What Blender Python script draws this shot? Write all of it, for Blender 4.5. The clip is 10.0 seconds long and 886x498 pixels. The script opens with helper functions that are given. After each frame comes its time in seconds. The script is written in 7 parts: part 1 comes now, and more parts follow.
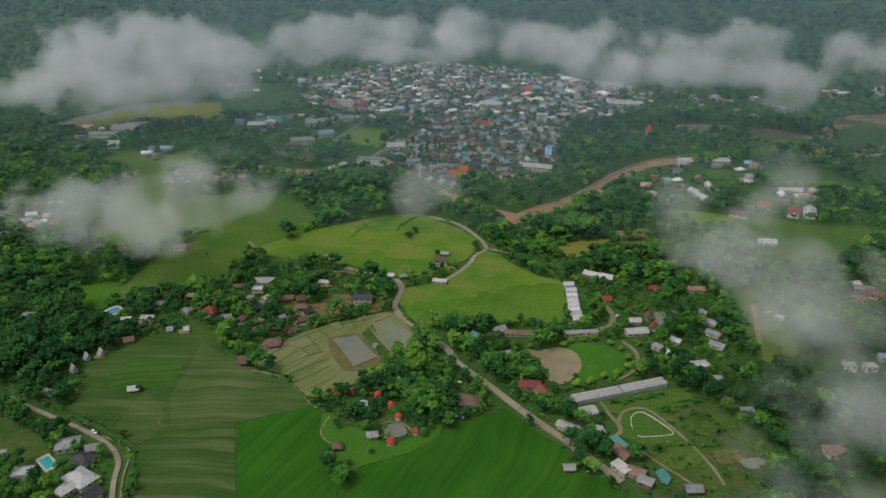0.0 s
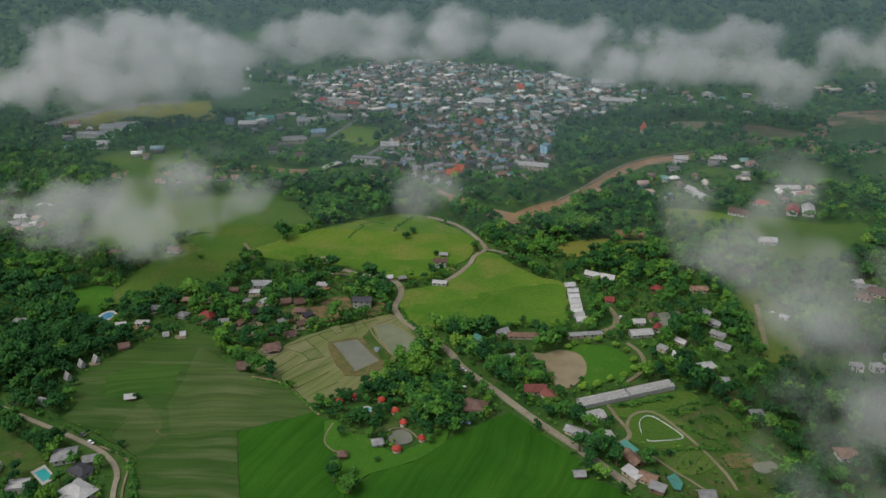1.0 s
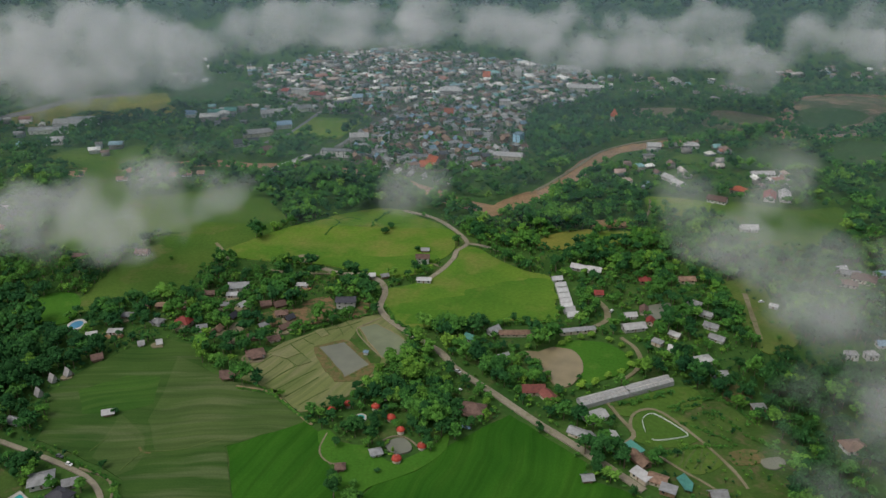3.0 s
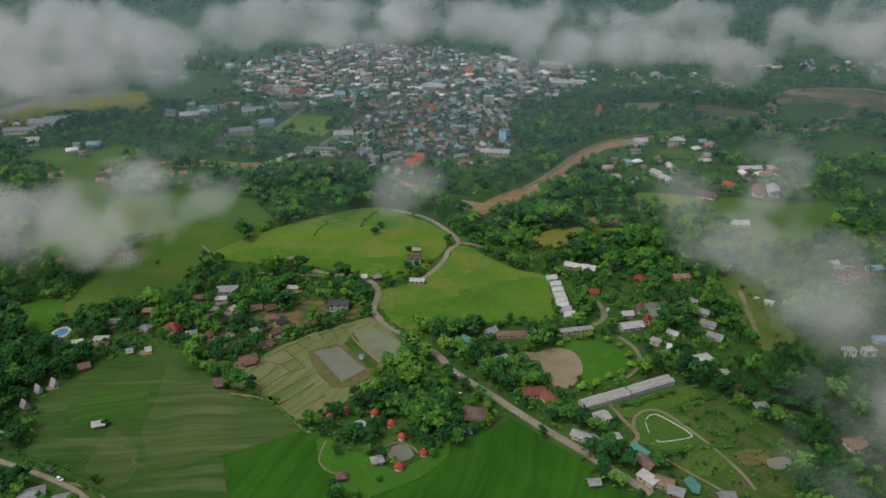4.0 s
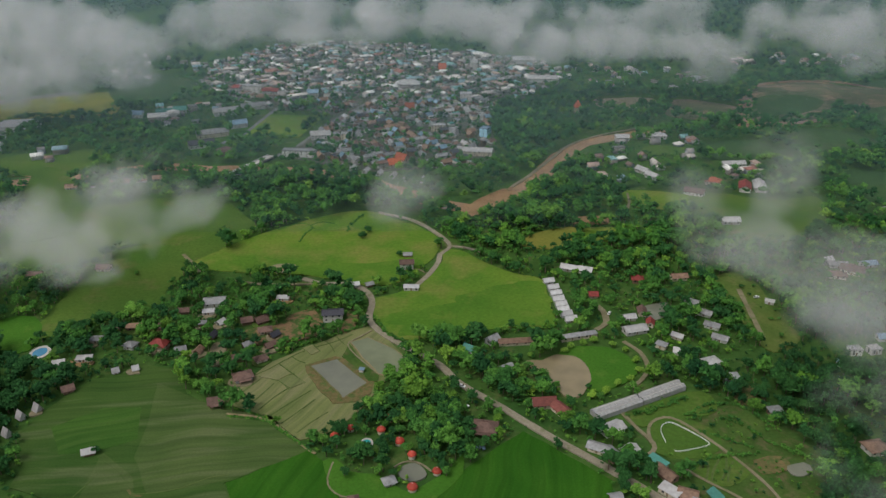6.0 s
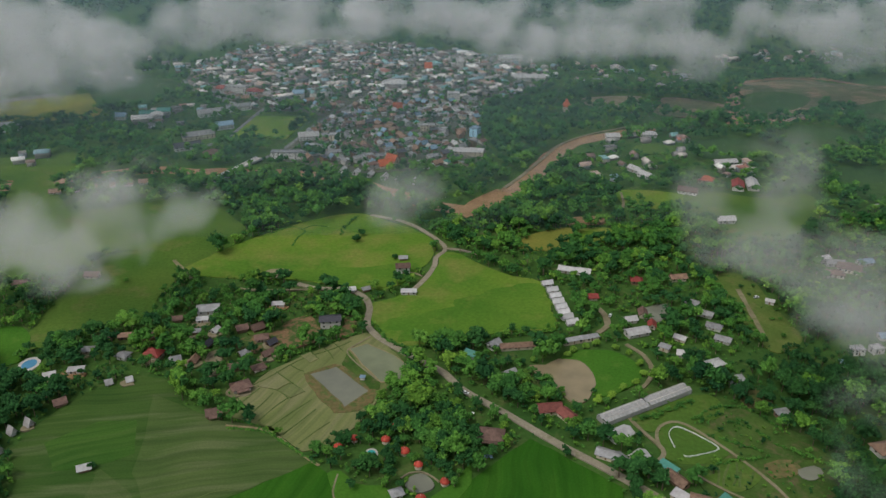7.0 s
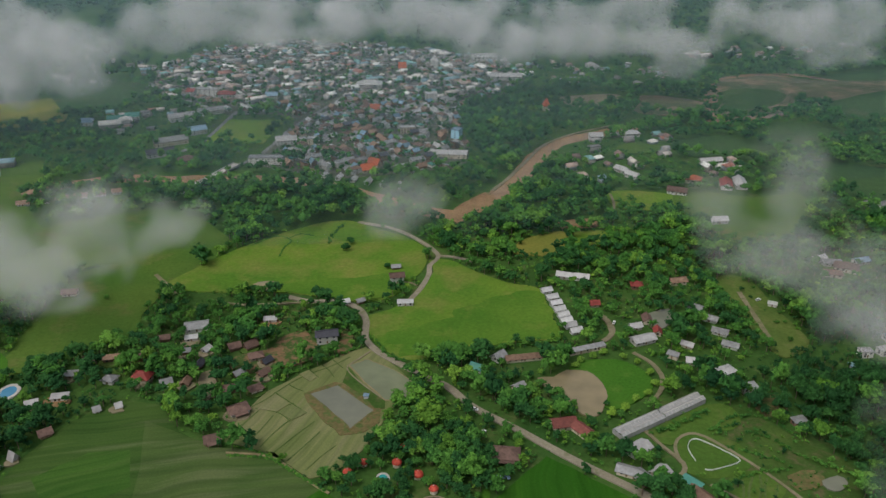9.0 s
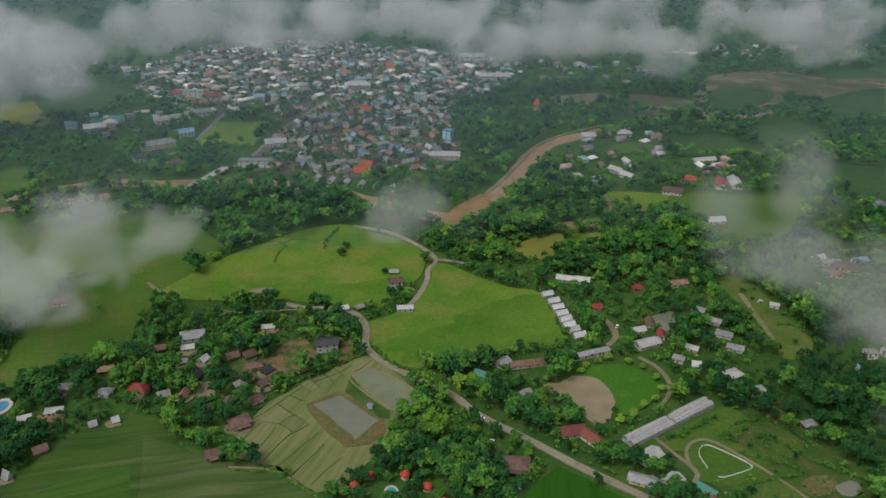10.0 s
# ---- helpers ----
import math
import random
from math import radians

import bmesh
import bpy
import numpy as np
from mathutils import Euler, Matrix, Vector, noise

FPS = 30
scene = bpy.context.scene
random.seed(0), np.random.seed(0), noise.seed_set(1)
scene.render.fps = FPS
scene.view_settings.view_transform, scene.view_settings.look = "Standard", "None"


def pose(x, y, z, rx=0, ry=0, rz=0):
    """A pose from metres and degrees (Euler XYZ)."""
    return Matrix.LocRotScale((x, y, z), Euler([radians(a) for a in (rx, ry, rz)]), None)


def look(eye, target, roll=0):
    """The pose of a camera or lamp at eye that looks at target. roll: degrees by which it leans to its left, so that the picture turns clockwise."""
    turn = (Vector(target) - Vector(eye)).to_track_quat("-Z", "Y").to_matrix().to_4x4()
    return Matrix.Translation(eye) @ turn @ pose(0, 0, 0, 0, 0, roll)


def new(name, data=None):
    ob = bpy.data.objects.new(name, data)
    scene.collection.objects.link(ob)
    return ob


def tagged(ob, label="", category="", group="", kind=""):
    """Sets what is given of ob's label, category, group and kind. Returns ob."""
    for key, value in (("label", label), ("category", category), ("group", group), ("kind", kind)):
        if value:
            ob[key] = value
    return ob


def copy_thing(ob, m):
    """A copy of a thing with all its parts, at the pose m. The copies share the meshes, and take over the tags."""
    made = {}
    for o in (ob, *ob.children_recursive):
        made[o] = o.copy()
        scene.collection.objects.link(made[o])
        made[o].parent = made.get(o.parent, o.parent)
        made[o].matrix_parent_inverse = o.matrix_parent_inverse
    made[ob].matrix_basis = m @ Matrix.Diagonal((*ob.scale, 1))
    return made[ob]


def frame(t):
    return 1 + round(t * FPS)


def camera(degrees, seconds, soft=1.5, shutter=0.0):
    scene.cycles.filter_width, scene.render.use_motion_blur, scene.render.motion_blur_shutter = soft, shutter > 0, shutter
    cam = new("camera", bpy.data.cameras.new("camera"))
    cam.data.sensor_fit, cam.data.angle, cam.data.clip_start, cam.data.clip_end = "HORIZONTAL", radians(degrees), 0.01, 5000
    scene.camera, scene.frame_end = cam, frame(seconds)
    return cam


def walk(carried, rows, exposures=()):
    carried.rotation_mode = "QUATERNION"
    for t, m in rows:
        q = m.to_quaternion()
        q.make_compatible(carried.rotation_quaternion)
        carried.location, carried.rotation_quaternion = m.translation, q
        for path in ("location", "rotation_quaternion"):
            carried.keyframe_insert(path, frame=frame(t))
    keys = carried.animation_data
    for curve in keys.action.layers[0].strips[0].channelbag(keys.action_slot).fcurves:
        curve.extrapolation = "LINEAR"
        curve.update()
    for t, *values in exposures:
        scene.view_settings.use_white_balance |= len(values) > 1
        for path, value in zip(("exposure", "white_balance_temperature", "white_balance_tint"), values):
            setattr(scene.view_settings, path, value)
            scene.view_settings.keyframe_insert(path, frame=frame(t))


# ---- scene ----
cam = camera(59.13, 10.0)
walk(cam, [
    (0, pose(-0.00, 0.00, 270.00, 67.668, 0.000, 7.713)),
    (0.5, pose(-5.66, 4.02, 269.92, 67.633, 0.000, 7.336)),
    (1, pose(-11.34, 8.24, 269.56, 67.458, 0.000, 6.698)),
    (1.5, pose(-16.91, 12.68, 269.11, 67.192, 0.000, 5.952)),
    (2, pose(-22.68, 17.07, 268.88, 66.919, 0.000, 5.092)),
    (2.5, pose(-28.59, 21.33, 268.82, 66.719, 0.000, 4.214)),
    (4, pose(-47.32, 35.03, 268.83, 66.156, 0.000, 1.426)),
    (4.5, pose(-53.44, 39.80, 268.81, 66.027, 0.000, 0.746)),
    (5, pose(-59.49, 44.55, 268.72, 65.928, 0.000, -0.000)),
    (5.5, pose(-65.38, 49.34, 268.72, 65.846, 0.000, -0.766)),
    (7, pose(-83.44, 64.04, 268.68, 65.629, 0.000, -3.097)),
    (7.5, pose(-89.04, 69.35, 268.22, 65.579, 0.000, -3.807)),
    (8, pose(-94.60, 74.95, 267.98, 65.551, 0.000, -4.569)),
    (8.5, pose(-100.07, 80.16, 267.93, 65.514, 0.000, -5.262)),
    (9, pose(-105.67, 85.63, 268.43, 65.446, 0.000, -6.006)),
    (9.5, pose(-111.19, 90.77, 268.68, 65.391, 0.000, -6.717)),
    (10, pose(-116.91, 96.39, 268.77, 65.347, 0.000, -7.434)),
])

# ---- world, sun, exposure ----
world = bpy.data.worlds.new("overcast_sky")
scene.world = world
world.use_nodes = True
wn = world.node_tree.nodes
sky = wn.new("ShaderNodeTexSky")
sky.sky_type = 'NISHITA'
sky.sun_disc = False
sky.sun_elevation = radians(58)
sky.sun_rotation = radians(-126)
sky.air_density, sky.dust_density, sky.ozone_density = 1.0, 3.0, 1.0
wn["Background"].inputs["Strength"].default_value = 0.138
veil = wn.new("ShaderNodeHueSaturation")        # thin overcast greys the sky
veil.inputs["Saturation"].default_value = 0.5
world.node_tree.links.new(sky.outputs[0], veil.inputs["Color"])
world.node_tree.links.new(veil.outputs[0], wn["Background"].inputs["Color"])
sun_data = bpy.data.lights.new("sun", 'SUN')
sun_data.energy, sun_data.angle, sun_data.color = 1.1, radians(35), (1.0, 0.98, 0.94)
sun = new("sun", sun_data)
sun.matrix_world = look((-550, 320, 900), (-100, 650, 0))
scene.cycles.transparent_max_bounces = 48

rng = random.Random(7)
nrng = np.random.default_rng(11)

# ---- materials ----
def material(name):
    m = bpy.data.materials.new(name)
    m.use_nodes = True
    nt = m.node_tree
    return m, nt, nt.nodes["Principled BSDF"]


def add(nt, kind, **values):
    node = nt.nodes.new(kind)
    for key, value in values.items():
        node.inputs[key].default_value = value
    return node


def world_coords(nt):
    return nt.nodes.new("ShaderNodeNewGeometry").outputs["Position"]


def noise_fac(nt, scale, detail=4.0, rough=0.55, coords=None):
    n = add(nt, "ShaderNodeTexNoise", Scale=scale, Detail=detail, Roughness=rough)
    nt.links.new(coords or world_coords(nt), n.inputs["Vector"])
    return n.outputs["Fac"]


def ramp(nt, fac, stops):
    r = nt.nodes.new("ShaderNodeValToRGB")
    els = r.color_ramp.elements
    while len(els) < len(stops):
        els.new(0.5)
    for e, (at, col) in zip(els, stops):
        e.position, e.color = at, (*col, 1)
    nt.links.new(fac, r.inputs["Fac"])
    return r.outputs["Color"]


def mix(nt, fac, a, b, blend='MIX'):
    m = nt.nodes.new("ShaderNodeMix")
    m.data_type, m.blend_type = 'RGBA', blend
    for sock, val in ((m.inputs[0], fac), (m.inputs[6], a), (m.inputs[7], b)):
        if hasattr(val, "links"):
            nt.links.new(val, sock)
        else:
            sock.default_value = val if isinstance(val, (int, float)) else (*val, 1)
    return m.outputs[2]


def bump(nt, bsdf, fac, strength, distance):
    b = add(nt, "ShaderNodeBump", Strength=strength, Distance=distance)
    nt.links.new(fac, b.inputs["Height"])
    nt.links.new(b.outputs[0], bsdf.inputs["Normal"])


def ground_mat(name, dark, light, worn, scale=0.03, fine=0.5, rough=0.95, worn_at=(0.55, 0.75)):
    """Grass or soil: broad patches, fine grain and worn spots."""
    m, nt, b = material(name)
    broad = noise_fac(nt, scale)
    grain = noise_fac(nt, fine, 6.0, 0.7)
    base = ramp(nt, broad, [(0.3, dark), (0.7, light)])
    spots = ramp(nt, noise_fac(nt, scale * 2.3, 5.0, 0.65), [(worn_at[0], (0, 0, 0)), (worn_at[1], (1, 1, 1))])
    col = mix(nt, spots, base, worn)
    col = mix(nt, 1.0, col, ramp(nt, grain, [(0.3, (0.78, 0.78, 0.78)), (0.7, (1.18, 1.18, 1.18))]), 'MULTIPLY')
    nt.links.new(col, b.inputs["Base Color"])
    b.inputs["Roughness"].default_value = rough
    b.inputs["Specular IOR Level"].default_value = 0.03
    bump(nt, b, grain, 0.4, 0.25)
    return m


def paddy_mat(name, dark, light, row_col, angle, rows=0.9, amount=0.35):
    """A rice field: long bent streaks of thinner planting, faint wheel lines and fine grain."""
    m, nt, b = material(name)
    bend = add(nt, "ShaderNodeTexNoise", Scale=0.012, Detail=2.0)
    nt.links.new(world_coords(nt), bend.inputs["Vector"])
    push = add(nt, "ShaderNodeVectorMath")
    push.operation = 'MULTIPLY_ADD'
    push.inputs[1].default_value = (26.0, 26.0, 0.0)
    nt.links.new(bend.outputs["Color"], push.inputs[0])
    nt.links.new(world_coords(nt), push.inputs[2])

    def along(squeeze):
        turn, stretch = nt.nodes.new("ShaderNodeMapping"), nt.nodes.new("ShaderNodeMapping")
        turn.inputs["Rotation"].default_value = (0, 0, radians(angle))
        stretch.inputs["Scale"].default_value = (1.0, squeeze, 1.0)
        nt.links.new(push.outputs[0], turn.inputs["Vector"])
        nt.links.new(turn.outputs[0], stretch.inputs["Vector"])
        return stretch.outputs[0]

    streak = noise_fac(nt, 0.13, 3.0, 0.55, along(0.1))
    line = noise_fac(nt, 0.5 * rows + 0.1, 3.0, 0.6, along(0.03))
    broad = noise_fac(nt, 0.022, 3.0)
    base = ramp(nt, broad, [(0.33, dark), (0.66, light)])
    col = mix(nt, ramp(nt, streak, [(0.5, (0, 0, 0)), (0.66, (amount, amount, amount))]), base, row_col)
    col = mix(nt, 1.0, col, ramp(nt, line, [(0.34, (0.8, 0.83, 0.82)), (0.5, (1.0, 1.0, 1.0)), (0.68, (1.14, 1.12, 1.08))]), 'MULTIPLY')
    grain = noise_fac(nt, 0.9, 5.0, 0.7)
    col = mix(nt, 1.0, col, ramp(nt, grain, [(0.3, (0.84, 0.84, 0.84)), (0.7, (1.14, 1.14, 1.14))]), 'MULTIPLY')
    nt.links.new(col, b.inputs["Base Color"])
    b.inputs["Roughness"].default_value = 0.9
    b.inputs["Specular IOR Level"].default_value = 0.06
    bump(nt, b, grain, 0.5, 0.25)
    return m


def leaf_mat(name, dark, light, yellow):
    """Foliage: each tree its own green, each tuft of leaves a little lighter or darker."""
    m, nt, b = material(name)
    geo = nt.nodes.new("ShaderNodeNewGeometry")
    info = nt.nodes.new("ShaderNodeObjectInfo")
    tint = nt.nodes.new("ShaderNodeAttribute")
    tint.attribute_name = "tint"
    a = ramp(nt, tint.outputs["Fac"], [(0.0, dark), (0.45, tuple(0.55 * p + 0.45 * q for p, q in zip(dark, light))), (0.8, light), (1.0, yellow)])
    c = mix(nt, 1.0, a, ramp(nt, geo.outputs["Random Per Island"], [(0.0, (0.58, 0.64, 0.62)), (1.0, (1.46, 1.4, 1.3))]), 'MULTIPLY')
    c = mix(nt, 1.0, c, ramp(nt, info.outputs["Random"], [(0.0, (0.8, 0.84, 0.76)), (1.0, (1.18, 1.14, 1.08))]), 'MULTIPLY')
    c = mix(nt, 1.0, c, ramp(nt, noise_fac(nt, 0.018, 3.0), [(0.3, (0.72, 0.8, 0.86)), (0.7, (1.28, 1.2, 0.92))]), 'MULTIPLY')
    g = noise_fac(nt, 1.6, 3.0, 0.7)
    c = mix(nt, 1.0, c, ramp(nt, g, [(0.32, (0.66, 0.7, 0.66)), (0.68, (1.34, 1.3, 1.2))]), 'MULTIPLY')
    nt.links.new(c, b.inputs["Base Color"])
    b.inputs["Roughness"].default_value = 0.75
    b.inputs["Specular IOR Level"].default_value = 0.06
    return m


def paint_mat(name, colour, rough=0.6, wear=0.25, metal=0.0, scale=0.6, vary=0.25):
    """Painted, tiled or sheet-metal surface with streaks and object-to-object variety."""
    m, nt, b = material(name)
    info = nt.nodes.new("ShaderNodeObjectInfo")
    n = noise_fac(nt, scale, 6.0, 0.65)
    lo, hi = 1 - wear, 1 + wear * 0.5
    c = mix(nt, 1.0, colour, ramp(nt, n, [(0.3, (lo, lo * 0.98, lo * 0.95)), (0.65, (hi, hi, hi))]), 'MULTIPLY')
    v0, v1 = 1 - vary, 1 + vary * 0.6
    c = mix(nt, 1.0, c, ramp(nt, info.outputs["Random"], [(0.0, (v0, v0, v0)), (1.0, (v1, v1, v1))]), 'MULTIPLY')
    nt.links.new(c, b.inputs["Base Color"])
    b.inputs["Roughness"].default_value = rough
    b.inputs["Metallic"].default_value = metal
    b.inputs["Specular IOR Level"].default_value = 0.3
    bump(nt, b, n, 0.2, 0.1)
    return m


def water_mat(name, colour, rough=0.12):
    m, nt, b = material(name)
    n = noise_fac(nt, 0.05, 4.0)
    c = mix(nt, 1.0, colour, ramp(nt, n, [(0.35, (0.82, 0.82, 0.82)), (0.7, (1.12, 1.1, 1.06))]), 'MULTIPLY')
    nt.links.new(c, b.inputs["Base Color"])
    b.inputs["Roughness"].default_value = rough
    b.inputs["Specular IOR Level"].default_value = 0.25
    bump(nt, b, noise_fac(nt, 0.8, 3.0), 0.12, 0.1)
    return m


def island_mat(name, stops, rough=0.7):
    """For joined far-off buildings: each piece takes one of several colours."""
    m, nt, b = material(name)
    geo = nt.nodes.new("ShaderNodeNewGeometry")
    r = nt.nodes.new("ShaderNodeValToRGB")
    r.color_ramp.interpolation = 'CONSTANT'
    els = r.color_ramp.elements
    while len(els) < len(stops):
        els.new(0.5)
    for i, (e, col) in enumerate(zip(els, stops)):
        e.position, e.color = i / len(stops), (*col, 1)
    nt.links.new(geo.outputs["Random Per Island"], r.inputs["Fac"])
    n = noise_fac(nt, 0.35, 5.0, 0.65)
    c = mix(nt, 1.0, r.outputs["Color"], ramp(nt, n, [(0.3, (0.7, 0.7, 0.7)), (0.7, (1.15, 1.15, 1.15))]), 'MULTIPLY')
    nt.links.new(c, b.inputs["Base Color"])
    b.inputs["Roughness"].default_value = rough
    return m


def vapour_mat(name, scale, thick, soft, albedo=(0.78, 0.8, 0.82), seed=0.0, low=0.40, high=0.62):
    """Thin sheets of mist: see-through by a cloudy density that fades at the bank's edges.
    The density is a field in space: an ellipsoid worn away by noise."""
    m = bpy.data.materials.new(name)
    m.use_nodes = True
    nt = m.node_tree
    nt.nodes.remove(nt.nodes["Principled BSDF"])
    out = nt.nodes["Material Output"]
    pos = world_coords(nt)
    shift = add(nt, "ShaderNodeVectorMath")
    shift.operation = 'ADD'
    shift.inputs[1].default_value = (seed * 131.0, seed * 57.0, seed * 23.0)
    nt.links.new(pos, shift.inputs[0])
    big = noise_fac(nt, scale, 6.0, 0.52, shift.outputs[0])
    body = nt.nodes.new("ShaderNodeAttribute")
    body.attribute_name = "body"

    def math(op, a, c):
        n = nt.nodes.new("ShaderNodeMath")
        n.operation = op
        for i, v in enumerate((a, c)):
            if hasattr(v, "links"):
                nt.links.new(v, n.inputs[i])
            else:
                n.inputs[i].default_value = v
        return n.outputs[0]

    big = math('ADD', math('MULTIPLY', math('SUBTRACT', big, 0.5), 2.1), 0.5)
    d = math('SUBTRACT', math('ADD', big, math('MULTIPLY', body.outputs["Fac"], soft)), soft)
    step = add(nt, "ShaderNodeMapRange")
    step.interpolation_type = 'SMOOTHSTEP'
    step.inputs["From Min"].default_value, step.inputs["From Max"].default_value = low, high
    step.inputs["To Max"].default_value = thick
    nt.links.new(d, step.inputs["Value"])
    edge = add(nt, "ShaderNodeMapRange")
    edge.inputs["From Max"].default_value = 0.3
    nt.links.new(body.outputs["Fac"], edge.inputs["Value"])
    alpha = math('MULTIPLY', step.outputs[0], edge.outputs[0])
    dif = add(nt, "ShaderNodeBsdfDiffuse", Color=(*albedo, 1))
    tra = add(nt, "ShaderNodeBsdfTranslucent", Color=(*albedo, 1))
    both = add(nt, "ShaderNodeMixShader", Fac=0.5)
    nt.links.new(dif.outputs[0], both.inputs[1])
    nt.links.new(tra.outputs[0], both.inputs[2])
    clear = nt.nodes.new("ShaderNodeBsdfTransparent")
    fin = nt.nodes.new("ShaderNodeMixShader")
    nt.links.new(alpha, fin.inputs[0])
    nt.links.new(clear.outputs[0], fin.inputs[1])
    nt.links.new(both.outputs[0], fin.inputs[2])
    nt.links.new(fin.outputs[0], out.inputs["Surface"])
    return m


SCRUB = ground_mat("scrub_grass", (0.032, 0.082, 0.018), (0.062, 0.122, 0.026), (0.115, 0.125, 0.046), 0.02, 0.35)
MEADOW = ground_mat("meadow_grass", (0.066, 0.158, 0.018), (0.125, 0.2, 0.026), (0.185, 0.185, 0.048), 0.013, 0.35, worn_at=(0.45, 0.75))
MEADOW_DARK = ground_mat("lush_meadow_grass", (0.056, 0.145, 0.016), (0.1, 0.183, 0.023), (0.14, 0.18, 0.035), 0.014, 0.4)
MEADOW_DULL = ground_mat("dull_meadow_grass", (0.045, 0.108, 0.018), (0.09, 0.145, 0.026), (0.13, 0.13, 0.045), 0.012, 0.4)
DRY = ground_mat("dry_yellow_grass", (0.13, 0.15, 0.03), (0.2, 0.19, 0.04), (0.13, 0.16, 0.03), 0.03, 0.4)
LAWN = ground_mat("cut_lawn", (0.042, 0.128, 0.014), (0.06, 0.152, 0.018), (0.085, 0.16, 0.025), 0.03, 0.6)
RICE = paddy_mat("bright_rice", (0.022, 0.086, 0.007), (0.032, 0.108, 0.009), (0.046, 0.12, 0.012), 14, 0.3, 0.35)
PADDY = paddy_mat("flooded_paddy", (0.034, 0.076, 0.015), (0.05, 0.094, 0.02), (0.1, 0.128, 0.05), 84, 0.35, 0.7)
PALE = paddy_mat("pale_paddy", (0.115, 0.145, 0.045), (0.165, 0.175, 0.07), (0.22, 0.2, 0.105), 27, 0.5, 0.5)
PALE_DRY = paddy_mat("dry_stubble", (0.15, 0.165, 0.065), (0.2, 0.195, 0.095), (0.24, 0.22, 0.12), 27, 0.5, 0.4)
PALE_WET = paddy_mat("damp_stubble", (0.095, 0.13, 0.04), (0.135, 0.15, 0.06), (0.18, 0.18, 0.085), 27, 0.5, 0.4)
SOIL = ground_mat("bare_red_soil", (0.2, 0.12, 0.06), (0.3, 0.19, 0.1), (0.12, 0.14, 0.05), 0.05, 0.4)
DIRT = ground_mat("dirt_track", (0.16, 0.145, 0.08), (0.25, 0.21, 0.14), (0.085, 0.12, 0.03), 0.06, 0.7)
ROAD = ground_mat("dusty_concrete_road", (0.21, 0.185, 0.13), (0.3, 0.262, 0.19), (0.13, 0.14, 0.06), 0.05, 0.8)
ASPHALT = ground_mat("pale_asphalt", (0.13, 0.13, 0.12), (0.2, 0.19, 0.18), (0.24, 0.22, 0.19), 0.05, 0.5)
BUND = ground_mat("earth_bund", (0.2, 0.17, 0.08), (0.27, 0.21, 0.12), (0.1, 0.14, 0.035), 0.06, 0.6)
PADDY_EDGE = ground_mat("pale_bund_earth", (0.1, 0.145, 0.035), (0.15, 0.165, 0.06), (0.075, 0.125, 0.025), 0.06, 0.6)
PADDY_LINE = ground_mat("grassy_bund", (0.07, 0.115, 0.03), (0.1, 0.135, 0.042), (0.05, 0.1, 0.022), 0.03, 0.6)
PADDY_LIGHT = paddy_mat("thin_rice", (0.05, 0.09, 0.022), (0.07, 0.106, 0.03), (0.115, 0.135, 0.058), 84, 0.35, 0.6)
PADDY_GREEN = paddy_mat("thick_rice", (0.034, 0.09, 0.014), (0.05, 0.11, 0.018), (0.08, 0.13, 0.03), 70, 0.4, 0.4)
ROUGH = ground_mat("rough_weedy_grass", (0.034, 0.08, 0.016), (0.074, 0.12, 0.027), (0.11, 0.098, 0.046), 0.045, 0.5, worn_at=(0.52, 0.68))
SOIL_BROWN = ground_mat("brown_pond_bank", (0.11, 0.1, 0.04), (0.18, 0.13, 0.06), (0.085, 0.115, 0.035), 0.1, 0.5, worn_at=(0.46, 0.6))
GARDEN = ground_mat("weedy_garden_soil", (0.15, 0.1, 0.055), (0.24, 0.145, 0.08), (0.055, 0.1, 0.026), 0.07, 0.5, worn_at=(0.45, 0.56))
ORCHARD_GRASS = ground_mat("dry_orchard_grass", (0.065, 0.115, 0.024), (0.115, 0.15, 0.036), (0.14, 0.14, 0.05), 0.03, 0.4)
TOWN_GROUND = ground_mat("town_ground", (0.06, 0.075, 0.045), (0.12, 0.115, 0.09), (0.04, 0.075, 0.025), 0.03, 0.2)
MUDFLAT = ground_mat("muddy_flats", (0.055, 0.085, 0.035), (0.13, 0.12, 0.065), (0.2, 0.145, 0.09), 0.011, 0.12, worn_at=(0.5, 0.62))
# Far grass: distance haze is put into the colour, darker and bluer than nearby meadows.
FAR_FIELD = ground_mat("haze_tinted_grass", (0.03, 0.075, 0.024), (0.055, 0.1, 0.032), (0.085, 0.1, 0.045), 0.008, 0.15)
RIVER = water_mat("muddy_river", (0.3, 0.185, 0.1), 0.25)
MUDPOND = water_mat("silty_pond_water", (0.25, 0.205, 0.12), 0.2)
GREYPOND = water_mat("grey_pond_water", (0.17, 0.175, 0.13), 0.15)
SHALLOW = water_mat("shallow_green_water", (0.17, 0.19, 0.11), 0.25)
POOL_BLUE = water_mat("blue_pool_water", (0.09, 0.27, 0.42), 0.1)
POOL = water_mat("turquoise_pool_water", (0.04, 0.34, 0.33), 0.1)
LEAF = leaf_mat("broadleaf_foliage", (0.032, 0.104, 0.026), (0.068, 0.17, 0.035), (0.115, 0.225, 0.044))
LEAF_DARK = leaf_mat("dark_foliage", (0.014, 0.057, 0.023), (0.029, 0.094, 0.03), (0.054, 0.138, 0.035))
# Broadleaf green with haze blue mixed into the colour, for woods further off.
LEAF_WOOD = leaf_mat("haze_blued_foliage", (0.027, 0.1, 0.037), (0.057, 0.16, 0.042), (0.11, 0.215, 0.046))
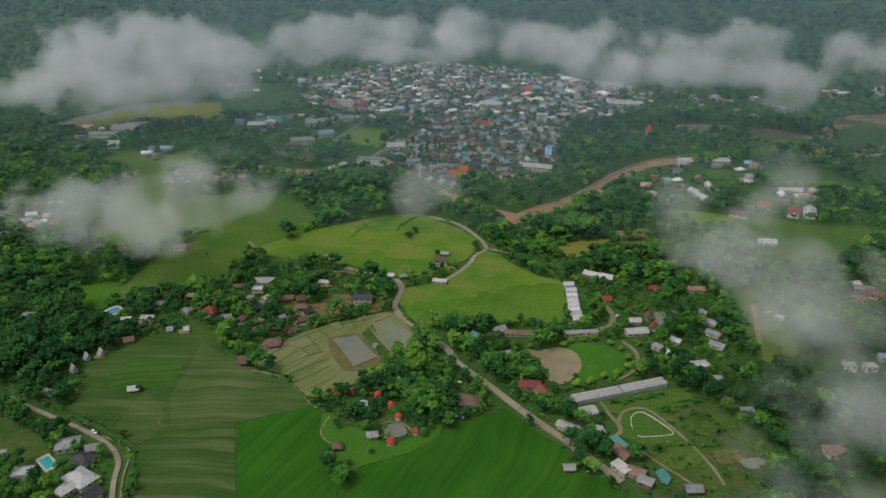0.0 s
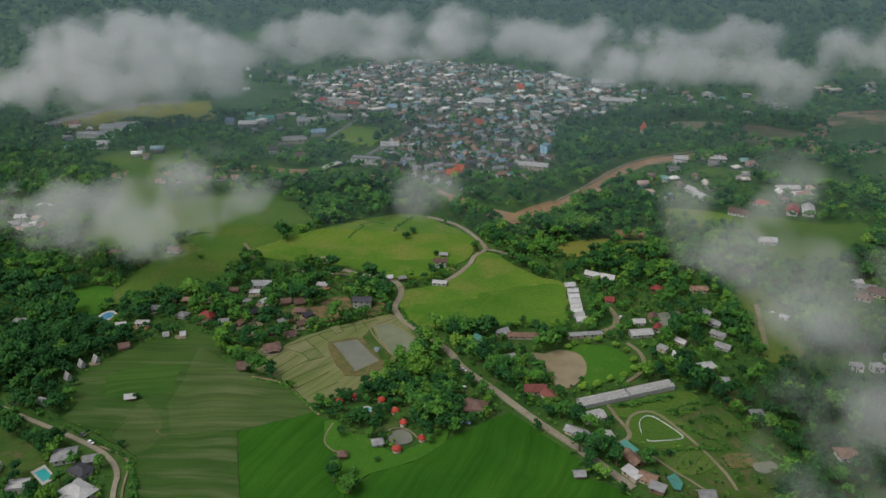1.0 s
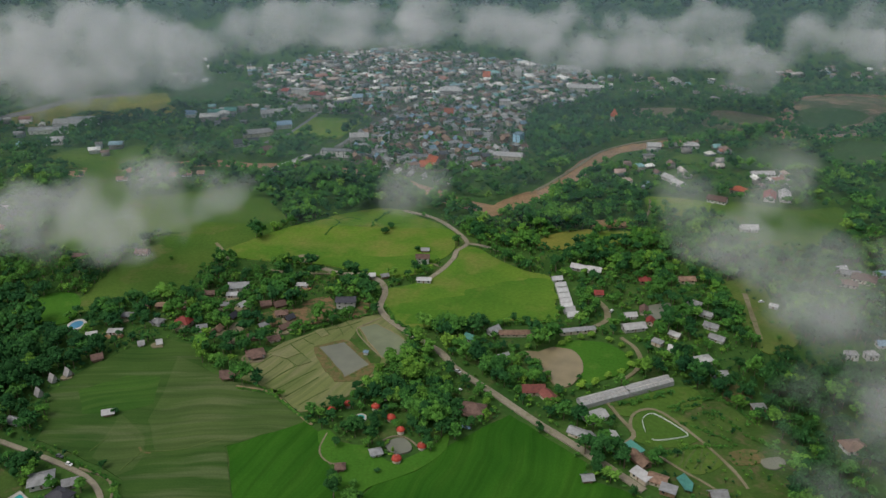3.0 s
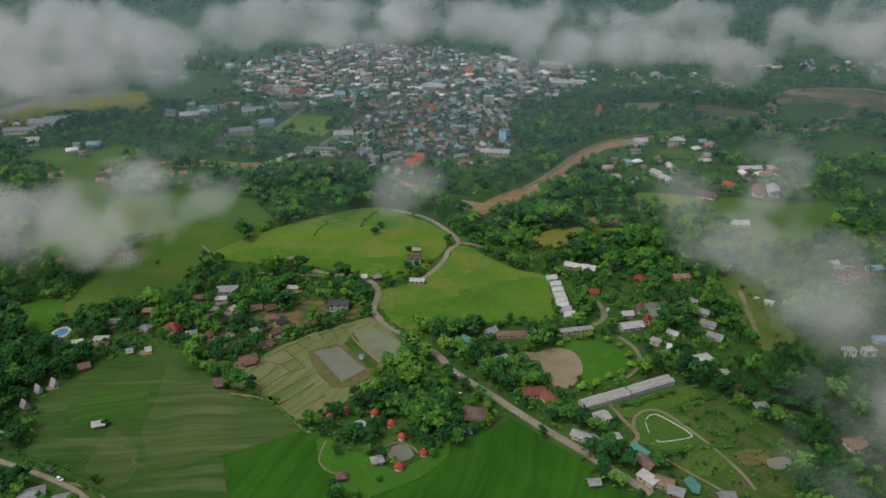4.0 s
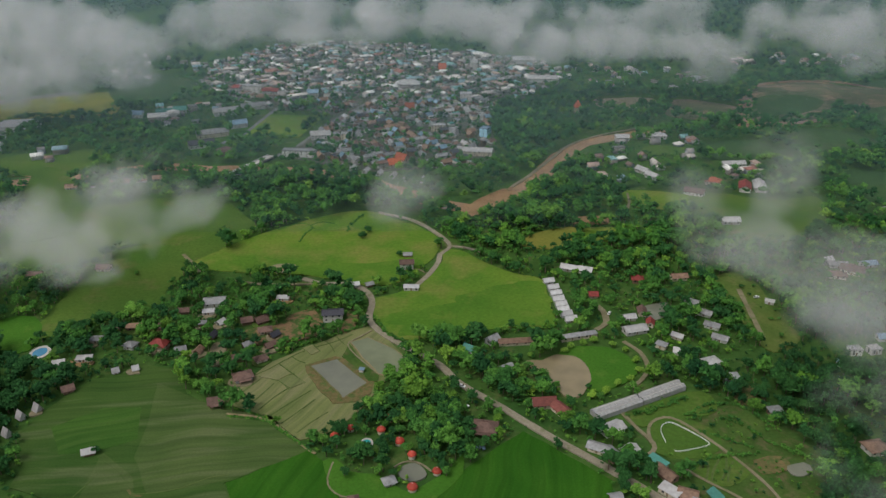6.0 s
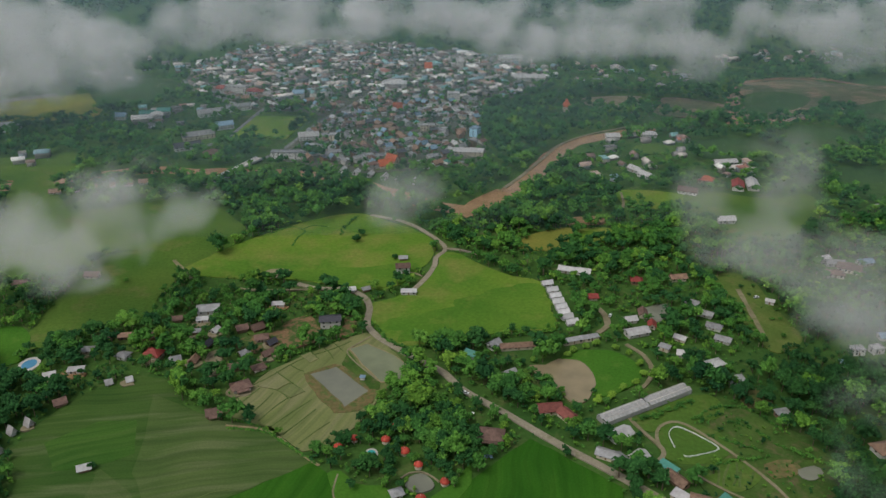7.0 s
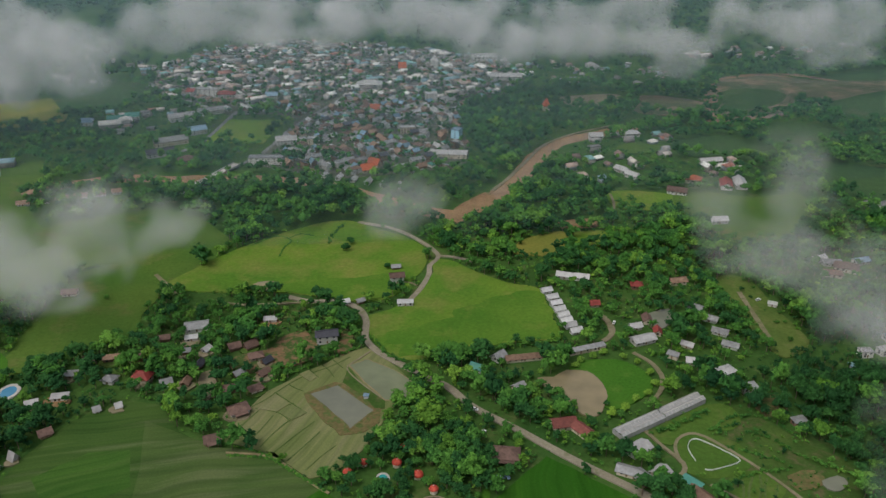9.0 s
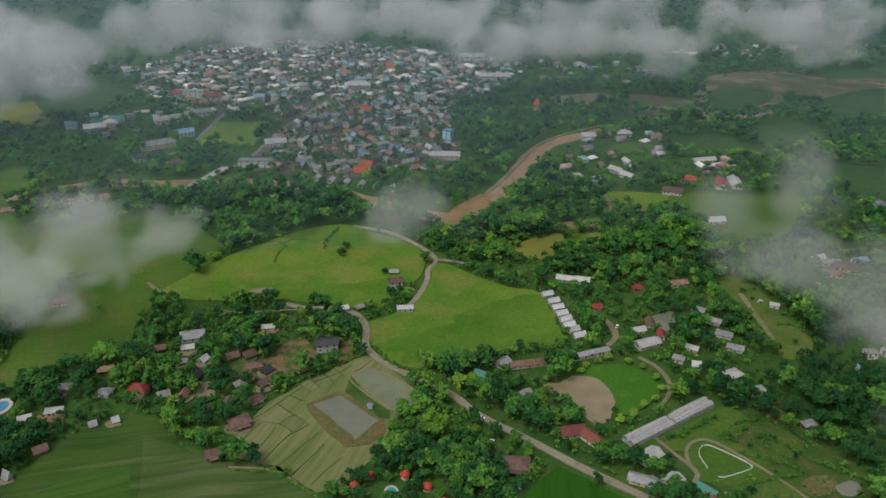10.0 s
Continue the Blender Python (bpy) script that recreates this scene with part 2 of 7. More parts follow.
LEAF_LIGHT = leaf_mat("yellow_green_foliage", (0.055, 0.14, 0.026), (0.095, 0.19, 0.034), (0.14, 0.235, 0.044))
# Far leaves: the blue-green of distance haze is put into their colour.
LEAF_FAR = leaf_mat("haze_tinted_forest", (0.014, 0.046, 0.026), (0.028, 0.075, 0.034), (0.045, 0.09, 0.036))
BARK = paint_mat("grey_bark", (0.16, 0.12, 0.08), 0.9, 0.4, 0, 2.0)
WALL_WHITE = paint_mat("white_render", (0.54, 0.52, 0.48), 0.85, 0.2, 0, 0.5)
WALL_CREAM = paint_mat("cream_render", (0.6, 0.52, 0.4), 0.85, 0.2, 0, 0.5)
WALL_WOOD = paint_mat("weathered_wood", (0.2, 0.13, 0.08), 0.85, 0.35, 0, 0.8)
WALL_BLUE = paint_mat("pale_blue_render", (0.35, 0.58, 0.72), 0.8, 0.2, 0, 0.5)
GLASS = paint_mat("dark_window_glass", (0.03, 0.035, 0.04), 0.15, 0.1, 0, 1.0, 0.1)
R_GREY = paint_mat("grey_sheet_roof", (0.24, 0.24, 0.235), 0.5, 0.35, 0.0, 0.35)
R_PALE = paint_mat("pale_sheet_roof", (0.4, 0.39, 0.375), 0.45, 0.25, 0.0, 0.35)
R_WHITE = paint_mat("white_sheet_roof", (0.5, 0.495, 0.48), 0.45, 0.2, 0.0, 0.35)
R_BROWN = paint_mat("brown_tile_roof", (0.14, 0.085, 0.065), 0.75, 0.35, 0, 0.5)
R_DARK = paint_mat("dark_slate_roof", (0.055, 0.055, 0.065), 0.6, 0.3, 0, 0.5)
R_RED = paint_mat("red_tile_roof", (0.24, 0.045, 0.036), 0.7, 0.3, 0, 0.5)
R_MAROON = paint_mat("maroon_tile_roof", (0.2, 0.065, 0.05), 0.75, 0.35, 0, 0.6)
R_RUST = paint_mat("rusty_sheet_roof", (0.24, 0.15, 0.1), 0.7, 0.45, 0, 0.4)
R_ORANGE = paint_mat("orange_tile_roof", (0.42, 0.1, 0.04), 0.65, 0.25, 0, 0.5)
R_PAVILION = paint_mat("red_pavilion_tiles", (0.42, 0.06, 0.035), 0.65, 0.3, 0, 0.8)
R_TEAL = paint_mat("teal_sheet_roof", (0.07, 0.24, 0.19), 0.55, 0.25, 0, 0.5)
R_BLUE = paint_mat("blue_sheet_roof", (0.17, 0.26, 0.33), 0.5, 0.25, 0, 0.5)
TARP = paint_mat("greenhouse_sheet", (0.33, 0.33, 0.315), 0.55, 0.25, 0, 0.5, 0.1)
STONE = paint_mat("pale_concrete", (0.5, 0.47, 0.42), 0.85, 0.25, 0, 0.6)
WHITEWASH = paint_mat("white_painted_rail", (0.78, 0.78, 0.75), 0.7, 0.15, 0, 1.0, 0.05)
STEEL = paint_mat("dark_metal", (0.12, 0.12, 0.13), 0.5, 0.3, 0.3, 1.0)
TOWN_ROOFS = island_mat("mixed_town_roofs", [(0.439, 0.39, 0.342), (0.232, 0.201, 0.177), (0.183, 0.122, 0.0976), (0.708, 0.659, 0.586), (0.256, 0.159, 0.122), (0.171, 0.165, 0.159), (0.317, 0.134, 0.0976),
                        (0.537, 0.476, 0.415), (0.207, 0.317, 0.342), (0.134, 0.11, 0.0976), (0.342, 0.317, 0.293), (0.415, 0.305, 0.244), (0.8, 0.781, 0.708), (0.244, 0.22, 0.201), (0.183, 0.354, 0.329)])
TOWN_WALLS = island_mat("mixed_town_walls", [(0.42, 0.4, 0.36), (0.32, 0.29, 0.25), (0.5, 0.49, 0.46), (0.22, 0.2, 0.17), (0.3, 0.33, 0.34)], 0.85)

# ---- building blocks ----
def mesh_of(name, verts, faces, mat, smooth=False):
    me = bpy.data.meshes.new(name)
    me.from_pydata([tuple(v) for v in verts], [], faces)
    me.materials.append(mat)
    if smooth:
        me.polygons.foreach_set("use_smooth", [True] * len(me.polygons))
    me.update()
    return me


def joined(name, verts, tris, mat, tint=None):
    """A large triangle mesh straight from arrays."""
    me = bpy.data.meshes.new(name)
    me.vertices.add(len(verts))
    me.vertices.foreach_set("co", np.asarray(verts, np.float32).ravel())
    me.loops.add(3 * len(tris))
    me.loops.foreach_set("vertex_index", np.asarray(tris, np.int32).ravel())
    me.polygons.add(len(tris))
    me.polygons.foreach_set("loop_start", np.arange(0, 3 * len(tris), 3, dtype=np.int32))
    me.polygons.foreach_set("loop_total", np.full(len(tris), 3, np.int32))
    me.materials.append(mat)
    if tint is not None:
        me.attributes.new("tint", 'FLOAT', 'POINT').data.foreach_set("value", np.asarray(tint, np.float32))
    me.update(calc_edges=True)
    return me


def part(name, me, parent, label=""):
    ob = new(name, me)
    ob.parent = parent
    return tagged(ob, label)


def thing(name, label, category, m=None, group="", kind="", me=None):
    ob = new(name, me)
    if m is not None:
        ob.matrix_world = m
    return tagged(ob, label, category, group, kind)


def box(x0, x1, y0, y1, z0, z1):
    v = [(x, y, z) for z in (z0, z1) for y in (y0, y1) for x in (x0, x1)]
    f = [(0, 2, 3, 1), (4, 5, 7, 6), (0, 1, 5, 4), (2, 6, 7, 3), (0, 4, 6, 2), (1, 3, 7, 5)]
    return v, f


def merge(*pieces):
    verts, faces = [], []
    for v, f in pieces:
        n = len(verts)
        verts += list(v)
        faces += [tuple(i + n for i in face) for face in f]
    return verts, faces


def inside(pts, poly):
    """Which of the points (N, 2) lie inside the polygon."""
    x, y = pts[:, 0], pts[:, 1]
    hit = np.zeros(len(pts), bool)
    for (ax, ay), (bx, by) in zip(poly, list(poly[1:]) + [poly[0]]):
        if ay != by:
            hit ^= ((ay > y) != (by > y)) & (x < (bx - ax) * (y - ay) / (by - ay) + ax)
    return hit


def near_line(pts, line, reach):
    """Which of the points lie within reach of the polyline."""
    hit = np.zeros(len(pts), bool)
    for a, b in zip(line, line[1:]):
        a, b = np.array(a, float), np.array(b, float)
        d = b - a
        s = np.clip(((pts - a) @ d) / max(d @ d, 1e-9), 0, 1)
        hit |= np.hypot(*(pts - a - s[:, None] * d).T) < reach
    return hit


def curve_through(line, step=5.0):
    """A smooth line through the given corners (Catmull-Rom)."""
    p = [np.array(q, float) for q in line]
    if np.allclose(p[0], p[-1]):
        p = [p[-2], *p, p[1]]
    else:
        p = [2 * p[0] - p[1], *p, 2 * p[-1] - p[-2]]
    out = []
    for k in range(1, len(p) - 2):
        n = max(2, int(np.linalg.norm(p[k + 1] - p[k]) / step))
        for s in np.arange(n) / n:
            out.append(0.5 * (2 * p[k] + (p[k + 1] - p[k - 1]) * s + (2 * p[k - 1] - 5 * p[k] + 4 * p[k + 1] - p[k + 2]) * s * s
                              + (3 * p[k] - p[k - 1] - 3 * p[k + 1] + p[k + 2]) * s ** 3))
    return np.array(out + [p[-2]])


def rounded(poly, step=6.0, wobble=0.8):
    """A closed outline softened by a curve, with small irregularities."""
    ring = list(poly) + [poly[0]]
    p = [np.array(q, float) for q in ring]
    out = []
    for a, b in zip(p, p[1:]):
        n = max(1, int(np.linalg.norm(b - a) / step))
        for s in np.arange(n) / n:
            q = a + (b - a) * s
            q = q + wobble * np.array([noise.noise((q[0] * 0.08, q[1] * 0.08, 1.0)), noise.noise((q[0] * 0.08, q[1] * 0.08, 9.0))]) * 2
            out.append(q)
    return np.array(out)


LEVEL = [0.0, 0.0]


def sheet(name, poly, z, mat, label, category="field", depth=1.0, wobble=0.8):
    """A field, pond or yard: a slab with its own edge, its top at z."""
    LEVEL[0] += 0.006
    z += LEVEL[0]
    if wobble >= 0.8:
        poly = curve_through(list(poly) + [poly[0]], 6.0)[:-1]
    ring = rounded(poly, wobble=wobble)
    bm = bmesh.new()
    top = [bm.verts.new((x, y, z)) for x, y in ring]
    low = [bm.verts.new((x, y, z - depth)) for x, y in ring]
    face = bm.faces.new(top)
    face.normal_update()
    if face.normal.z < 0:
        face.normal_flip()
    for i in range(len(ring)):
        j = (i + 1) % len(ring)
        bm.faces.new((top[i], low[i], low[j], top[j]))
    bmesh.ops.triangulate(bm, faces=[face])
    bmesh.ops.recalc_face_normals(bm, faces=bm.faces)
    me = bpy.data.meshes.new(name)
    bm.to_mesh(me)
    bm.free()
    me.materials.append(mat)
    return tagged(new(name, me), label, category, kind="structure")


def ribbon_mesh(name, line, width, z, mat, depth=0.4, crown=0.0, jitter=0.0):
    """A strip along a smooth line, with thickness."""
    LEVEL[1] += 0.0015
    z += LEVEL[1]
    c = curve_through(line)
    t = np.gradient(c, axis=0)
    t /= np.linalg.norm(t, axis=1)[:, None]
    n = np.c_[-t[:, 1], t[:, 0]]
    w = np.array([width * (1 + jitter * noise.noise((x * 0.05, y * 0.05, 4.0))) for x, y in c])[:, None] / 2
    rows = []
    for off, dz in ((-1, -depth), (-1, 0), (0, crown), (1, 0), (1, -depth)):
        q = c + n * w * off
        rows.append(np.c_[q, np.full(len(q), z + dz)])
    verts = np.stack(rows, 1).reshape(-1, 3)
    faces = [(5 * i + k, 5 * i + k + 1, 5 * i + k + 6, 5 * i + k + 5) for i in range(len(c) - 1) for k in range(4)]
    me = mesh_of(name, verts, faces, mat)
    bm = bmesh.new()
    bm.from_mesh(me)
    bmesh.ops.recalc_face_normals(bm, faces=bm.faces)
    bm.to_mesh(me)
    bm.free()
    return me


def ribbon(name, line, width, z, mat, label, category="road", depth=0.9, crown=0.0, jitter=0.0, kind="structure"):
    return tagged(new(name, ribbon_mesh(name, line, width, z, mat, depth, crown, jitter)), label, category, kind=kind)


# ---- houses ----
def gable(w, d, h, rise, over=0.95, thick=0.22):
    """Two roof slabs meeting at a ridge along x."""
    a, b = w / 2 + over, d / 2 + over
    drop = rise * over / (d / 2)
    prof = [(-b, h - drop), (0, h + rise), (b, h - drop), (b, h - drop + thick), (0, h + rise + thick * 1.3), (-b, h - drop + thick)]
    v = [(x, y, z) for x in (-a, a) for y, z in prof]
    f = [(0, 1, 7, 6), (1, 2, 8, 7), (2, 3, 9, 8), (3, 4, 10, 9), (4, 5, 11, 10), (5, 0, 6, 11), (5, 4, 1, 0), (4, 3, 2, 1), (6, 7, 10, 11), (7, 8, 9, 10)]
    return v, f


def hip(w, d, h, rise, over=1.1, thick=0.22):
    a, b = w / 2 + over, d / 2 + over
    r = max(0.0, (w - d) / 2)
    lo = h - 0.15
    v = [(-a, -b, lo), (a, -b, lo), (a, b, lo), (-a, b, lo), (-a, -b, lo + thick), (a, -b, lo + thick), (a, b, lo + thick), (-a, b, lo + thick),
         (-r, 0, h + rise), (r, 0, h + rise)] if r > 0 else [(-a, -b, lo), (a, -b, lo), (a, b, lo), (-a, b, lo), (-a, -b, lo + thick), (a, -b, lo + thick),
                                                          (a, b, lo + thick), (-a, b, lo + thick), (-0.2, 0, h + rise), (0.2, 0, h + rise)]
    f = [(3, 2, 1, 0), (0, 1, 5, 4), (1, 2, 6, 5), (2, 3, 7, 6), (3, 0, 4, 7), (4, 5, 9, 8), (5, 6, 9), (6, 7, 8, 9), (7, 4, 8)]
    return v, f


def lean(w, d, h, rise, over=0.5, thick=0.18):
    a, b = w / 2 + over, d / 2 + over
    v = [(-a, -b, h), (a, -b, h), (a, b, h + rise), (-a, b, h + rise), (-a, -b, h + thick), (a, -b, h + thick), (a, b, h + rise + thick), (-a, b, h + rise + thick)]
    return v, [(3, 2, 1, 0), (4, 5, 6, 7), (0, 1, 5, 4), (1, 2, 6, 5), (2, 3, 7, 6), (3, 0, 4, 7)]


def flat_roof(w, d, h, rise, over=0.15, thick=0.3):
    """A flat roof sunk behind a low parapet, in one shell."""
    a, b = w / 2 + over, d / 2 + over
    v = []
    for sx, z in ((0, h), (0, h + thick + 0.6), (0.3, h + thick + 0.6), (0.3, h + thick)):
        v += [(-a + sx, -b + sx, z), (a - sx, -b + sx, z), (a - sx, b - sx, z), (-a + sx, b - sx, z)]
    f = [(3, 2, 1, 0), (12, 13, 14, 15)]
    for r in range(3):
        f += [(4 * r + i, 4 * r + (i + 1) % 4, 4 * r + 4 + (i + 1) % 4, 4 * r + 4 + i) for i in range(4)]
    return v, f


ROOFS = {"gable": gable, "hip": hip, "lean": lean, "flat": flat_roof}


def walls_mesh(w, d, h, style, rise, mat):
    """The walls, up into the gables."""
    v, f = box(-w / 2, w / 2, -d / 2, d / 2, -0.4, h)
    if style == "gable":
        n = len(v)
        v = v + [(-w / 2, 0, h + rise * 0.97), (w / 2, 0, h + rise * 0.97)]
        f = f + [(4, 6, n), (5, n + 1, 7)]
    if style == "lean":
        v = [(x, y, z + (rise * 0.98 if z == h and y > 0 else 0)) for x, y, z in v]
    return mesh_of("wall", v, f, mat)


def house(name, label, m, w, d, h, style, rise, roof_mat, wall_mat, storeys=1, category="house", group="", windows=True, porch=False, spare=False):
    ob = thing(name, label, category, m, group)
    part("wall", walls_mesh(w, d, h, style, rise, wall_mat), ob)
    roof = part("roof", mesh_of("roof", *ROOFS[style](w, d, h, rise), roof_mat), ob)
    if style in ("gable", "hip") and w > 7:
        r = (w - d) / 2 if style == "hip" else w / 2 + 0.9
        if r > 0.5:
            part("ridge_cap", mesh_of("ridge_cap", *box(-r, r, -0.22, 0.22, h + rise + 0.1, h + rise + 0.42), roof_mat), roof)
    if windows:
        sh = h / storeys
        pane = mesh_of("window", *box(-0.65, 0.65, -0.05, 0.05, 0, 1.25), GLASS)
        for s in range(storeys):
            z = s * sh + sh * 0.36
            nx = 1 if spare else min(6, max(1, int(w / 3.6)))
            for i in range(nx):
                x = (i + 0.5) * w / nx - w / 2
                for side in (-1, 1):
                    if (s == 0 and side == -1 and i == nx // 2) or (spare and side == 1):
                        continue
                    win = part("window", pane, ob)
                    win.location = (x, side * (d / 2 + 0.03), z)
            for side in () if spare else (-1, 1):
                win = part("window", pane, ob)
                win.location, win.rotation_euler = (side * (w / 2 + 0.03), 0, z), (0, 0, radians(90))
        part("door", mesh_of("door", *box(-0.5, 0.5, -d / 2 - 0.07, -d / 2 + 0.02, 0, 2.05), WALL_WOOD), ob)
    if porch:
        part("porch_roof", mesh_of("porch_roof", *lean(w * 0.7, 2.6, h * 0.78, 0.5, 0.2), roof_mat), ob).location = (0, -d / 2 - 1.5, 0)
        for sx in (-1, 1):
            part("post", mesh_of("post", *box(-0.12, 0.12, -0.12, 0.12, -0.3, h * 0.8), WALL_WOOD), ob).location = (sx * w * 0.33, -d / 2 - 2.6, 0)
    return ob


# ---- trees ----
BOUGH = (np.array([(1, 0, 0), (0, 1, 0), (-1, 0, 0), (0, -1, 0), (0, 0, 1), (0, 0, -1)], float),
         np.array([(0, 1, 4), (1, 2, 4), (2, 3, 4), (3, 0, 4), (1, 0, 5), (2, 1, 5), (3, 2, 5), (0, 3, 5)]))
TUFT = (np.array([(1, 0, -0.3), (0, 1, -0.3), (-1, 0, -0.3), (0, -1, -0.3), (0, 0, 0.8)]), np.array([(0, 1, 4), (1, 2, 4), (2, 3, 4), (3, 0, 4)]))


def crown_arrays(centres, radii, heights, lumps, tufts, grain=0.75, spread=0.72, gen=nrng):
    """Crowns as heaps of boughs, each bough covered above with small tufts of leaves.
    Gives vertices, triangles and a tint for each tree; all crowns in one set of arrays."""
    n = len(centres)
    total = n * lumps
    ang = gen.uniform(0, 2 * np.pi, total)
    rad = np.sqrt(gen.uniform(0, 1, total)) * spread
    rad[::lumps] *= 0.25
    up = gen.uniform(-0.35, 0.62, total) * (1 - 0.7 * rad)
    R, H = np.repeat(radii, lumps), np.repeat(heights, lumps)
    squeeze = np.repeat(gen.uniform(0.72, 1.15, n), lumps)
    bough = np.repeat(centres, lumps, 0) + np.c_[np.cos(ang) * rad * R * squeeze, np.sin(ang) * rad * R / squeeze, up * H]
    wide = R * gen.uniform(0.26, 0.5, total)
    tall = np.minimum(wide * gen.uniform(0.75, 1.1, total), H * 0.75)
    v0, f0 = BOUGH
    jig = 1 + gen.uniform(-0.22, 0.12, (total, len(v0), 1))
    V = (bough[:, None] + v0[None] * np.c_[wide, wide, tall][:, None] * 0.9 * jig).reshape(-1, 3)
    F = (f0[None] + (np.arange(total) * len(v0))[:, None, None]).reshape(-1, 3)
    tint = gen.beta(1.6, 2.2, n)
    tints = [np.repeat(tint, lumps * len(v0))]
    if tufts:
        k = total * tufts
        dz, phi = gen.uniform(-0.3, 1.0, k), gen.uniform(0, 2 * np.pi, k)
        ds = np.sqrt(1 - dz * dz)
        W, T = np.repeat(wide, tufts), np.repeat(tall, tufts)
        base = np.repeat(bough, tufts, 0) + np.c_[ds * np.cos(phi) * W, ds * np.sin(phi) * W, dz * T] * gen.uniform(0.84, 1.14, (k, 1))
        size = np.clip(np.repeat(R, tufts) * 0.2, 0.3, 1.3) * grain * gen.uniform(0.6, 1.45, k)
        v1, f1 = TUFT
        turn = gen.uniform(0, 2 * np.pi, k)
        c, q = np.cos(turn)[:, None], np.sin(turn)[:, None]
        spun = np.stack([v1[None, :, 0] * c - v1[None, :, 1] * q, v1[None, :, 0] * q + v1[None, :, 1] * c, np.repeat(v1[None, :, 2], k, 0)], -1)
        spun = spun * (1 + gen.uniform(-0.5, 0.45, (k, 5, 1))) + gen.uniform(-0.25, 0.25, (k, 5, 3))
        F = np.r_[F, (f1[None] + (np.arange(k) * 5)[:, None, None]).reshape(-1, 3) + len(V)]
        V = np.r_[V, (base[:, None] + spun * size[:, None, None]).reshape(-1, 3)]
        tints.append(np.repeat(tint, lumps * tufts * 5))
    return V, F, np.concatenate(tints)


def trunk_mesh(h, r):
    """A tapered trunk with three limbs."""
    def limb(a, b, ra, rb, sides=6):
        a, b = Vector(a), Vector(b)
        q = (b - a).to_track_quat('Z', 'Y')
        ring = [Vector((math.cos(2 * math.pi * i / sides), math.sin(2 * math.pi * i / sides), 0)) for i in range(sides)]
        v = [tuple(a + q @ (c * ra)) for c in ring] + [tuple(b + q @ (c * rb)) for c in ring]
        return v, [(i, (i + 1) % sides, sides + (i + 1) % sides, sides + i) for i in range(sides)] + [tuple(range(sides, 2 * sides))]
    fork = (0.15, 0.1, h * 0.45)
    return mesh_of("trunk", *merge(limb((0, 0, -0.5), fork, r, r * 0.7), limb(fork, (h * 0.16, 0.1, h * 0.75), r * 0.55, r * 0.25),
                                   limb(fork, (-h * 0.12, h * 0.12, h * 0.72), r * 0.55, r * 0.25), limb(fork, (-0.1, -h * 0.17, h * 0.7), r * 0.5, r * 0.2)), BARK)


def tree_template(name, label, height, radius, mat, lumps=11, tufts=15, squat=0.36):
    ob = thing(name, label, "tree")
    part("trunk", trunk_mesh(height, 0.22 + radius * 0.035), ob)
    V, F, tint = crown_arrays(np.array([[0, 0, height * 0.64]]), np.array([radius]), np.array([height * squat]), lumps, tufts, 0.8, 0.78)
    part("crown", joined("crown", V, F, mat, tint * 0 + 0.5), ob)
    return ob


def palm_template(name, label, height):
    ob = thing(name, label, "palm tree")
    part("trunk", mesh_of("trunk", *merge(*[box(-0.16 + 0.02 * k, 0.16 - 0.02 * k, -0.16 + 0.02 * k, 0.16 - 0.02 * k, height * k / 4 - (0.3 if k == 0 else 0), height * (k + 1) / 4) for k in range(4)]), BARK), ob)
    for i in range(11):
        a = 2 * math.pi * i / 11 + rng.uniform(-0.2, 0.2)
        L, lift = rng.uniform(2.6, 3.4), rng.uniform(-0.1, 0.6)
        v, f = [], []
        for k in range(5):
            s = k / 4
            x, z, wd = L * s, lift * 2 * s - 2.6 * s * s + height, 0.5 * math.sin(math.pi * min(0.98, s * 0.9 + 0.08))
            v += [(x, -wd, z - wd * 0.4), (x, 0, z), (x, wd, z - wd * 0.4)]
            if k:
                n = 3 * k
                f += [(n - 3, n - 2, n + 1, n), (n - 2, n - 1, n + 2, n + 1)]
        frond = part("frond", mesh_of("frond", v, f, LEAF), ob)
        frond.rotation_euler = (0, 0, a)
    return ob

# ---- the ground, out to the hills ----
def far_rise(x, y):
    far = max(0.0, (y - 2300) / 2400)
    return 190 * far ** 1.5 * (0.75 + 0.5 * noise.noise((x * 0.0011, y * 0.0009, 3.0))) + far * 30 * noise.noise((x * 0.004, y * 0.004, 7.0))


gx = np.r_[np.arange(-4600, -1000, 150), np.arange(-1000, 1400, 60), np.arange(1400, 4700, 150)]
gy = np.r_[np.arange(-900, 0, 150), np.arange(0, 2300, 60), np.arange(2300, 4900, 90)]
gverts = [(x, y, -0.45 + far_rise(x, y)) for y in gy for x in gx]
nx_ = len(gx)
gfaces = [(j * nx_ + i, j * nx_ + i + 1, (j + 1) * nx_ + i + 1, (j + 1) * nx_ + i) for j in range(len(gy) - 1) for i in range(nx_ - 1)]
tagged(new("ground", mesh_of("ground", gverts, gfaces, SCRUB, True)), "rough green scrub and grass valley floor", "ground", kind="structure")

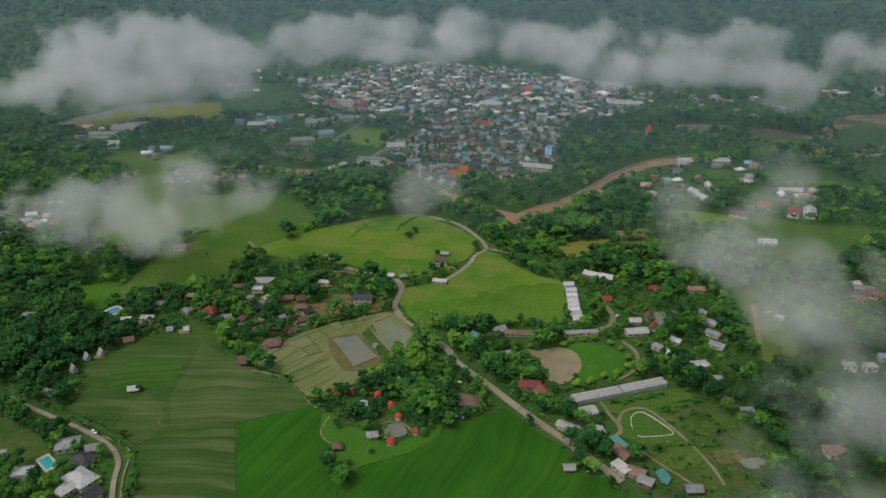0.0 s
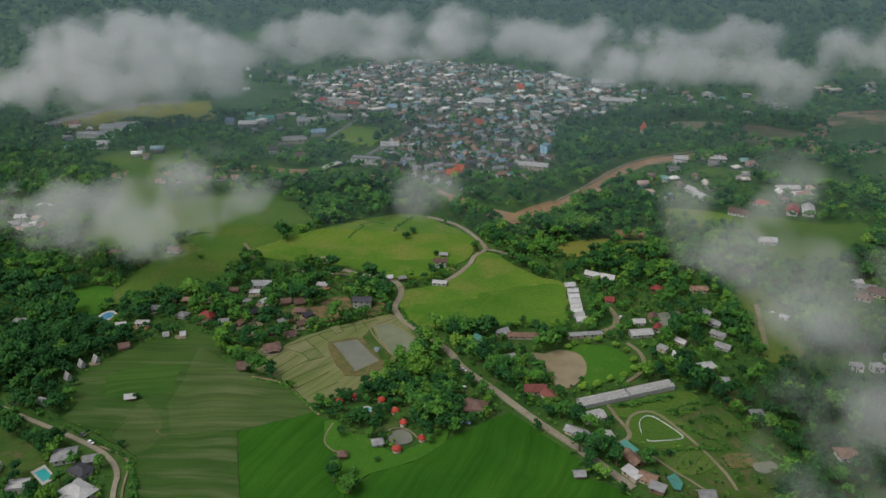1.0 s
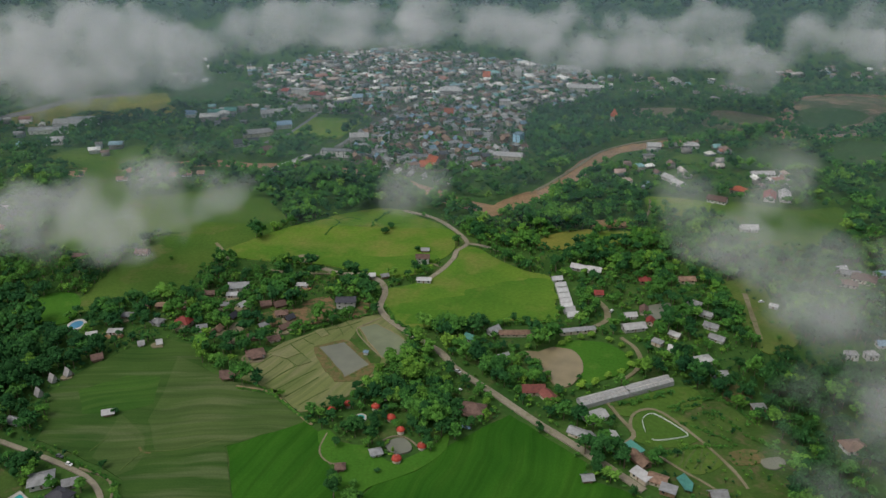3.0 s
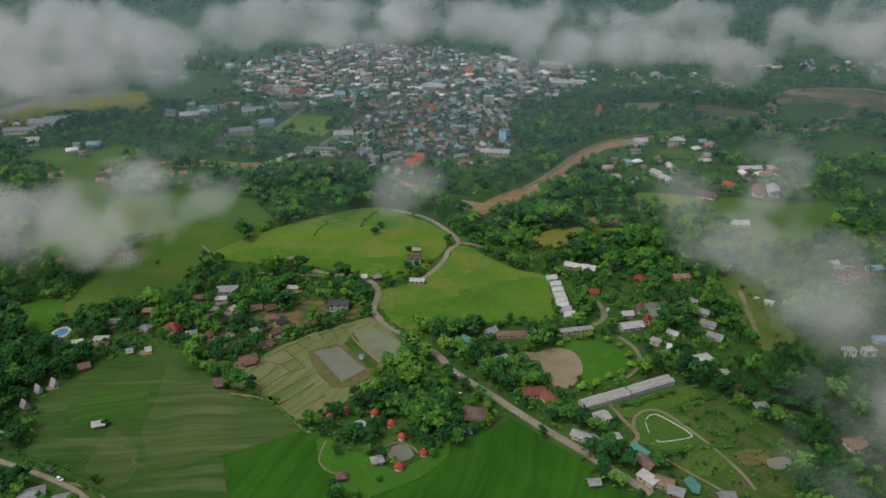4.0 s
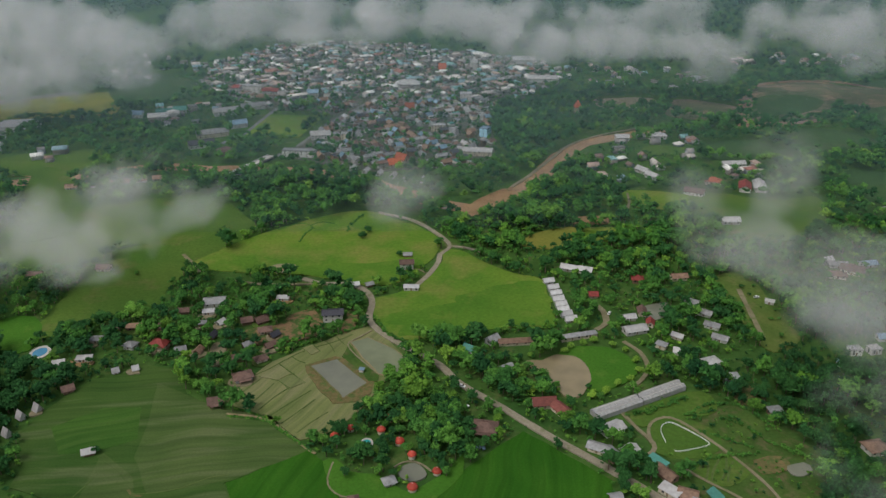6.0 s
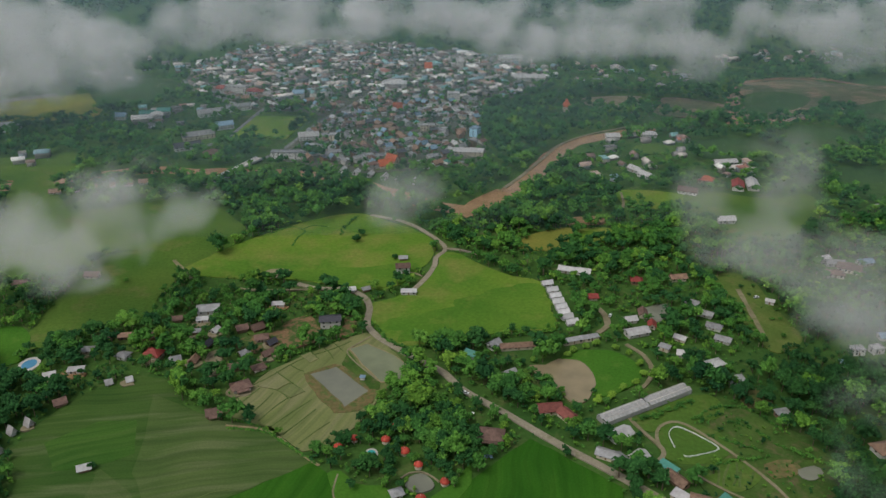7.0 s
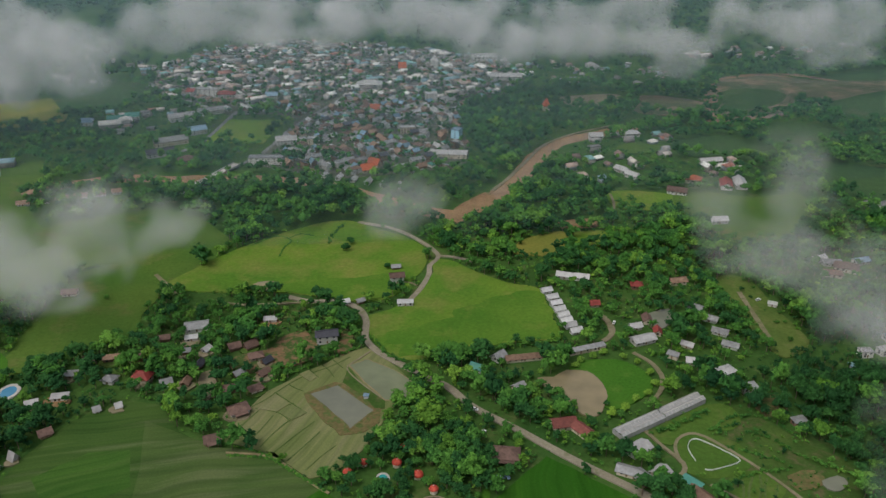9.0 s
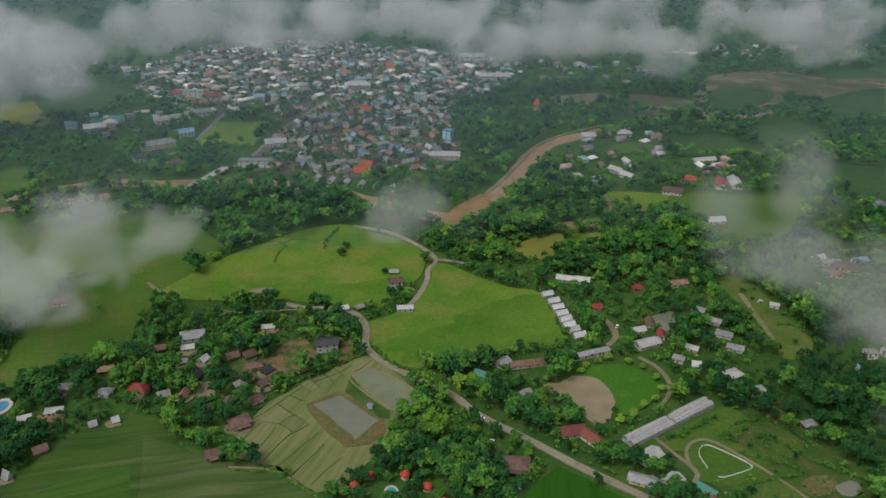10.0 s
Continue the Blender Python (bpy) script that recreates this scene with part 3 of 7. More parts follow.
# ---- fields ----
PADDY_LEFT = [(-279.1, 367.2), (-280.7, 380.8), (-294.4, 409.4), (-291.3, 426.9), (-281.8, 451.2), (-253.5, 481.1), (-227.7, 471.7), (-212.8, 445.9), (-187.4, 426.9), (-161.8, 419.9), (-145.2, 403.3), (-133.7, 391.6), (-173.3, 366.9), (-135.7, 274.2), (-186.8, 266.9), (-218.1, 337.5), (-232.9, 346.1)]
sheet("paddy_field", PADDY_LEFT, 0.0, PADDY, "broad young rice paddy, dull green with pale wheel marks", wobble=0.6)
PADDY_PALE = [(-233.3, 457.7), (-188.0, 429.3), (-159.7, 423.4), (-141.5, 398.1), (-133.7, 389.6), (-158.7, 376.7), (-174.1, 368.6), (-191.1, 363.8), (-210.0, 360.4), (-225.0, 388.2), (-226.3, 411.1)]
sheet("paddy_plot", PADDY_PALE, 0.03, PADDY_LIGHT, "paler thinly planted part of the paddy", wobble=0.6)
PADDY_TRI = [(-243.2, 389.9), (-230.9, 378.4), (-214.2, 359.0), (-215.8, 345.0), (-222.9, 340.0), (-241.4, 354.3)]
sheet("paddy_plot", PADDY_TRI, 0.03, PADDY_LIGHT, "pale three-cornered paddy plot", wobble=0.6)
PADDY_DEEP = [(-279.8, 414.7), (-257.1, 432.3), (-236.1, 432.7), (-228.2, 404.6), (-242.1, 395.0), (-265.7, 391.1)]
sheet("paddy_plot", PADDY_DEEP, 0.03, PADDY_GREEN, "deeper green paddy plot", wobble=0.6)
RICE_MID = [(-172.4, 367.0), (-133.7, 391.6), (-121.9, 378.9), (-118.1, 359.7), (-108.9, 347.8), (-99.6, 324.8), (-92.7, 280.2), (-135.7, 274.2)]
sheet("rice_field", RICE_MID, 0.05, RICE, "bright green rice field beside the paddy", wobble=0.6)
RICE_FRONT = [(-97.8, 320.5), (-87.4, 340.9), (-67.3, 351.2), (-54.5, 371.5), (-36.6, 388.1), (-17.6, 404.5), (6.8, 380.2), (22.7, 363.9), (19.5, 351.1), (37.2, 344.2), (50.9, 331.8), (67.0, 302.7), (-91.3, 280.4)]
sheet("rice_field", RICE_FRONT, 0.05, RICE, "deep green rice field beside the dirt road", wobble=0.6)
TERRACES = [(-190.2, 435.3), (-183.2, 451.4), (-170.1, 478.2), (-141.5, 501.7), (-127.8, 514.4), (-109.8, 523.2), (-96.5, 507.1), (-83.2, 481.0), (-97.1, 452.7), (-108.5, 427.4), (-117.3, 414.3), (-128.8, 403.3), (-139.9, 400.7), (-149.8, 410.9), (-163.2, 423.3)]
sheet("terraced_paddy", TERRACES, 0.0, PALE, "pale drained rice terraces with earth bunds", wobble=0.7)
UPPER_MEADOW = [(-261.6, 622.1), (-242.5, 651.9), (-216.8, 684.4), (-182.9, 713.9), (-145.5, 737.4), (-120.8, 739.4), (-99.1, 721.3), (-69.6, 693.4), (-57.6, 663.8), (-65.7, 629.0), (-90.8, 591.2), (-111.2, 585.5), (-131.1, 592.2), (-167.5, 605.5), (-199.8, 608.0), (-232.4, 613.9)]
sheet("meadow", UPPER_MEADOW, 0.0, MEADOW, "open yellow-green meadow above the village")
MEADOW_BAND = [(-167.6, 607.3), (-168.3, 618.9), (-143.6, 624.8), (-109.8, 625.1), (-88.1, 631.9), (-71.3, 624.9), (-86.5, 595.0), (-111.2, 587.1), (-131.1, 593.9)]
sheet("meadow_strip", MEADOW_BAND, 0.12, MEADOW_DARK, "darker green strip of lush meadow")
RIGHT_MEADOW = [(-58.0, 648.0), (-42.1, 649.0), (-23.4, 625.5), (-1.4, 603.6), (19.4, 591.8), (19.9, 556.2), (19.4, 522.4), (3.5, 519.5), (-34.1, 517.5), (-56.9, 511.7), (-77.5, 503.4), (-96.1, 513.5), (-107.3, 538.8), (-110.2, 561.3), (-92.1, 572.4), (-72.3, 593.1), (-55.9, 627.7)]
sheet("meadow", RIGHT_MEADOW, 0.0, MEADOW, "open meadow with yellowish patches inside a bend of track")
MEADOW_LOW = [(-94.3, 540.7), (-58.6, 554.7), (-27.8, 574.6), (18.6, 588.4), (19.1, 556.3), (19.4, 522.4), (3.5, 519.5), (-34.1, 517.5), (-56.7, 513.6), (-77.3, 505.9), (-92.3, 516.3)]
sheet("meadow_strip", MEADOW_LOW, 0.12, MEADOW_DARK, "lush green lower end of the meadow", wobble=4.0)
LEFT_MEADOW = [(-339.6, 510.1), (-337.3, 539.2), (-336.9, 576.2), (-331.7, 617.9), (-323.6, 659.1), (-281.4, 666.1), (-258.6, 642.1), (-259.7, 602.9), (-264.4, 582.4), (-264.6, 556.5), (-297.6, 533.0), (-315.7, 518.5)]
sheet("meadow", LEFT_MEADOW, 0.0, MEADOW_DULL, "yellow-green meadow under low cloud")
CLOUD_MEADOW = [(-426.8, 639.1), (-442.7, 710.1), (-408.3, 740.3), (-348.6, 773.2), (-282.9, 782.7), (-229.1, 721.1), (-221.4, 686.5), (-253.9, 630.5), (-279.5, 659.8), (-325.9, 665.3), (-338.6, 623.4), (-378.0, 617.1)]
sheet("meadow", CLOUD_MEADOW, -0.1, MEADOW_DULL, "green meadow seen through the cloud")
MUSTARD = [(11.9, 656.3), (27.8, 683.0), (63.8, 695.5), (61.4, 659.6), (42.3, 647.3)]
sheet("dry_field", MUSTARD, 0.0, DRY, "small yellowish-green crop field among trees")
MUSTARD_SMALL = [(71.4, 691.7), (99.9, 692.2), (89.7, 665.0), (64.0, 657.2)]
sheet("dry_field", MUSTARD_SMALL, 0.0, MEADOW, "small square grass field among trees")
POND_LAWN = [(14.7, 485.6), (26.4, 492.5), (41.3, 493.1), (53.1, 488.4), (61.8, 474.6), (59.6, 459.5), (49.9, 449.8), (31.4, 441.4), (24.0, 448.8), (24.5, 466.9)]
sheet("lawn", POND_LAWN, 0.0, LAWN, "mown green lawn curving round a pond", "lawn")
RING_YARD = [(53.0, 406.5), (67.4, 414.0), (81.4, 409.8), (89.2, 397.2), (84.1, 384.7), (66.1, 378.8), (51.1, 384.8)]
sheet("paddock", RING_YARD, 0.0, MEADOW_DULL, "grass paddock inside a white rail", "paddock")
GH_GRASS = [(45.7, 419.2), (84.2, 439.7), (97.3, 435.3), (96.2, 420.0), (80.5, 414.7), (59.4, 410.3), (48.6, 407.0)]
sheet("grass_plot", GH_GRASS, 0.0, MEADOW_DULL, "grass plot behind the long greenhouse")
SCRUB_RIGHT = [(70.0, 431.7), (93.6, 438.0), (109.4, 423.7), (121.5, 402.3), (137.8, 380.4), (123.4, 345.4), (107.4, 326.0), (67.4, 325.4), (63.7, 356.9), (56.0, 379.1), (54.3, 398.7)]
sheet("rough_ground", SCRUB_RIGHT, -0.2, ROUGH, "rough weedy grass with low bushes", "grass")
BARE_A = [(113.3, 442.4), (129.0, 444.6), (128.6, 429.7), (112.2, 425.1)]
sheet("bare_patch", BARE_A, 0.0, SOIL_BROWN, "bare brown patch in rough ground", "soil")
BARE_B = [(100.1, 376.8), (116.0, 380.0), (117.7, 369.8), (100.5, 365.6)]
sheet("bare_patch", BARE_B, 0.0, SOIL_BROWN, "bare brown patch among weeds", "soil")
VEG_PLOT = [(66.1, 375.1), (87.0, 382.8), (95.7, 368.0), (80.1, 358.5), (68.7, 362.3)]
sheet("vegetable_plot", VEG_PLOT, 0.0, MEADOW_DULL, "small vegetable plot in rows", "field")
ORCHARD = [(150.3, 591.4), (173.8, 597.9), (181.8, 578.0), (180.4, 535.4), (179.1, 498.1), (153.8, 481.1), (149.8, 509.0), (151.0, 551.5)]
sheet("grass_plot", ORCHARD, 0.0, ORCHARD_GRASS, "rough grass plot with young bushes")
GARDEN_SOIL = [(-166.7, 540.6), (-150.4, 548.5), (-139.8, 521.4), (-146.9, 509.5), (-165.5, 503.6), (-186.7, 500.3), (-196.0, 514.0), (-186.0, 524.0), (-174.0, 526.0)]
sheet("garden_soil", GARDEN_SOIL, 0.0, GARDEN, "bare red-brown garden soil", "soil")
GARDEN_SMALL = [(-125.7, 544.8), (-118.2, 545.2), (-120.0, 516.6), (-127.8, 517.6)]
sheet("garden_soil", GARDEN_SMALL, 0.0, GARDEN, "strip of bare red soil beside a house", "soil")
RESORT_LAWN = [(-125.2, 382.3), (-119.0, 383.2), (-110.7, 374.4), (-97.0, 371.4), (-87.8, 363.7), (-80.8, 357.8), (-68.5, 366.0), (-58.9, 375.8), (-52.6, 385.5), (-53.0, 371.0), (-66.0, 352.5), (-85.5, 342.0), (-93.0, 332.9), (-98.0, 321.4), (-103.9, 325.1), (-108.2, 338.0), (-106.7, 350.3), (-115.9, 356.7), (-120.9, 366.0)]
sheet("lawn", RESORT_LAWN, 0.1, LAWN, "lawn with a thin footpath at the resort", "lawn")
RED_PATCH = [(66.2, 719.1), (103.1, 720.9), (96.1, 703.6), (64.4, 702.6)]
sheet("dirt_yard", RED_PATCH, 0.0, SOIL, "bare reddish dirt yard among trees", "yard")
PLOTS = [(136.3, 789.5), (191.0, 774.5), (187.0, 737.6), (134.0, 741.7), (125.2, 767.7)]
sheet("field", PLOTS, 0.0, MEADOW, "small green vegetable plots")
FAR_GREEN = [(260, 946), (324, 962), (355, 911), (348.2, 859.9), (303.7, 875.7), (251.9, 892.6)]
sheet("field", FAR_GREEN, 0.0, FAR_FIELD, "dark green field beyond the village")
FAR_GREEN_B = [(192.5, 771.2), (227.0, 777.8), (269.0, 756.7), (315.1, 766.4), (299.2, 709.1), (256.7, 663.0), (206.0, 663.6), (190.7, 696.5), (184.2, 730.9)]
sheet("field", FAR_GREEN_B, 0.0, MEADOW_DULL, "green field under drifting cloud")
FAR_GREEN_C = [(577, 1166), (707, 1187), (793, 1138), (668, 981), (573, 993), (504, 1030)]
sheet("field", FAR_GREEN_C, 0.0, FAR_FIELD, "broad hazy green field")
EAST_FIELDS = [([(416, 1014), (471, 988), (475, 923), (392, 902), (371, 955)], FAR_FIELD, "hazy green field with tree lines"), ([(385.7, 845.2), (453.8, 821.1), (436.2, 750.7), (362.7, 747.6), (353.5, 791.1)], FAR_FIELD, "green field near scattered houses"),
               ([(301, 1173), (372, 1124), (338, 1057), (260, 1082)], MUDFLAT, "bare brown ploughed field"), ([(238, 1062), (307, 1042), (279, 1007), (223, 1023)], FAR_FIELD, "narrow green strip by the river road"),
               ([(385.2, 741.6), (447.3, 741.4), (405.7, 679.1), (355.5, 685.6)], FAR_FIELD, "green plot by a hamlet"), ([(643, 1277), (787, 1303), (830, 1261), (760, 1219), (624, 1229)], FAR_FIELD, "far pale green field"),
               ([(197, 943), (240, 931), (223, 903), (183, 912)], MEADOW_DULL, "small light-green paddock"), ([(-180.2, 714.8), (-140.2, 734.5), (-107.2, 726.2), (-110.7, 702.0), (-156.3, 694.4)], MEADOW, "grassy edge below the woods"),
               ([(-502.3, 882.4), (-456.4, 872.8), (-454.6, 846.7), (-494.2, 851.9)], SOIL, "bare soil strip by the river")]
for poly, mat, label in EAST_FIELDS:
    sheet("field", poly, 0.0, mat, label)
FLOODPLAIN = [(406, 1188), (461, 1258), (538, 1281), (619, 1238), (732, 1223), (837, 1170), (815, 1143), (688, 1170), (531, 1103), (517, 1138), (467, 1064), (386, 1046), (363, 1063), (404, 1136)]
sheet("sandy_plain", FLOODPLAIN, 0.05, MUDFLAT, "bare brown sandy flats along the upper river", "ground")
FLOOD_GREEN = [(429, 1185), (486, 1196), (509, 1157), (460, 1096), (396, 1083), (397, 1120)]
sheet("field", FLOOD_GREEN, 0.2, FAR_FIELD, "green island field in the sandy flats")
STADIUM = [(180, 1175), (254, 1186), (268, 1164), (234, 1122), (186, 1122)]
sheet("sandy_yard", STADIUM, 0.0, DIRT, "pale bare sports ground by the town", "yard")
AIRSTRIP = [(-721, 1083), (-672, 1174), (-585, 1228), (-530, 1245), (-502, 1177), (-495, 1103), (-597, 1085), (-643, 1025)]
sheet("field", AIRSTRIP, 0.0, DRY, "pale dry grass beside a runway")
FIELD_FAR_LEFT = [(-570, 1329), (-510, 1377), (-419, 1288), (-414, 1208), (-465, 1153), (-518, 1188)]
sheet("field", FIELD_FAR_LEFT, 0.0, FAR_FIELD, "hazy green field by the town")
FIELD_LEFT_EDGE = [(-553.3, 881.4), (-536, 926), (-492, 934), (-449, 944), (-430.2, 863.1), (-481.9, 852.1), (-525.1, 851.3)]
sheet("field", FIELD_LEFT_EDGE, 0.0, MEADOW_DULL, "green plots by the river")
FIELD_LEFT_LOW = [(-494.4, 887.3), (-451.7, 857.7), (-412.0, 787.6), (-376.1, 721.6), (-396.5, 681.7), (-431.4, 696.4)]
sheet("field", FIELD_LEFT_LOW, 0.0, MEADOW_DULL, "green field by the river bank")
PITCH = [(-291, 1001), (-277, 1100), (-204, 1091), (-223, 988)]
sheet("sports_pitch", PITCH, 0.1, MEADOW, "worn green football pitch by the town", "sports pitch", wobble=0.1)
TOWN = [(-423, 1288), (-437, 1470), (-371, 1615), (-244, 1685), (-102, 1640), (8, 1561), (146, 1451), (158, 1300), (115, 1212), (47, 1164), (17, 1067), (16, 943), (2.5, 877.2), (-54.4, 868.0), (-122.3, 854.8), (-181.8, 882.1), (-225, 909), (-206, 1007), (-191, 1093), (-223, 1124), (-278, 1123), (-344, 1180)]
sheet("town_ground", TOWN, -0.2, TOWN_GROUND, "built-up town ground with yards and lanes", "ground", wobble=0.7)
GARDEN_LEFT = [(-373.9, 520.5), (-363.8, 540.6), (-344.3, 541.1), (-331.0, 521.4), (-328.8, 496.5), (-355.0, 497.6)]
sheet("lawn", GARDEN_LEFT, 0.0, LAWN, "green garden among dense trees", "lawn")
LOW_LEFT = [(-330.0, 355.2), (-301.0, 350.5), (-263.6, 325.9), (-263.9, 311.0), (-303.9, 320.2)]
sheet("lawn", LOW_LEFT, -0.05, ROUGH, "rough grass beside a villa", "lawn")

# ---- water ----
RIVER_LINE = [(250, 1024), (215, 1006), (176, 985), (131, 963), (94, 919), (67.1, 867.4), (39.8, 814.9), (14.1, 783.6), (-15.9, 747.1), (-53.6, 757.5), (-103.6, 801.8), (-147.1, 837.5), (-192.5, 855.0), (-238.5, 867.7), (-294.4, 869.8), (-351.4, 878.9), (-402.3, 867.2), (-447.6, 846.3), (-500.0, 826.6)]
ribbon("river", RIVER_LINE, 22, -0.1, RIVER, "muddy brown river winding past the town", "river", jitter=0.35)
for arm in ([(340.7, 1023.0), (381.2, 1121.9), (427.8, 1221.9), (478.5, 1275.7), (542.3, 1288.7), (574.9, 1242.4), (558.2, 1149.6), (517.8, 1088.0)], [(344.2, 1030.8), (389.2, 1036.1), (452.0, 1050.8)], [(560, 1290), (596.7, 1281.6), (642.4, 1213.5), (694.2, 1168.2), (760, 1120)]):
    ribbon("river_arm", arm, 15, 0.25, RIVER, "shallow muddy arm of the upper river", "river", jitter=0.7)
SANDBANK = [(-21.7, 761.8), (11.2, 797.8), (19.0, 786.0), (2.8, 750.2), (-21.6, 726.5), (-34.3, 725.6)]
sheet("sandbank", SANDBANK, 0.1, SOIL, "bare muddy bank of the river", "river bank")
RIVER_EDGE = [(209, 1022), (149, 989), (104, 948), (73.4, 895.4), (41.7, 838.3), (18.5, 801.6)]
ribbon("river_wall", RIVER_EDGE, 4, 0.5, DIRT, "pale earth embankment along the river", "embankment", depth=2.0)
POND = [(-6.5, 475.5), (3.4, 476.9), (13.1, 483.0), (21.5, 481.3), (27.6, 476.3), (30.5, 465.4), (29.0, 452.6), (22.8, 439.1), (16.2, 434.9), (10.2, 438.0), (6.5, 447.9), (2.3, 457.0), (-3.6, 462.8)]
sheet("pond", POND, 0.06, MUDPOND, "silty brown pond with curved banks", "pond")
POND_GREY = [(-143.8, 474.2), (-127.0, 481.6), (-106.0, 453.7), (-119.8, 437.6)]
sheet("pond", POND_GREY, 0.15, GREYPOND, "square grey fish pond between earth banks", "pond", wobble=0.3)
POND_GREEN = [(-120.2, 501.5), (-109.4, 507.8), (-92.0, 493.0), (-81.0, 477.5), (-82.0, 468.0), (-88.3, 462.6), (-99.7, 463.0), (-111.2, 482.9)]
sheet("pond", POND_GREEN, 0.12, SHALLOW, "shallow greenish flooded plot", "pond", wobble=0.3)
POND_APRON = [(-147.0, 475.2), (-142.6, 461.1), (-133.8, 445.2), (-124.9, 433.5), (-112.0, 434.5), (-103.8, 441.9), (-102.5, 455.0), (-112.0, 467.0), (-122.0, 482.0), (-129.0, 485.0)]
sheet("pond_apron", POND_APRON, 0.02, SOIL_BROWN, "bare brown earth apron round the fish pond", "bank", wobble=0.7)
POND_NECK = [(-121.5, 500.5), (-112.8, 481.4), (-99.8, 462.2), (-100.1, 455.5), (-106.2, 455.5), (-112.2, 466.8), (-124.0, 484.4)]
sheet("pond_neck", POND_NECK, 0.04, ROUGH, "weedy strip of earth between two ponds", "bank", wobble=0.7)
ribbon("footpath", [(-107.0, 517.4), (-114.9, 508.6), (-121.4, 501.6), (-120.6, 494.2), (-112.4, 480.2), (-100.8, 464.4)], 1.1, 0.42, DIRT, "worn pale path along the flooded plot", "path", jitter=0.4)
POND_RIGHT = [(83.5, 544.0), (104.7, 550.9), (98.3, 530.5), (84.1, 524.8)]
sheet("pond", POND_RIGHT, 0.06, GREYPOND, "small grey garden pond", "pond")
POND_UP = [(-192.7, 617.6), (-189.2, 624.3), (-173.4, 622.3), (-175.9, 610.1), (-185.8, 607.9)]
sheet("pond", POND_UP, 0.16, MUDPOND, "small pale pond at the meadow edge", "pond")
POND_BR = [(115.8, 371.5), (125.2, 374.4), (127.3, 368.4), (120.3, 363.7), (114.8, 365.2)]
sheet("pond", POND_BR, 0.06, GREYPOND, "small grey pond in scrub", "pond")
POND_RESORT = [(-85.7, 371.0), (-83.7, 377.3), (-78.2, 379.0), (-73.0, 375.2), (-70.8, 370.6), (-73.3, 367.2), (-81.0, 365.4)]
sheet("pond", POND_RESORT, 0.16, GREYPOND, "small grey pond beside a curved path", "pond")

# ---- roads and tracks ----
MAIN_ROAD = [(48.9, 343.7), (18.7, 376.9), (-0.8, 396.6), (-15.5, 413.1), (-28.6, 428.4), (-41.5, 441.9), (-52.0, 454.7), (-61.0, 471.2), (-71.3, 482.4), (-86.8, 498.3), (-102.3, 516.3), (-110.1, 534.2), (-109.2, 557.4), (-114.7, 575.3), (-128.7, 587.7), (-148.9, 589.5), (-165.2, 598.3)]
ribbon("road", MAIN_ROAD, 4.8, 0.35, ROAD, "dusty pale concrete lane with worn verges", jitter=0.12)
MEADOW_TRACK = [(-78.7, 581.2), (-67.0, 603.9), (-59.5, 626.3), (-58.0, 639.9), (-49.2, 657.3), (-60.0, 685.2), (-82.3, 716.7), (-113.4, 735.8)]
ribbon("track", MEADOW_TRACK, 3.9, 0.3, ROAD, "pale gravel track across the meadow", "track", jitter=0.2)
TRACK_SPUR = [(-49.2, 657.3), (-36.9, 653.6), (-21.3, 643.2)]
ribbon("track", TRACK_SPUR, 3.1, 0.27, ROAD, "short gravel spur at the meadow edge", "track", jitter=0.2)
HOUSE_PATH = [(-84.2, 614.4), (-74.7, 611.3), (-69.8, 606.1)]
ribbon("footpath", HOUSE_PATH, 1.2, 0.3, DIRT, "narrow footpath to the meadow house", "path")
VILLA_ROAD = [(-362.2, 387.8), (-330.7, 376.9), (-299.4, 364.4), (-265.8, 351.5), (-237.9, 338.4), (-223.2, 324.1), (-217.0, 308.2), (-200.1, 272.7)]
ribbon("road", VILLA_ROAD, 2.9, 0.35, ROAD, "narrow pale lane past the villas", jitter=0.15)
FIELD_TRACK = [(-244.1, 344.5), (-227.9, 338.8), (-219.6, 329.6), (-212.6, 308.9), (-195.2, 273.3)]
ribbon("track", FIELD_TRACK, 1.2, 0.25, DIRT, "grassy field track beside the lane", "track", jitter=0.3)
POND_TRACK = [(60.6, 498.4), (68.2, 484.4), (68.5, 467.2), (61.0, 453.2), (52.8, 445.4)]
ribbon("track", POND_TRACK, 2.8, 0.25, DIRT, "sandy drive curving round the lawn", "track", jitter=0.25)
YARD_TRACK = [(49.6, 558.0), (55.9, 539.8), (54.1, 522.9), (45.4, 514.0)]
ribbon("track", YARD_TRACK, 3.9, 0.25, DIRT, "sandy yard drive between houses", "track", jitter=0.4)
SHED_TRACK = [(41.1, 419.8), (46.2, 405.1), (51.5, 392.4), (48.9, 385.1), (41.6, 379.9)]
ribbon("track", SHED_TRACK, 2.2, 0.25, DIRT, "dirt drive past the greenhouse", "track", jitter=0.3)
RING_TRACK = [(50.6, 392.2), (51.3, 402.0), (55.3, 410.6), (63.7, 415.0), (71.3, 411.7), (81.6, 396.4), (90.9, 379.3), (98.9, 360.1), (101.6, 347.9)]
ribbon("track", RING_TRACK, 1.9, 0.25, DIRT, "worn earth track round the paddock", "track", jitter=0.3)
PLOT_TRACK = [(58.9, 375.0), (65.4, 367.2), (73.6, 358.3), (78.9, 353.4), (88.0, 343.0)]
ribbon("track", PLOT_TRACK, 1.6, 0.25, DIRT, "narrow dirt path beside the plots", "track", jitter=0.4)
SCRUB_TRACK = [(165.0, 571.2), (160.9, 542.0), (157.1, 515.4), (155.4, 501.2)]
ribbon("track", SCRUB_TRACK, 3.5, 0.25, DIRT, "bare earth track through rough grass", "track", jitter=0.4)
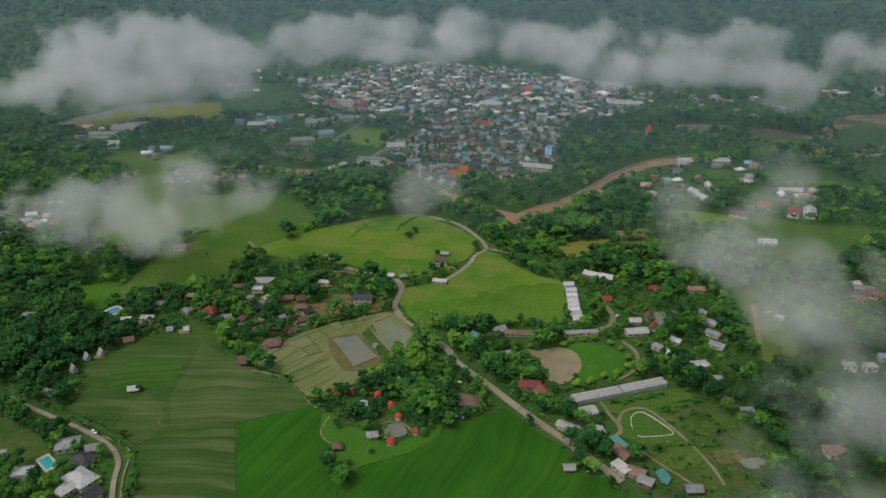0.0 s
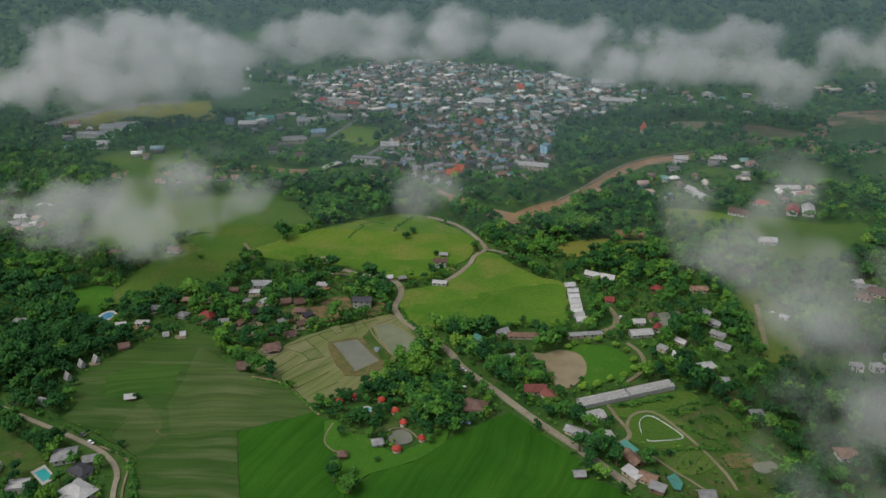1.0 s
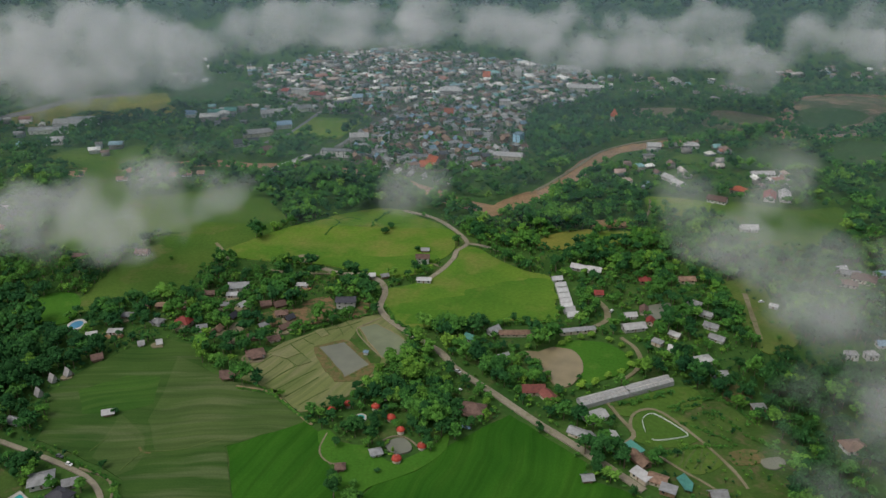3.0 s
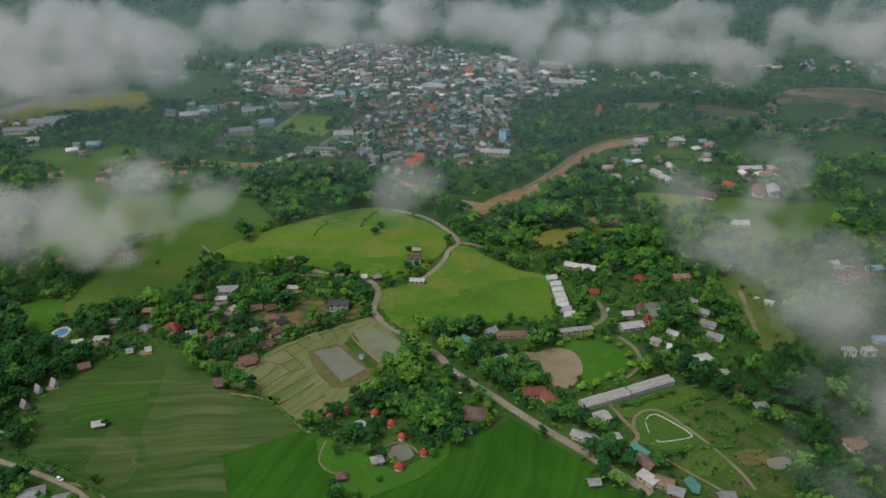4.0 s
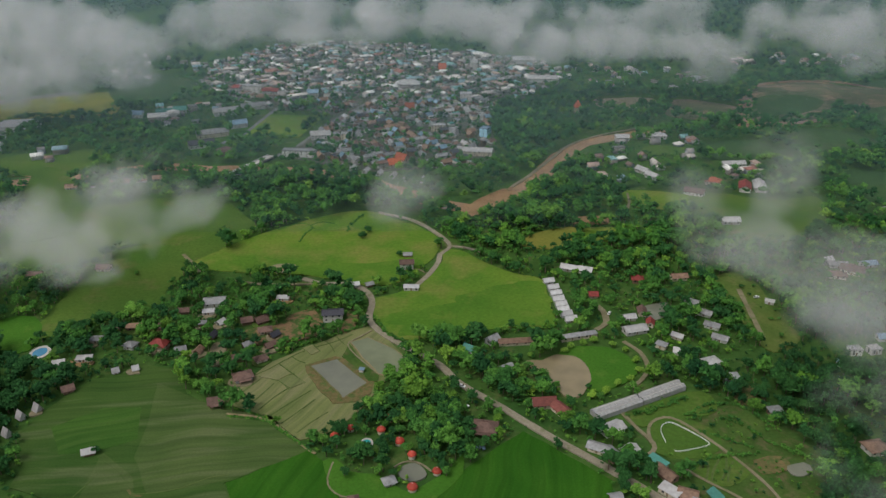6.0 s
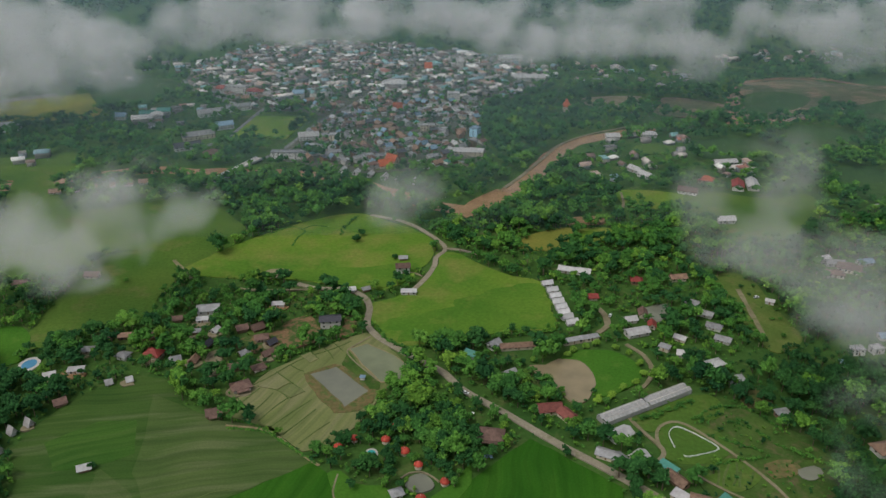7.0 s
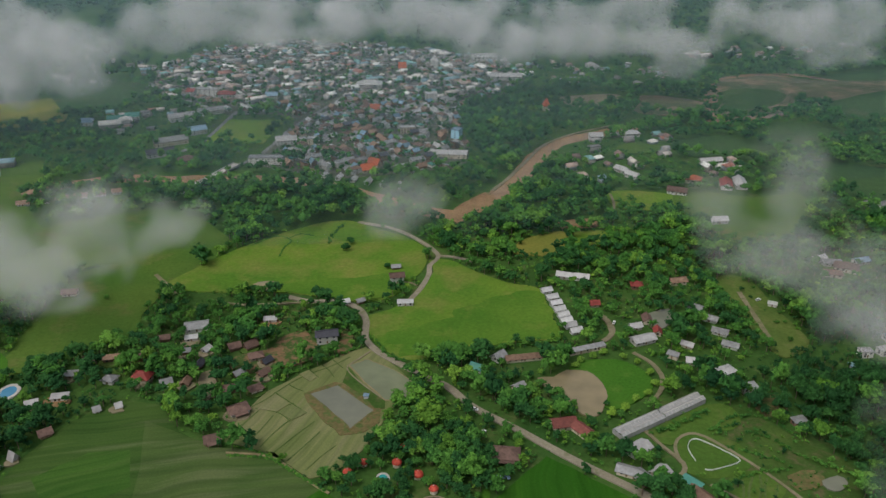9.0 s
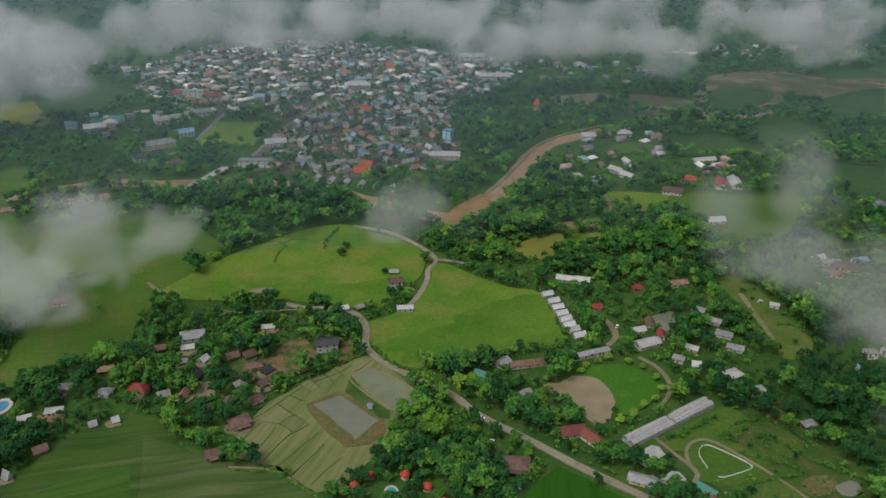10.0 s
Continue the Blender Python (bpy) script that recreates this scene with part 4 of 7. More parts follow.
LEFT_TRACK = [(-269.7, 645.9), (-256.4, 625.8), (-247.8, 611.6)]
ribbon("track", LEFT_TRACK, 3.1, 0.25, DIRT, "short dirt track at the meadow edge", "track", jitter=0.3)
VILLAGE_TRACK = [(-222.4, 599.9), (-197.9, 590.1), (-166.6, 588.5), (-148.9, 589.5)]
ribbon("track", VILLAGE_TRACK, 2.3, 0.25, DIRT, "village lane behind the trees", "track", jitter=0.3)
SOIL_YARD = [(-211.1, 502.3), (-202.4, 501.2), (-198.5, 476.4), (-207.4, 477.6)]
sheet("yard", SOIL_YARD, 0.05, DIRT, "pale bare yard between houses", "yard")
RIVER_ROAD = [(132.1, 782.1), (126.8, 752.6), (113.7, 719.5)]
ribbon("track", RIVER_ROAD, 2.7, 0.25, DIRT, "dirt track between plots", "track", jitter=0.3)
PITCH_ROAD = [(-312, 965), (-292, 1017), (-278, 1112), (-271, 1145)]
ribbon("road", PITCH_ROAD, 6.0, 0.2, ASPHALT, "grey street beside the pitch", jitter=0.1)
BRIDGE_ROAD = [(-249.6, 893.7), (-223, 944), (-208, 995), (-189, 1065), (-163, 1131), (-121, 1238)]
ribbon("road", BRIDGE_ROAD, 5.0, 0.22, ASPHALT, "grey main street into the town", jitter=0.1)
RUNWAY = [(-724, 1061), (-693, 1118), (-676, 1181), (-639, 1211), (-590, 1239)]
ribbon("runway", RUNWAY, 24, 0.3, ASPHALT, "pale concrete runway strip", "runway")
RUNWAY_SPUR = [(-692, 1222), (-706, 1317), (-677, 1335)]
ribbon("runway", RUNWAY_SPUR, 18, 0.3, ASPHALT, "pale concrete taxiway", "runway")
FAR_ROAD = [(725, 1599), (797, 1577), (856, 1518), (941, 1471)]
ribbon("road", FAR_ROAD, 12.5, 0.3, ASPHALT, "distant pale highway", jitter=0.1)
RESORT_PATH = [(-119.9, 381.6), (-121.5, 369.0), (-119.2, 361.2), (-113.5, 356.0), (-108.3, 354.7)]
ribbon("footpath", RESORT_PATH, 0.9, 0.25, DIRT, "thin winding footpath", "path")
RING_PATH = [(-88.0, 376.7), (-83.5, 380.5), (-77.3, 380.9), (-71.6, 376.8), (-68.5, 372.5)]
ribbon("footpath", RING_PATH, 0.8, 0.28, DIRT, "pale paved path curving round a pond", "path")
SOIL_BANK = [(-184.8, 425.1), (-161.6, 419.2), (-145.2, 403.3), (-133.7, 391.6), (-129.9, 388.5)]
ribbon("field_bank", SOIL_BANK, 1.4, 0.4, BUND, "bare earth bank between paddies", "bank", depth=0.9, jitter=0.4)

ROAD_LINES = [(MAIN_ROAD, 6.5), (MEADOW_TRACK, 6), (TRACK_SPUR, 5), (VILLA_ROAD, 6), (FIELD_TRACK, 4.5), (POND_TRACK, 5), (YARD_TRACK, 6), (SHED_TRACK, 5), (RING_TRACK, 4.5),
              (SCRUB_TRACK, 5), (PLOT_TRACK, 3), (LEFT_TRACK, 5), (VILLAGE_TRACK, 4.5), (RIVER_ROAD, 4.5), (PITCH_ROAD, 12), (BRIDGE_ROAD, 10), (RUNWAY, 22), (RUNWAY_SPUR, 16), (FAR_ROAD, 16),
              (RIVER_LINE, 21), (RESORT_PATH, 4), (RING_PATH, 4)]
OPEN = [*[p for p, _, _ in EAST_FIELDS], PADDY_LEFT, RICE_MID, RICE_FRONT, TERRACES, UPPER_MEADOW, RIGHT_MEADOW, LEFT_MEADOW, CLOUD_MEADOW, MUSTARD, MUSTARD_SMALL, POND_LAWN, RING_YARD, GH_GRASS, GARDEN_SOIL, GARDEN_SMALL,
        RED_PATCH, PLOTS, FAR_GREEN, FAR_GREEN_B, FAR_GREEN_C, FLOODPLAIN, FLOOD_GREEN, STADIUM, AIRSTRIP, FIELD_FAR_LEFT, FIELD_LEFT_EDGE, FIELD_LEFT_LOW, PITCH,
        SANDBANK, POND, POND_GREY, POND_GREEN, POND_RIGHT, POND_UP, POND_BR, POND_RESORT, SOIL_YARD, ORCHARD, GARDEN_LEFT, LOW_LEFT, RESORT_LAWN]


LAWN_RIM = [(10, 486), (22, 500), (45, 502), (60, 497), (71, 480), (70, 458), (55, 444), (34, 434), (24, 430), (36, 445), (58, 462), (58, 478), (44, 491), (26, 491)]
BUNGALOW_YARD = [(18, 592), (30, 592), (38, 545), (36, 520), (22, 522)]
OPEN += [LAWN_RIM, BUNGALOW_YARD]
FIELD_SEAM = [(-182, 374), (-163, 374), (-126, 268), (-144, 268)]
OPEN.append(FIELD_SEAM)
BIG_WOODS = [[(-109.2, 435.9), (-96.9, 470.4), (-74.0, 477.0), (-57.0, 454.4), (-48.2, 413.9), (-60.7, 390.5), (-84.3, 405.6), (-100.3, 413.0)], [(-297.3, 836.1), (-228.1, 856.8), (-152.6, 848.4), (-112.6, 803.0), (-114.0, 745.5), (-150.4, 729.8), (-208.9, 700.3), (-248.5, 713.6)], [(15.3, 821.4), (38.4, 794.3), (63.8, 783.2), (128.0, 790.6), (109.8, 733.6), (65.4, 725.8), (15.1, 682.4), (-6.4, 697.1)],
             [(82.2, 525.1), (110.9, 536.5), (83.6, 465.2), (64.5, 461.8), (65.8, 492.5)], [(-398.5, 472.1), (-359.3, 496.9), (-315.0, 484.2), (-307.7, 433.8), (-324.2, 401.6), (-346.0, 398.5)], [(185, 1000), (300, 1060), (330, 1020), (190, 950)], [(28, 1113), (107, 1148), (88, 949), (34.5, 882.0), (15, 925)]]
DENSE = [[(-126.8, 409.3), (-123.2, 416.4), (-101.0, 416.3), (-69.4, 401.4), (-54.0, 379.9), (-62.1, 367.7), (-71.7, 384.8), (-87.2, 385.0), (-100.9, 384.8), (-115.1, 385.8)], [(-65.0, 478.6), (-28.5, 473.9), (-12.2, 419.6), (-24.7, 431.8), (-46.4, 449.8)], [(-36.3, 505.7), (-2.6, 494.9), (4.8, 469.6), (-15.8, 442.2), (-28.5, 473.9)],
         [(-352.9, 546.8), (-284.0, 507.1), (-270.2, 448.5), (-303.7, 418.8)], [(-342.5, 372.0), (-274.6, 342.9), (-258.2, 302.4), (-287.6, 298.2)], [(-21.1, 405.2), (20.1, 430.2), (39.9, 401.9), (19.6, 366.1), (-0.2, 396.2)], [(-236.8, 531.8), (-198.1, 526.7), (-190.6, 438.1), (-209.0, 445.1), (-227.7, 482.9)]]
RIVER_FRONT = [[(-39.2, 707.4), (1.2, 740.8), (29.5, 772.6), (52.7, 813.3), (77.8, 866.0), (101.2, 897.8), (144, 934), (165, 955), (170, 990), (134, 974), (80, 905), (37.7, 818.5), (9.8, 790.2), (-34.3, 745.4)], [(-346.2, 892.0), (-245.5, 878.9), (-239.4, 830.2), (-334.7, 842.5)]]


# ---- bunds in the terraces ----
def bunds(poly, angle, spacing, holes, name, label, bend=6.0, width=0.75, mat=PADDY_EDGE):
    """Low earth ridges across a field, cut off at its edge and at ponds."""
    a = radians(angle)
    u, v = np.array([math.cos(a), math.sin(a)]), np.array([-math.sin(a), math.cos(a)])
    P = np.array(poly)
    c = P.mean(0)
    reach = np.max(np.hypot(*(P - c).T))
    at = -reach
    while at < reach:
        at += spacing * rng.uniform(0.7, 1.35)
        run = []
        for s in np.arange(-reach, reach, 3.0):
            q = c + u * s + v * (at + bend * math.sin(s * 0.03 + at * 0.02) + 0.8 * math.sin(s * 0.2 + at))
            ok = inside(q[None], poly)[0] and not any(inside(q[None], h)[0] for h in holes)
            if ok:
                run.append(tuple(q))
            if (not ok or s + 3.0 >= reach) and run:
                if len(run) > 3:
                    ribbon(name, run[::2] + ([run[-1]] if len(run) % 2 == 0 else []), width, 0.22, mat, label, "bund", depth=0.6, crown=0.12, jitter=0.4)
                run = []


bunds(VEG_PLOT, 62, 4.0, [], "crop_row", "low green crop row", 0.5, 1.2, PADDY_LINE)
for line in ([(-183.7, 440.9), (-178.3, 449.7), (-171.8, 460.6)],
             [(-175.3, 431.3), (-169.1, 442.0), (-163.1, 455.3)],
             [(-167.4, 428.2), (-160.3, 440.9), (-150.2, 454.2)],
             [(-160.2, 422.1), (-150.5, 434.5), (-139.5, 447.4)],
             [(-152.3, 415.2), (-144.2, 426.2), (-136.3, 437.7)],
             [(-142.6, 406.6), (-135.5, 416.2), (-127.3, 425.2)],
             [(-133.9, 400.3), (-126.5, 412.4)],
             [(-164.2, 477.9), (-153.5, 465.8), (-144.3, 455.2)],
             [(-173.6, 463.0), (-160.3, 457.6), (-153.0, 448.5)],
             [(-161.8, 458.8), (-157.0, 463.4), (-152.2, 465.8)],
             [(-156.9, 485.5), (-151.3, 479.9), (-147.3, 477.5)],
             [(-151.9, 495.9), (-143.9, 488.0)],
             [(-145.0, 499.9), (-138.9, 490.6)],
             [(-138.2, 505.3), (-132.8, 497.9), (-129.8, 490.0)],
             [(-131.4, 510.6), (-124.3, 499.5)],
             [(-180.5, 461), (-170, 470), (-157, 485), (-147, 494), (-131, 503), (-120, 512)]):
    ribbon("bund", line, 0.65, 0.16, PADDY_LINE, "low grassy bund between rice terraces", "bund", depth=0.6, crown=0.08, jitter=0.5)
TERRACE_PLOTS = ([(-172.5, 462.0), (-163.8, 476.0), (-154.5, 465.8), (-161.0, 458.5)], [(-160.0, 457.8), (-153.5, 464.6), (-145.0, 455.0), (-152.0, 449.5)],
                 [(-150.6, 495.2), (-145.4, 499.0), (-139.5, 490.8), (-144.0, 487.0)])
for k, plot in enumerate(TERRACE_PLOTS):
    sheet("terrace_plot", plot, 0.05, (PALE_DRY, PALE_WET)[k % 2 == 1], "small terrace plot of another tone", wobble=0.5)
for line in ([(-217.2, 360.2), (-206.4, 360.7), (-193.7, 363.9), (-181.8, 371.0), (-172.0, 373.0)], [(-245.1, 358.6), (-240.6, 371.2)], [(-216.6, 360.3), (-220.2, 349.5), (-222.0, 343.3)]):
    ribbon("bund", line, 0.6, 0.14, PADDY_LINE, "thin grassy bund in a rice paddy", "bund", depth=0.6, crown=0.08, jitter=0.6)
ribbon("wheel_track", [(-243.6, 390.6), (-231.2, 380.4), (-222.1, 371.5), (-218.3, 361.2)], 3.4, 0.06, PADDY_LIGHT, "pale trodden track to the paddy hut", "track", depth=0.4, jitter=0.5)
ribbon("wheel_track", [(-219.8, 363.5), (-216.5, 359.6), (-211.5, 358.6)], 1.5, 0.1, SOIL_BROWN, "bare muddy spot where paddy tracks meet", "track", depth=0.4, jitter=0.6)


def bank_ring(poly, width, z, label, mat):
    ring = rounded(poly, 4.0, 0.3)
    line = [tuple(q) for q in ring] + [tuple(ring[0])]
    ribbon("pond_bank", line, width, z, mat, label, "bank", depth=1.2, crown=0.2, jitter=0.3)


bank_ring(POND_GREY, 1.7, 0.4, "raised brown earth bank round the fish pond", SOIL_BROWN)
bank_ring(POND_GREEN, 0.9, 0.3, "low earth bank round the flooded plot", BUND)

# ---- buildings ----
SITES = []      # x, y, half-size: kept clear of trees
ROOF_WORDS = {R_GREY: "grey sheet-metal", R_PALE: "pale sheet-metal", R_WHITE: "white sheet-metal", R_BROWN: "brown tiled", R_DARK: "dark slate", R_RED: "red tiled", R_MAROON: "maroon tiled", R_RUST: "rusty sheet-metal",
              R_ORANGE: "orange tiled", R_TEAL: "teal sheet-metal", R_BLUE: "blue sheet-metal", TARP: "grey film"}
WALL_WORDS = {WALL_WHITE: "white rendered walls", WALL_CREAM: "cream rendered walls", WALL_WOOD: "weathered wooden walls", WALL_BLUE: "pale blue walls"}


def put(x, y, turn, w, d, h, style, rise, roof, wall=WALL_WHITE, storeys=1, name="house", extra="", group="", porch=False, windows=True):
    shape = {"gable": "gabled", "hip": "hipped", "lean": "sloping", "flat": "flat"}[style]
    label = f"{ROOF_WORDS[roof]} {shape} roof over {WALL_WORDS[wall]}{', ' + extra if extra else ''}"
    k = 0.84 if max(w, d) < 20 else 0.82
    w, d, h, rise = w * k, d * k, max(2.3, h * 0.8), rise * k * 1.15
    SITES.append((x, y, max(w, d) / 2 + 0.5))
    return house(name, label, pose(x, y, 0, 0, 0, turn), w, d, h, style, rise, roof, wall, storeys, name.replace("_", " ") if name != "house" else "house", group, windows, porch)


# village on the left of the lane
put(-182.6, 460.3, 25, 12, 9, 3.6, "hip", 2.6, R_BROWN, WALL_WHITE, porch=True, extra="beside the terraces")
put(-193.3, 434.8, 15, 9, 7, 3.4, "gable", 2.2, R_BROWN, WALL_WOOD, porch=True, extra="at the paddy edge")
put(-244.6, 499.1, -15, 12, 9.5, 4.2, "hip", 3.4, R_RED, WALL_CREAM, extra="among garden trees")
put(-135.2, 534.0, 4, 16, 10, 7.0, "gable", 1.6, R_DARK, WALL_WHITE, 2, extra="two storeys high")
put(-211.9, 528.5, 60, 6, 5, 3.0, "gable", 1.6, R_PALE)
put(-194.4, 530.2, 20, 8, 6.5, 3.2, "gable", 2.0, R_BROWN, WALL_WOOD)
put(-184.2, 530.2, 35, 9, 7, 3.4, "gable", 2.4, R_BROWN, WALL_WOOD)
put(-179.2, 516.5, 15, 9, 7, 3.2, "hip", 2.2, R_BROWN, WALL_CREAM)
put(-172.2, 510.6, 50, 7, 5.5, 3.0, "gable", 1.8, R_DARK, WALL_WOOD)
put(-187.6, 498.7, 40, 7, 5, 3.0, "gable", 1.6, R_GREY, WALL_WOOD)
put(-172.6, 497.3, 45, 8, 6, 3.0, "gable", 1.8, R_BROWN, WALL_WOOD)
put(-190.3, 482.4, 10, 8, 6, 3.0, "hip", 2.0, R_BROWN, WALL_WOOD)
put(-175.4, 480.5, 30, 8, 6, 3.0, "hip", 2.0, R_BROWN, WALL_CREAM)
put(-254.0, 524.4, 0, 10, 8, 3.4, "gable", 2.6, R_BROWN, WALL_WOOD)
put(-269.4, 523.2, 8, 11, 5, 3.0, "lean", 1.0, R_RUST, WALL_WOOD)
put(-282.5, 522.4, 8, 9, 5, 3.0, "lean", 1.0, R_BROWN, WALL_WOOD)
put(-289.0, 507.7, 0, 7, 6, 3.0, "hip", 1.8, R_GREY, WALL_CREAM)
put(-263.9, 499.9, -20, 8, 7, 3.0, "hip", 2.0, R_GREY, WALL_WHITE)
put(-287.5, 483.7, 5, 11, 5, 2.8, "lean", 0.8, R_PALE)
put(-223.1, 558.8, 8, 17, 12, 3.6, "gable", 2.2, R_GREY, WALL_WHITE, extra="a large open hall")
put(-223.9, 543.4, 8, 9, 5, 2.8, "lean", 0.7, R_PALE)
put(-229.6, 493.1, 20, 7, 6, 3.0, "gable", 1.8, R_GREY)
put(-217.8, 491.6, 80, 7, 5, 3.0, "gable", 1.8, R_RUST, WALL_WOOD)
put(-213.4, 511.0, 70, 7, 5, 3.0, "gable", 2.0, R_DARK, WALL_WOOD)
put(-174.6, 562.9, 0, 10, 5, 2.8, "lean", 0.7, R_PALE)
put(-241.6, 545.7, 10, 7, 5, 3.0, "gable", 1.6, R_BROWN, WALL_WOOD)
put(-224.0, 526.8, 5, 6, 5, 2.8, "lean", 0.7, R_GREY, WALL_WOOD)
put(-284.4, 450.3, 30, 7, 6, 3.0, "gable", 2.0, R_BROWN, WALL_WOOD)
put(-301.7, 479.3, 20, 7, 5, 3.0, "gable", 1.6, R_PALE)
put(-262.9, 469.2, 25, 3.4, 3, 2.6, "gable", 1.6, R_PALE)
put(-251.5, 471.7, 25, 3, 2.6, 2.4, "gable", 1.6, R_PALE)
for t_, gx_, gy_ in (("beside the paddy", *[-299.9, 424.1]), ("under trees", *[-293.7, 431.1]),
                     ("by the wood", *[-300.3, 408.6])):
    put(gx_, gy_, -35, 4.2, 3.6, 1.0, "gable", 2.9, R_PALE, name="tent_house", extra=t_, windows=False)
put(-317.8, 379.4, -70, 4, 3.6, 2.4, "gable", 3.6, R_PALE, name="tent_house", extra="tall and narrow")
put(-299.6, 380.7, -20, 7, 5, 2.8, "gable", 1.6, R_GREY)
# huts in the fields
put(-249.8, 391.7, 20, 6.5, 4.5, 2.6, "gable", 1.5, R_PALE, WALL_WOOD, name="field_hut", extra="alone in the paddy")
put(-124.4, 583.0, 12, 8, 5, 3.4, "gable", 1.4, R_WHITE, WALL_WHITE, name="shelter", extra="by the lane")
put(-112.9, 584.0, 25, 6, 4, 2.4, "gable", 1.2, R_GREY, WALL_WOOD, name="shelter")
put(-84.6, 637.3, 0, 7, 4.5, 2.6, "gable", 1.3, R_GREY, WALL_WOOD, name="shelter", extra="in the meadow")
put(-85.0, 614.5, 4, 12, 8, 7.0, "gable", 1.9, R_BROWN, WALL_WHITE, 2, extra="in the meadow")
put(-81.0, 577.4, -3, 13, 5, 2.8, "lean", 0.8, R_WHITE, WALL_WHITE, name="shed", extra="at the track's end")
put(-110.6, 466.1, -15, 3, 2.2, 1.8, "lean", 0.3, R_BLUE, WALL_WHITE, name="pump_shed", windows=False)
put(-90.0, 364.1, 20, 6, 5, 2.4, "hip", 1.8, R_GREY, WALL_WHITE, name="garden_hut", extra="beside the resort pond")
put(-107.0, 351.1, 10, 4.5, 4.5, 2.4, "hip", 2.2, R_BROWN, WALL_WOOD, name="garden_hut", extra="on the resort lawn")
put(21.0, 349.9, 10, 6, 5, 2.2, "gable", 1.2, R_GREY, WALL_WOOD, name="field_hut", extra="at the road edge")
# resort bungalows by the meadow, in a row
for gx_, gy_ in ([23.5, 586.0], [25.3, 575.3], [25.8, 566.0], [26.2, 557.0], [26.8, 549.0], [27.0, 541.3], [28.2, 534.3], [30.2, 526.7]):
    put(gx_, gy_, 14, 8.6, 4.8, 2.8, "gable", 1.6, R_WHITE, WALL_WHITE, name="bungalow", group="row of white bungalows", extra="in a row")
put(43.2, 608.1, -25, 14, 7, 3.4, "gable", 2.0, R_PALE)
put(55.1, 603.8, -20, 12, 7, 3.4, "gable", 2.0, R_PALE)
put(53.1, 562.5, 0, 7, 6, 3.0, "gable", 1.8, R_RED, WALL_CREAM)
put(92.1, 586.0, -10, 9, 7, 3.6, "hip", 2.6, R_RED, WALL_WOOD)
put(125.2, 590.0, 5, 14, 8, 3.4, "gable", 1.8, R_RUST, WALL_CREAM)
put(70.9, 510.7, 15, 18, 9, 3.6, "gable", 1.8, R_PALE, WALL_WHITE)
put(71.5, 528.0, 10, 9, 6, 3.2, "gable", 1.5, R_PALE)
put(82.6, 536.3, 80, 10, 6, 3.2, "gable", 2.0, R_BROWN, WALL_CREAM)
put(84.0, 519.7, 75, 8, 5, 3.2, "gable", 1.8, R_RED, WALL_CREAM)
put(26.3, 502.2, 15, 17, 4, 2.6, "lean", 0.8, R_GREY, WALL_CREAM, name="long_shed")
put(38.8, 505.3, 15, 12, 4, 2.6, "lean", 0.8, R_GREY, WALL_CREAM, name="long_shed")
put(-26.6, 499.9, 40, 9, 7, 3.6, "gable", 2.2, R_GREY)
put(-42.0, 489.4, -40, 9, 6, 3.2, "gable", 1.8, R_TEAL, WALL_WHITE)
put(-10.9, 497.9, 4, 28, 6, 3.0, "gable", 1.4, R_RUST, WALL_CREAM, name="long_shed", extra="beside the lane")
put(-20.7, 466.0, 30, 8, 6, 3.2, "gable", 1.8, R_GREY, WALL_CREAM)
put(-2.7, 428.9, 5, 15, 9, 3.6, "gable", 2.4, R_MAROON, WALL_CREAM, extra="by the pond")
put(6.3, 422.0, -60, 12, 8, 3.4, "gable", 2.2, R_MAROON, WALL_CREAM, extra="by the pond")
put(-38.8, 405.9, -12, 15, 11, 3.8, "hip", 3.4, R_BROWN, WALL_WOOD, extra="with a broad veranda", porch=True)
put(31.2, 403.8, 28, 15, 9, 3.2, "gable", 1.5, R_PALE, WALL_WHITE, name="shed", extra="next to the greenhouse")
put(20.3, 387.6, -30, 12, 7, 3.2, "gable", 1.5, R_GREY, WALL_CREAM)
put(26.4, 381.9, -60, 11, 8, 3.2, "gable", 1.6, R_GREY, WALL_WOOD)
put(36.4, 384.3, 35, 9, 8, 3.4, "gable", 1.6, R_PALE, WALL_CREAM)
put(50.5, 366.4, -60, 14, 7, 3.2, "gable", 1.8, R_RUST, WALL_WOOD)
put(48.7, 352.9, -50, 12, 6, 3.2, "lean", 1.2, R_PALE, WALL_CREAM)
put(56.8, 350.7, -25, 10, 8, 3.2, "gable", 1.8, R_RUST, WALL_CREAM)
put(60.5, 342.9, -25, 9, 6, 3.0, "lean", 1.0, R_GREY, WALL_WOOD)
shade_net = thing("shade_net", "sagging teal nursery net stretched over low posts", "net")
net_ring = [(66.4, 352.5), (71.3, 356.4), (74.4, 348.8), (72.1, 342.3), (68.8, 343.4)]
net_mid = (70.6, 348.7)
part("net", mesh_of("net", [(*net_mid, 1.2)] + [(x, y, 1.8) for x, y in net_ring] + [(*net_mid, 1.15)] + [(x, y, 1.75) for x, y in net_ring],
                    [(0, 1 + (i + 1) % 5, 1 + i) for i in range(5)] + [(6, 7 + i, 7 + (i + 1) % 5) for i in range(5)], R_TEAL), shade_net)
for x, y in net_ring:
    part("post", mesh_of("post", *box(-0.06, 0.06, -0.06, 0.06, -0.4, 1.85), STEEL), shade_net).location = (x, y, 0)
SITES.append((*net_mid, 6.0))
put(49.0, 375.4, -55, 12, 5, 2.8, "lean", 0.7, R_TEAL, WALL_CREAM, name="shed")
put(84.6, 341.0, 10, 9, 6, 3.0, "gable", 1.6, R_GREY, WALL_WOOD)
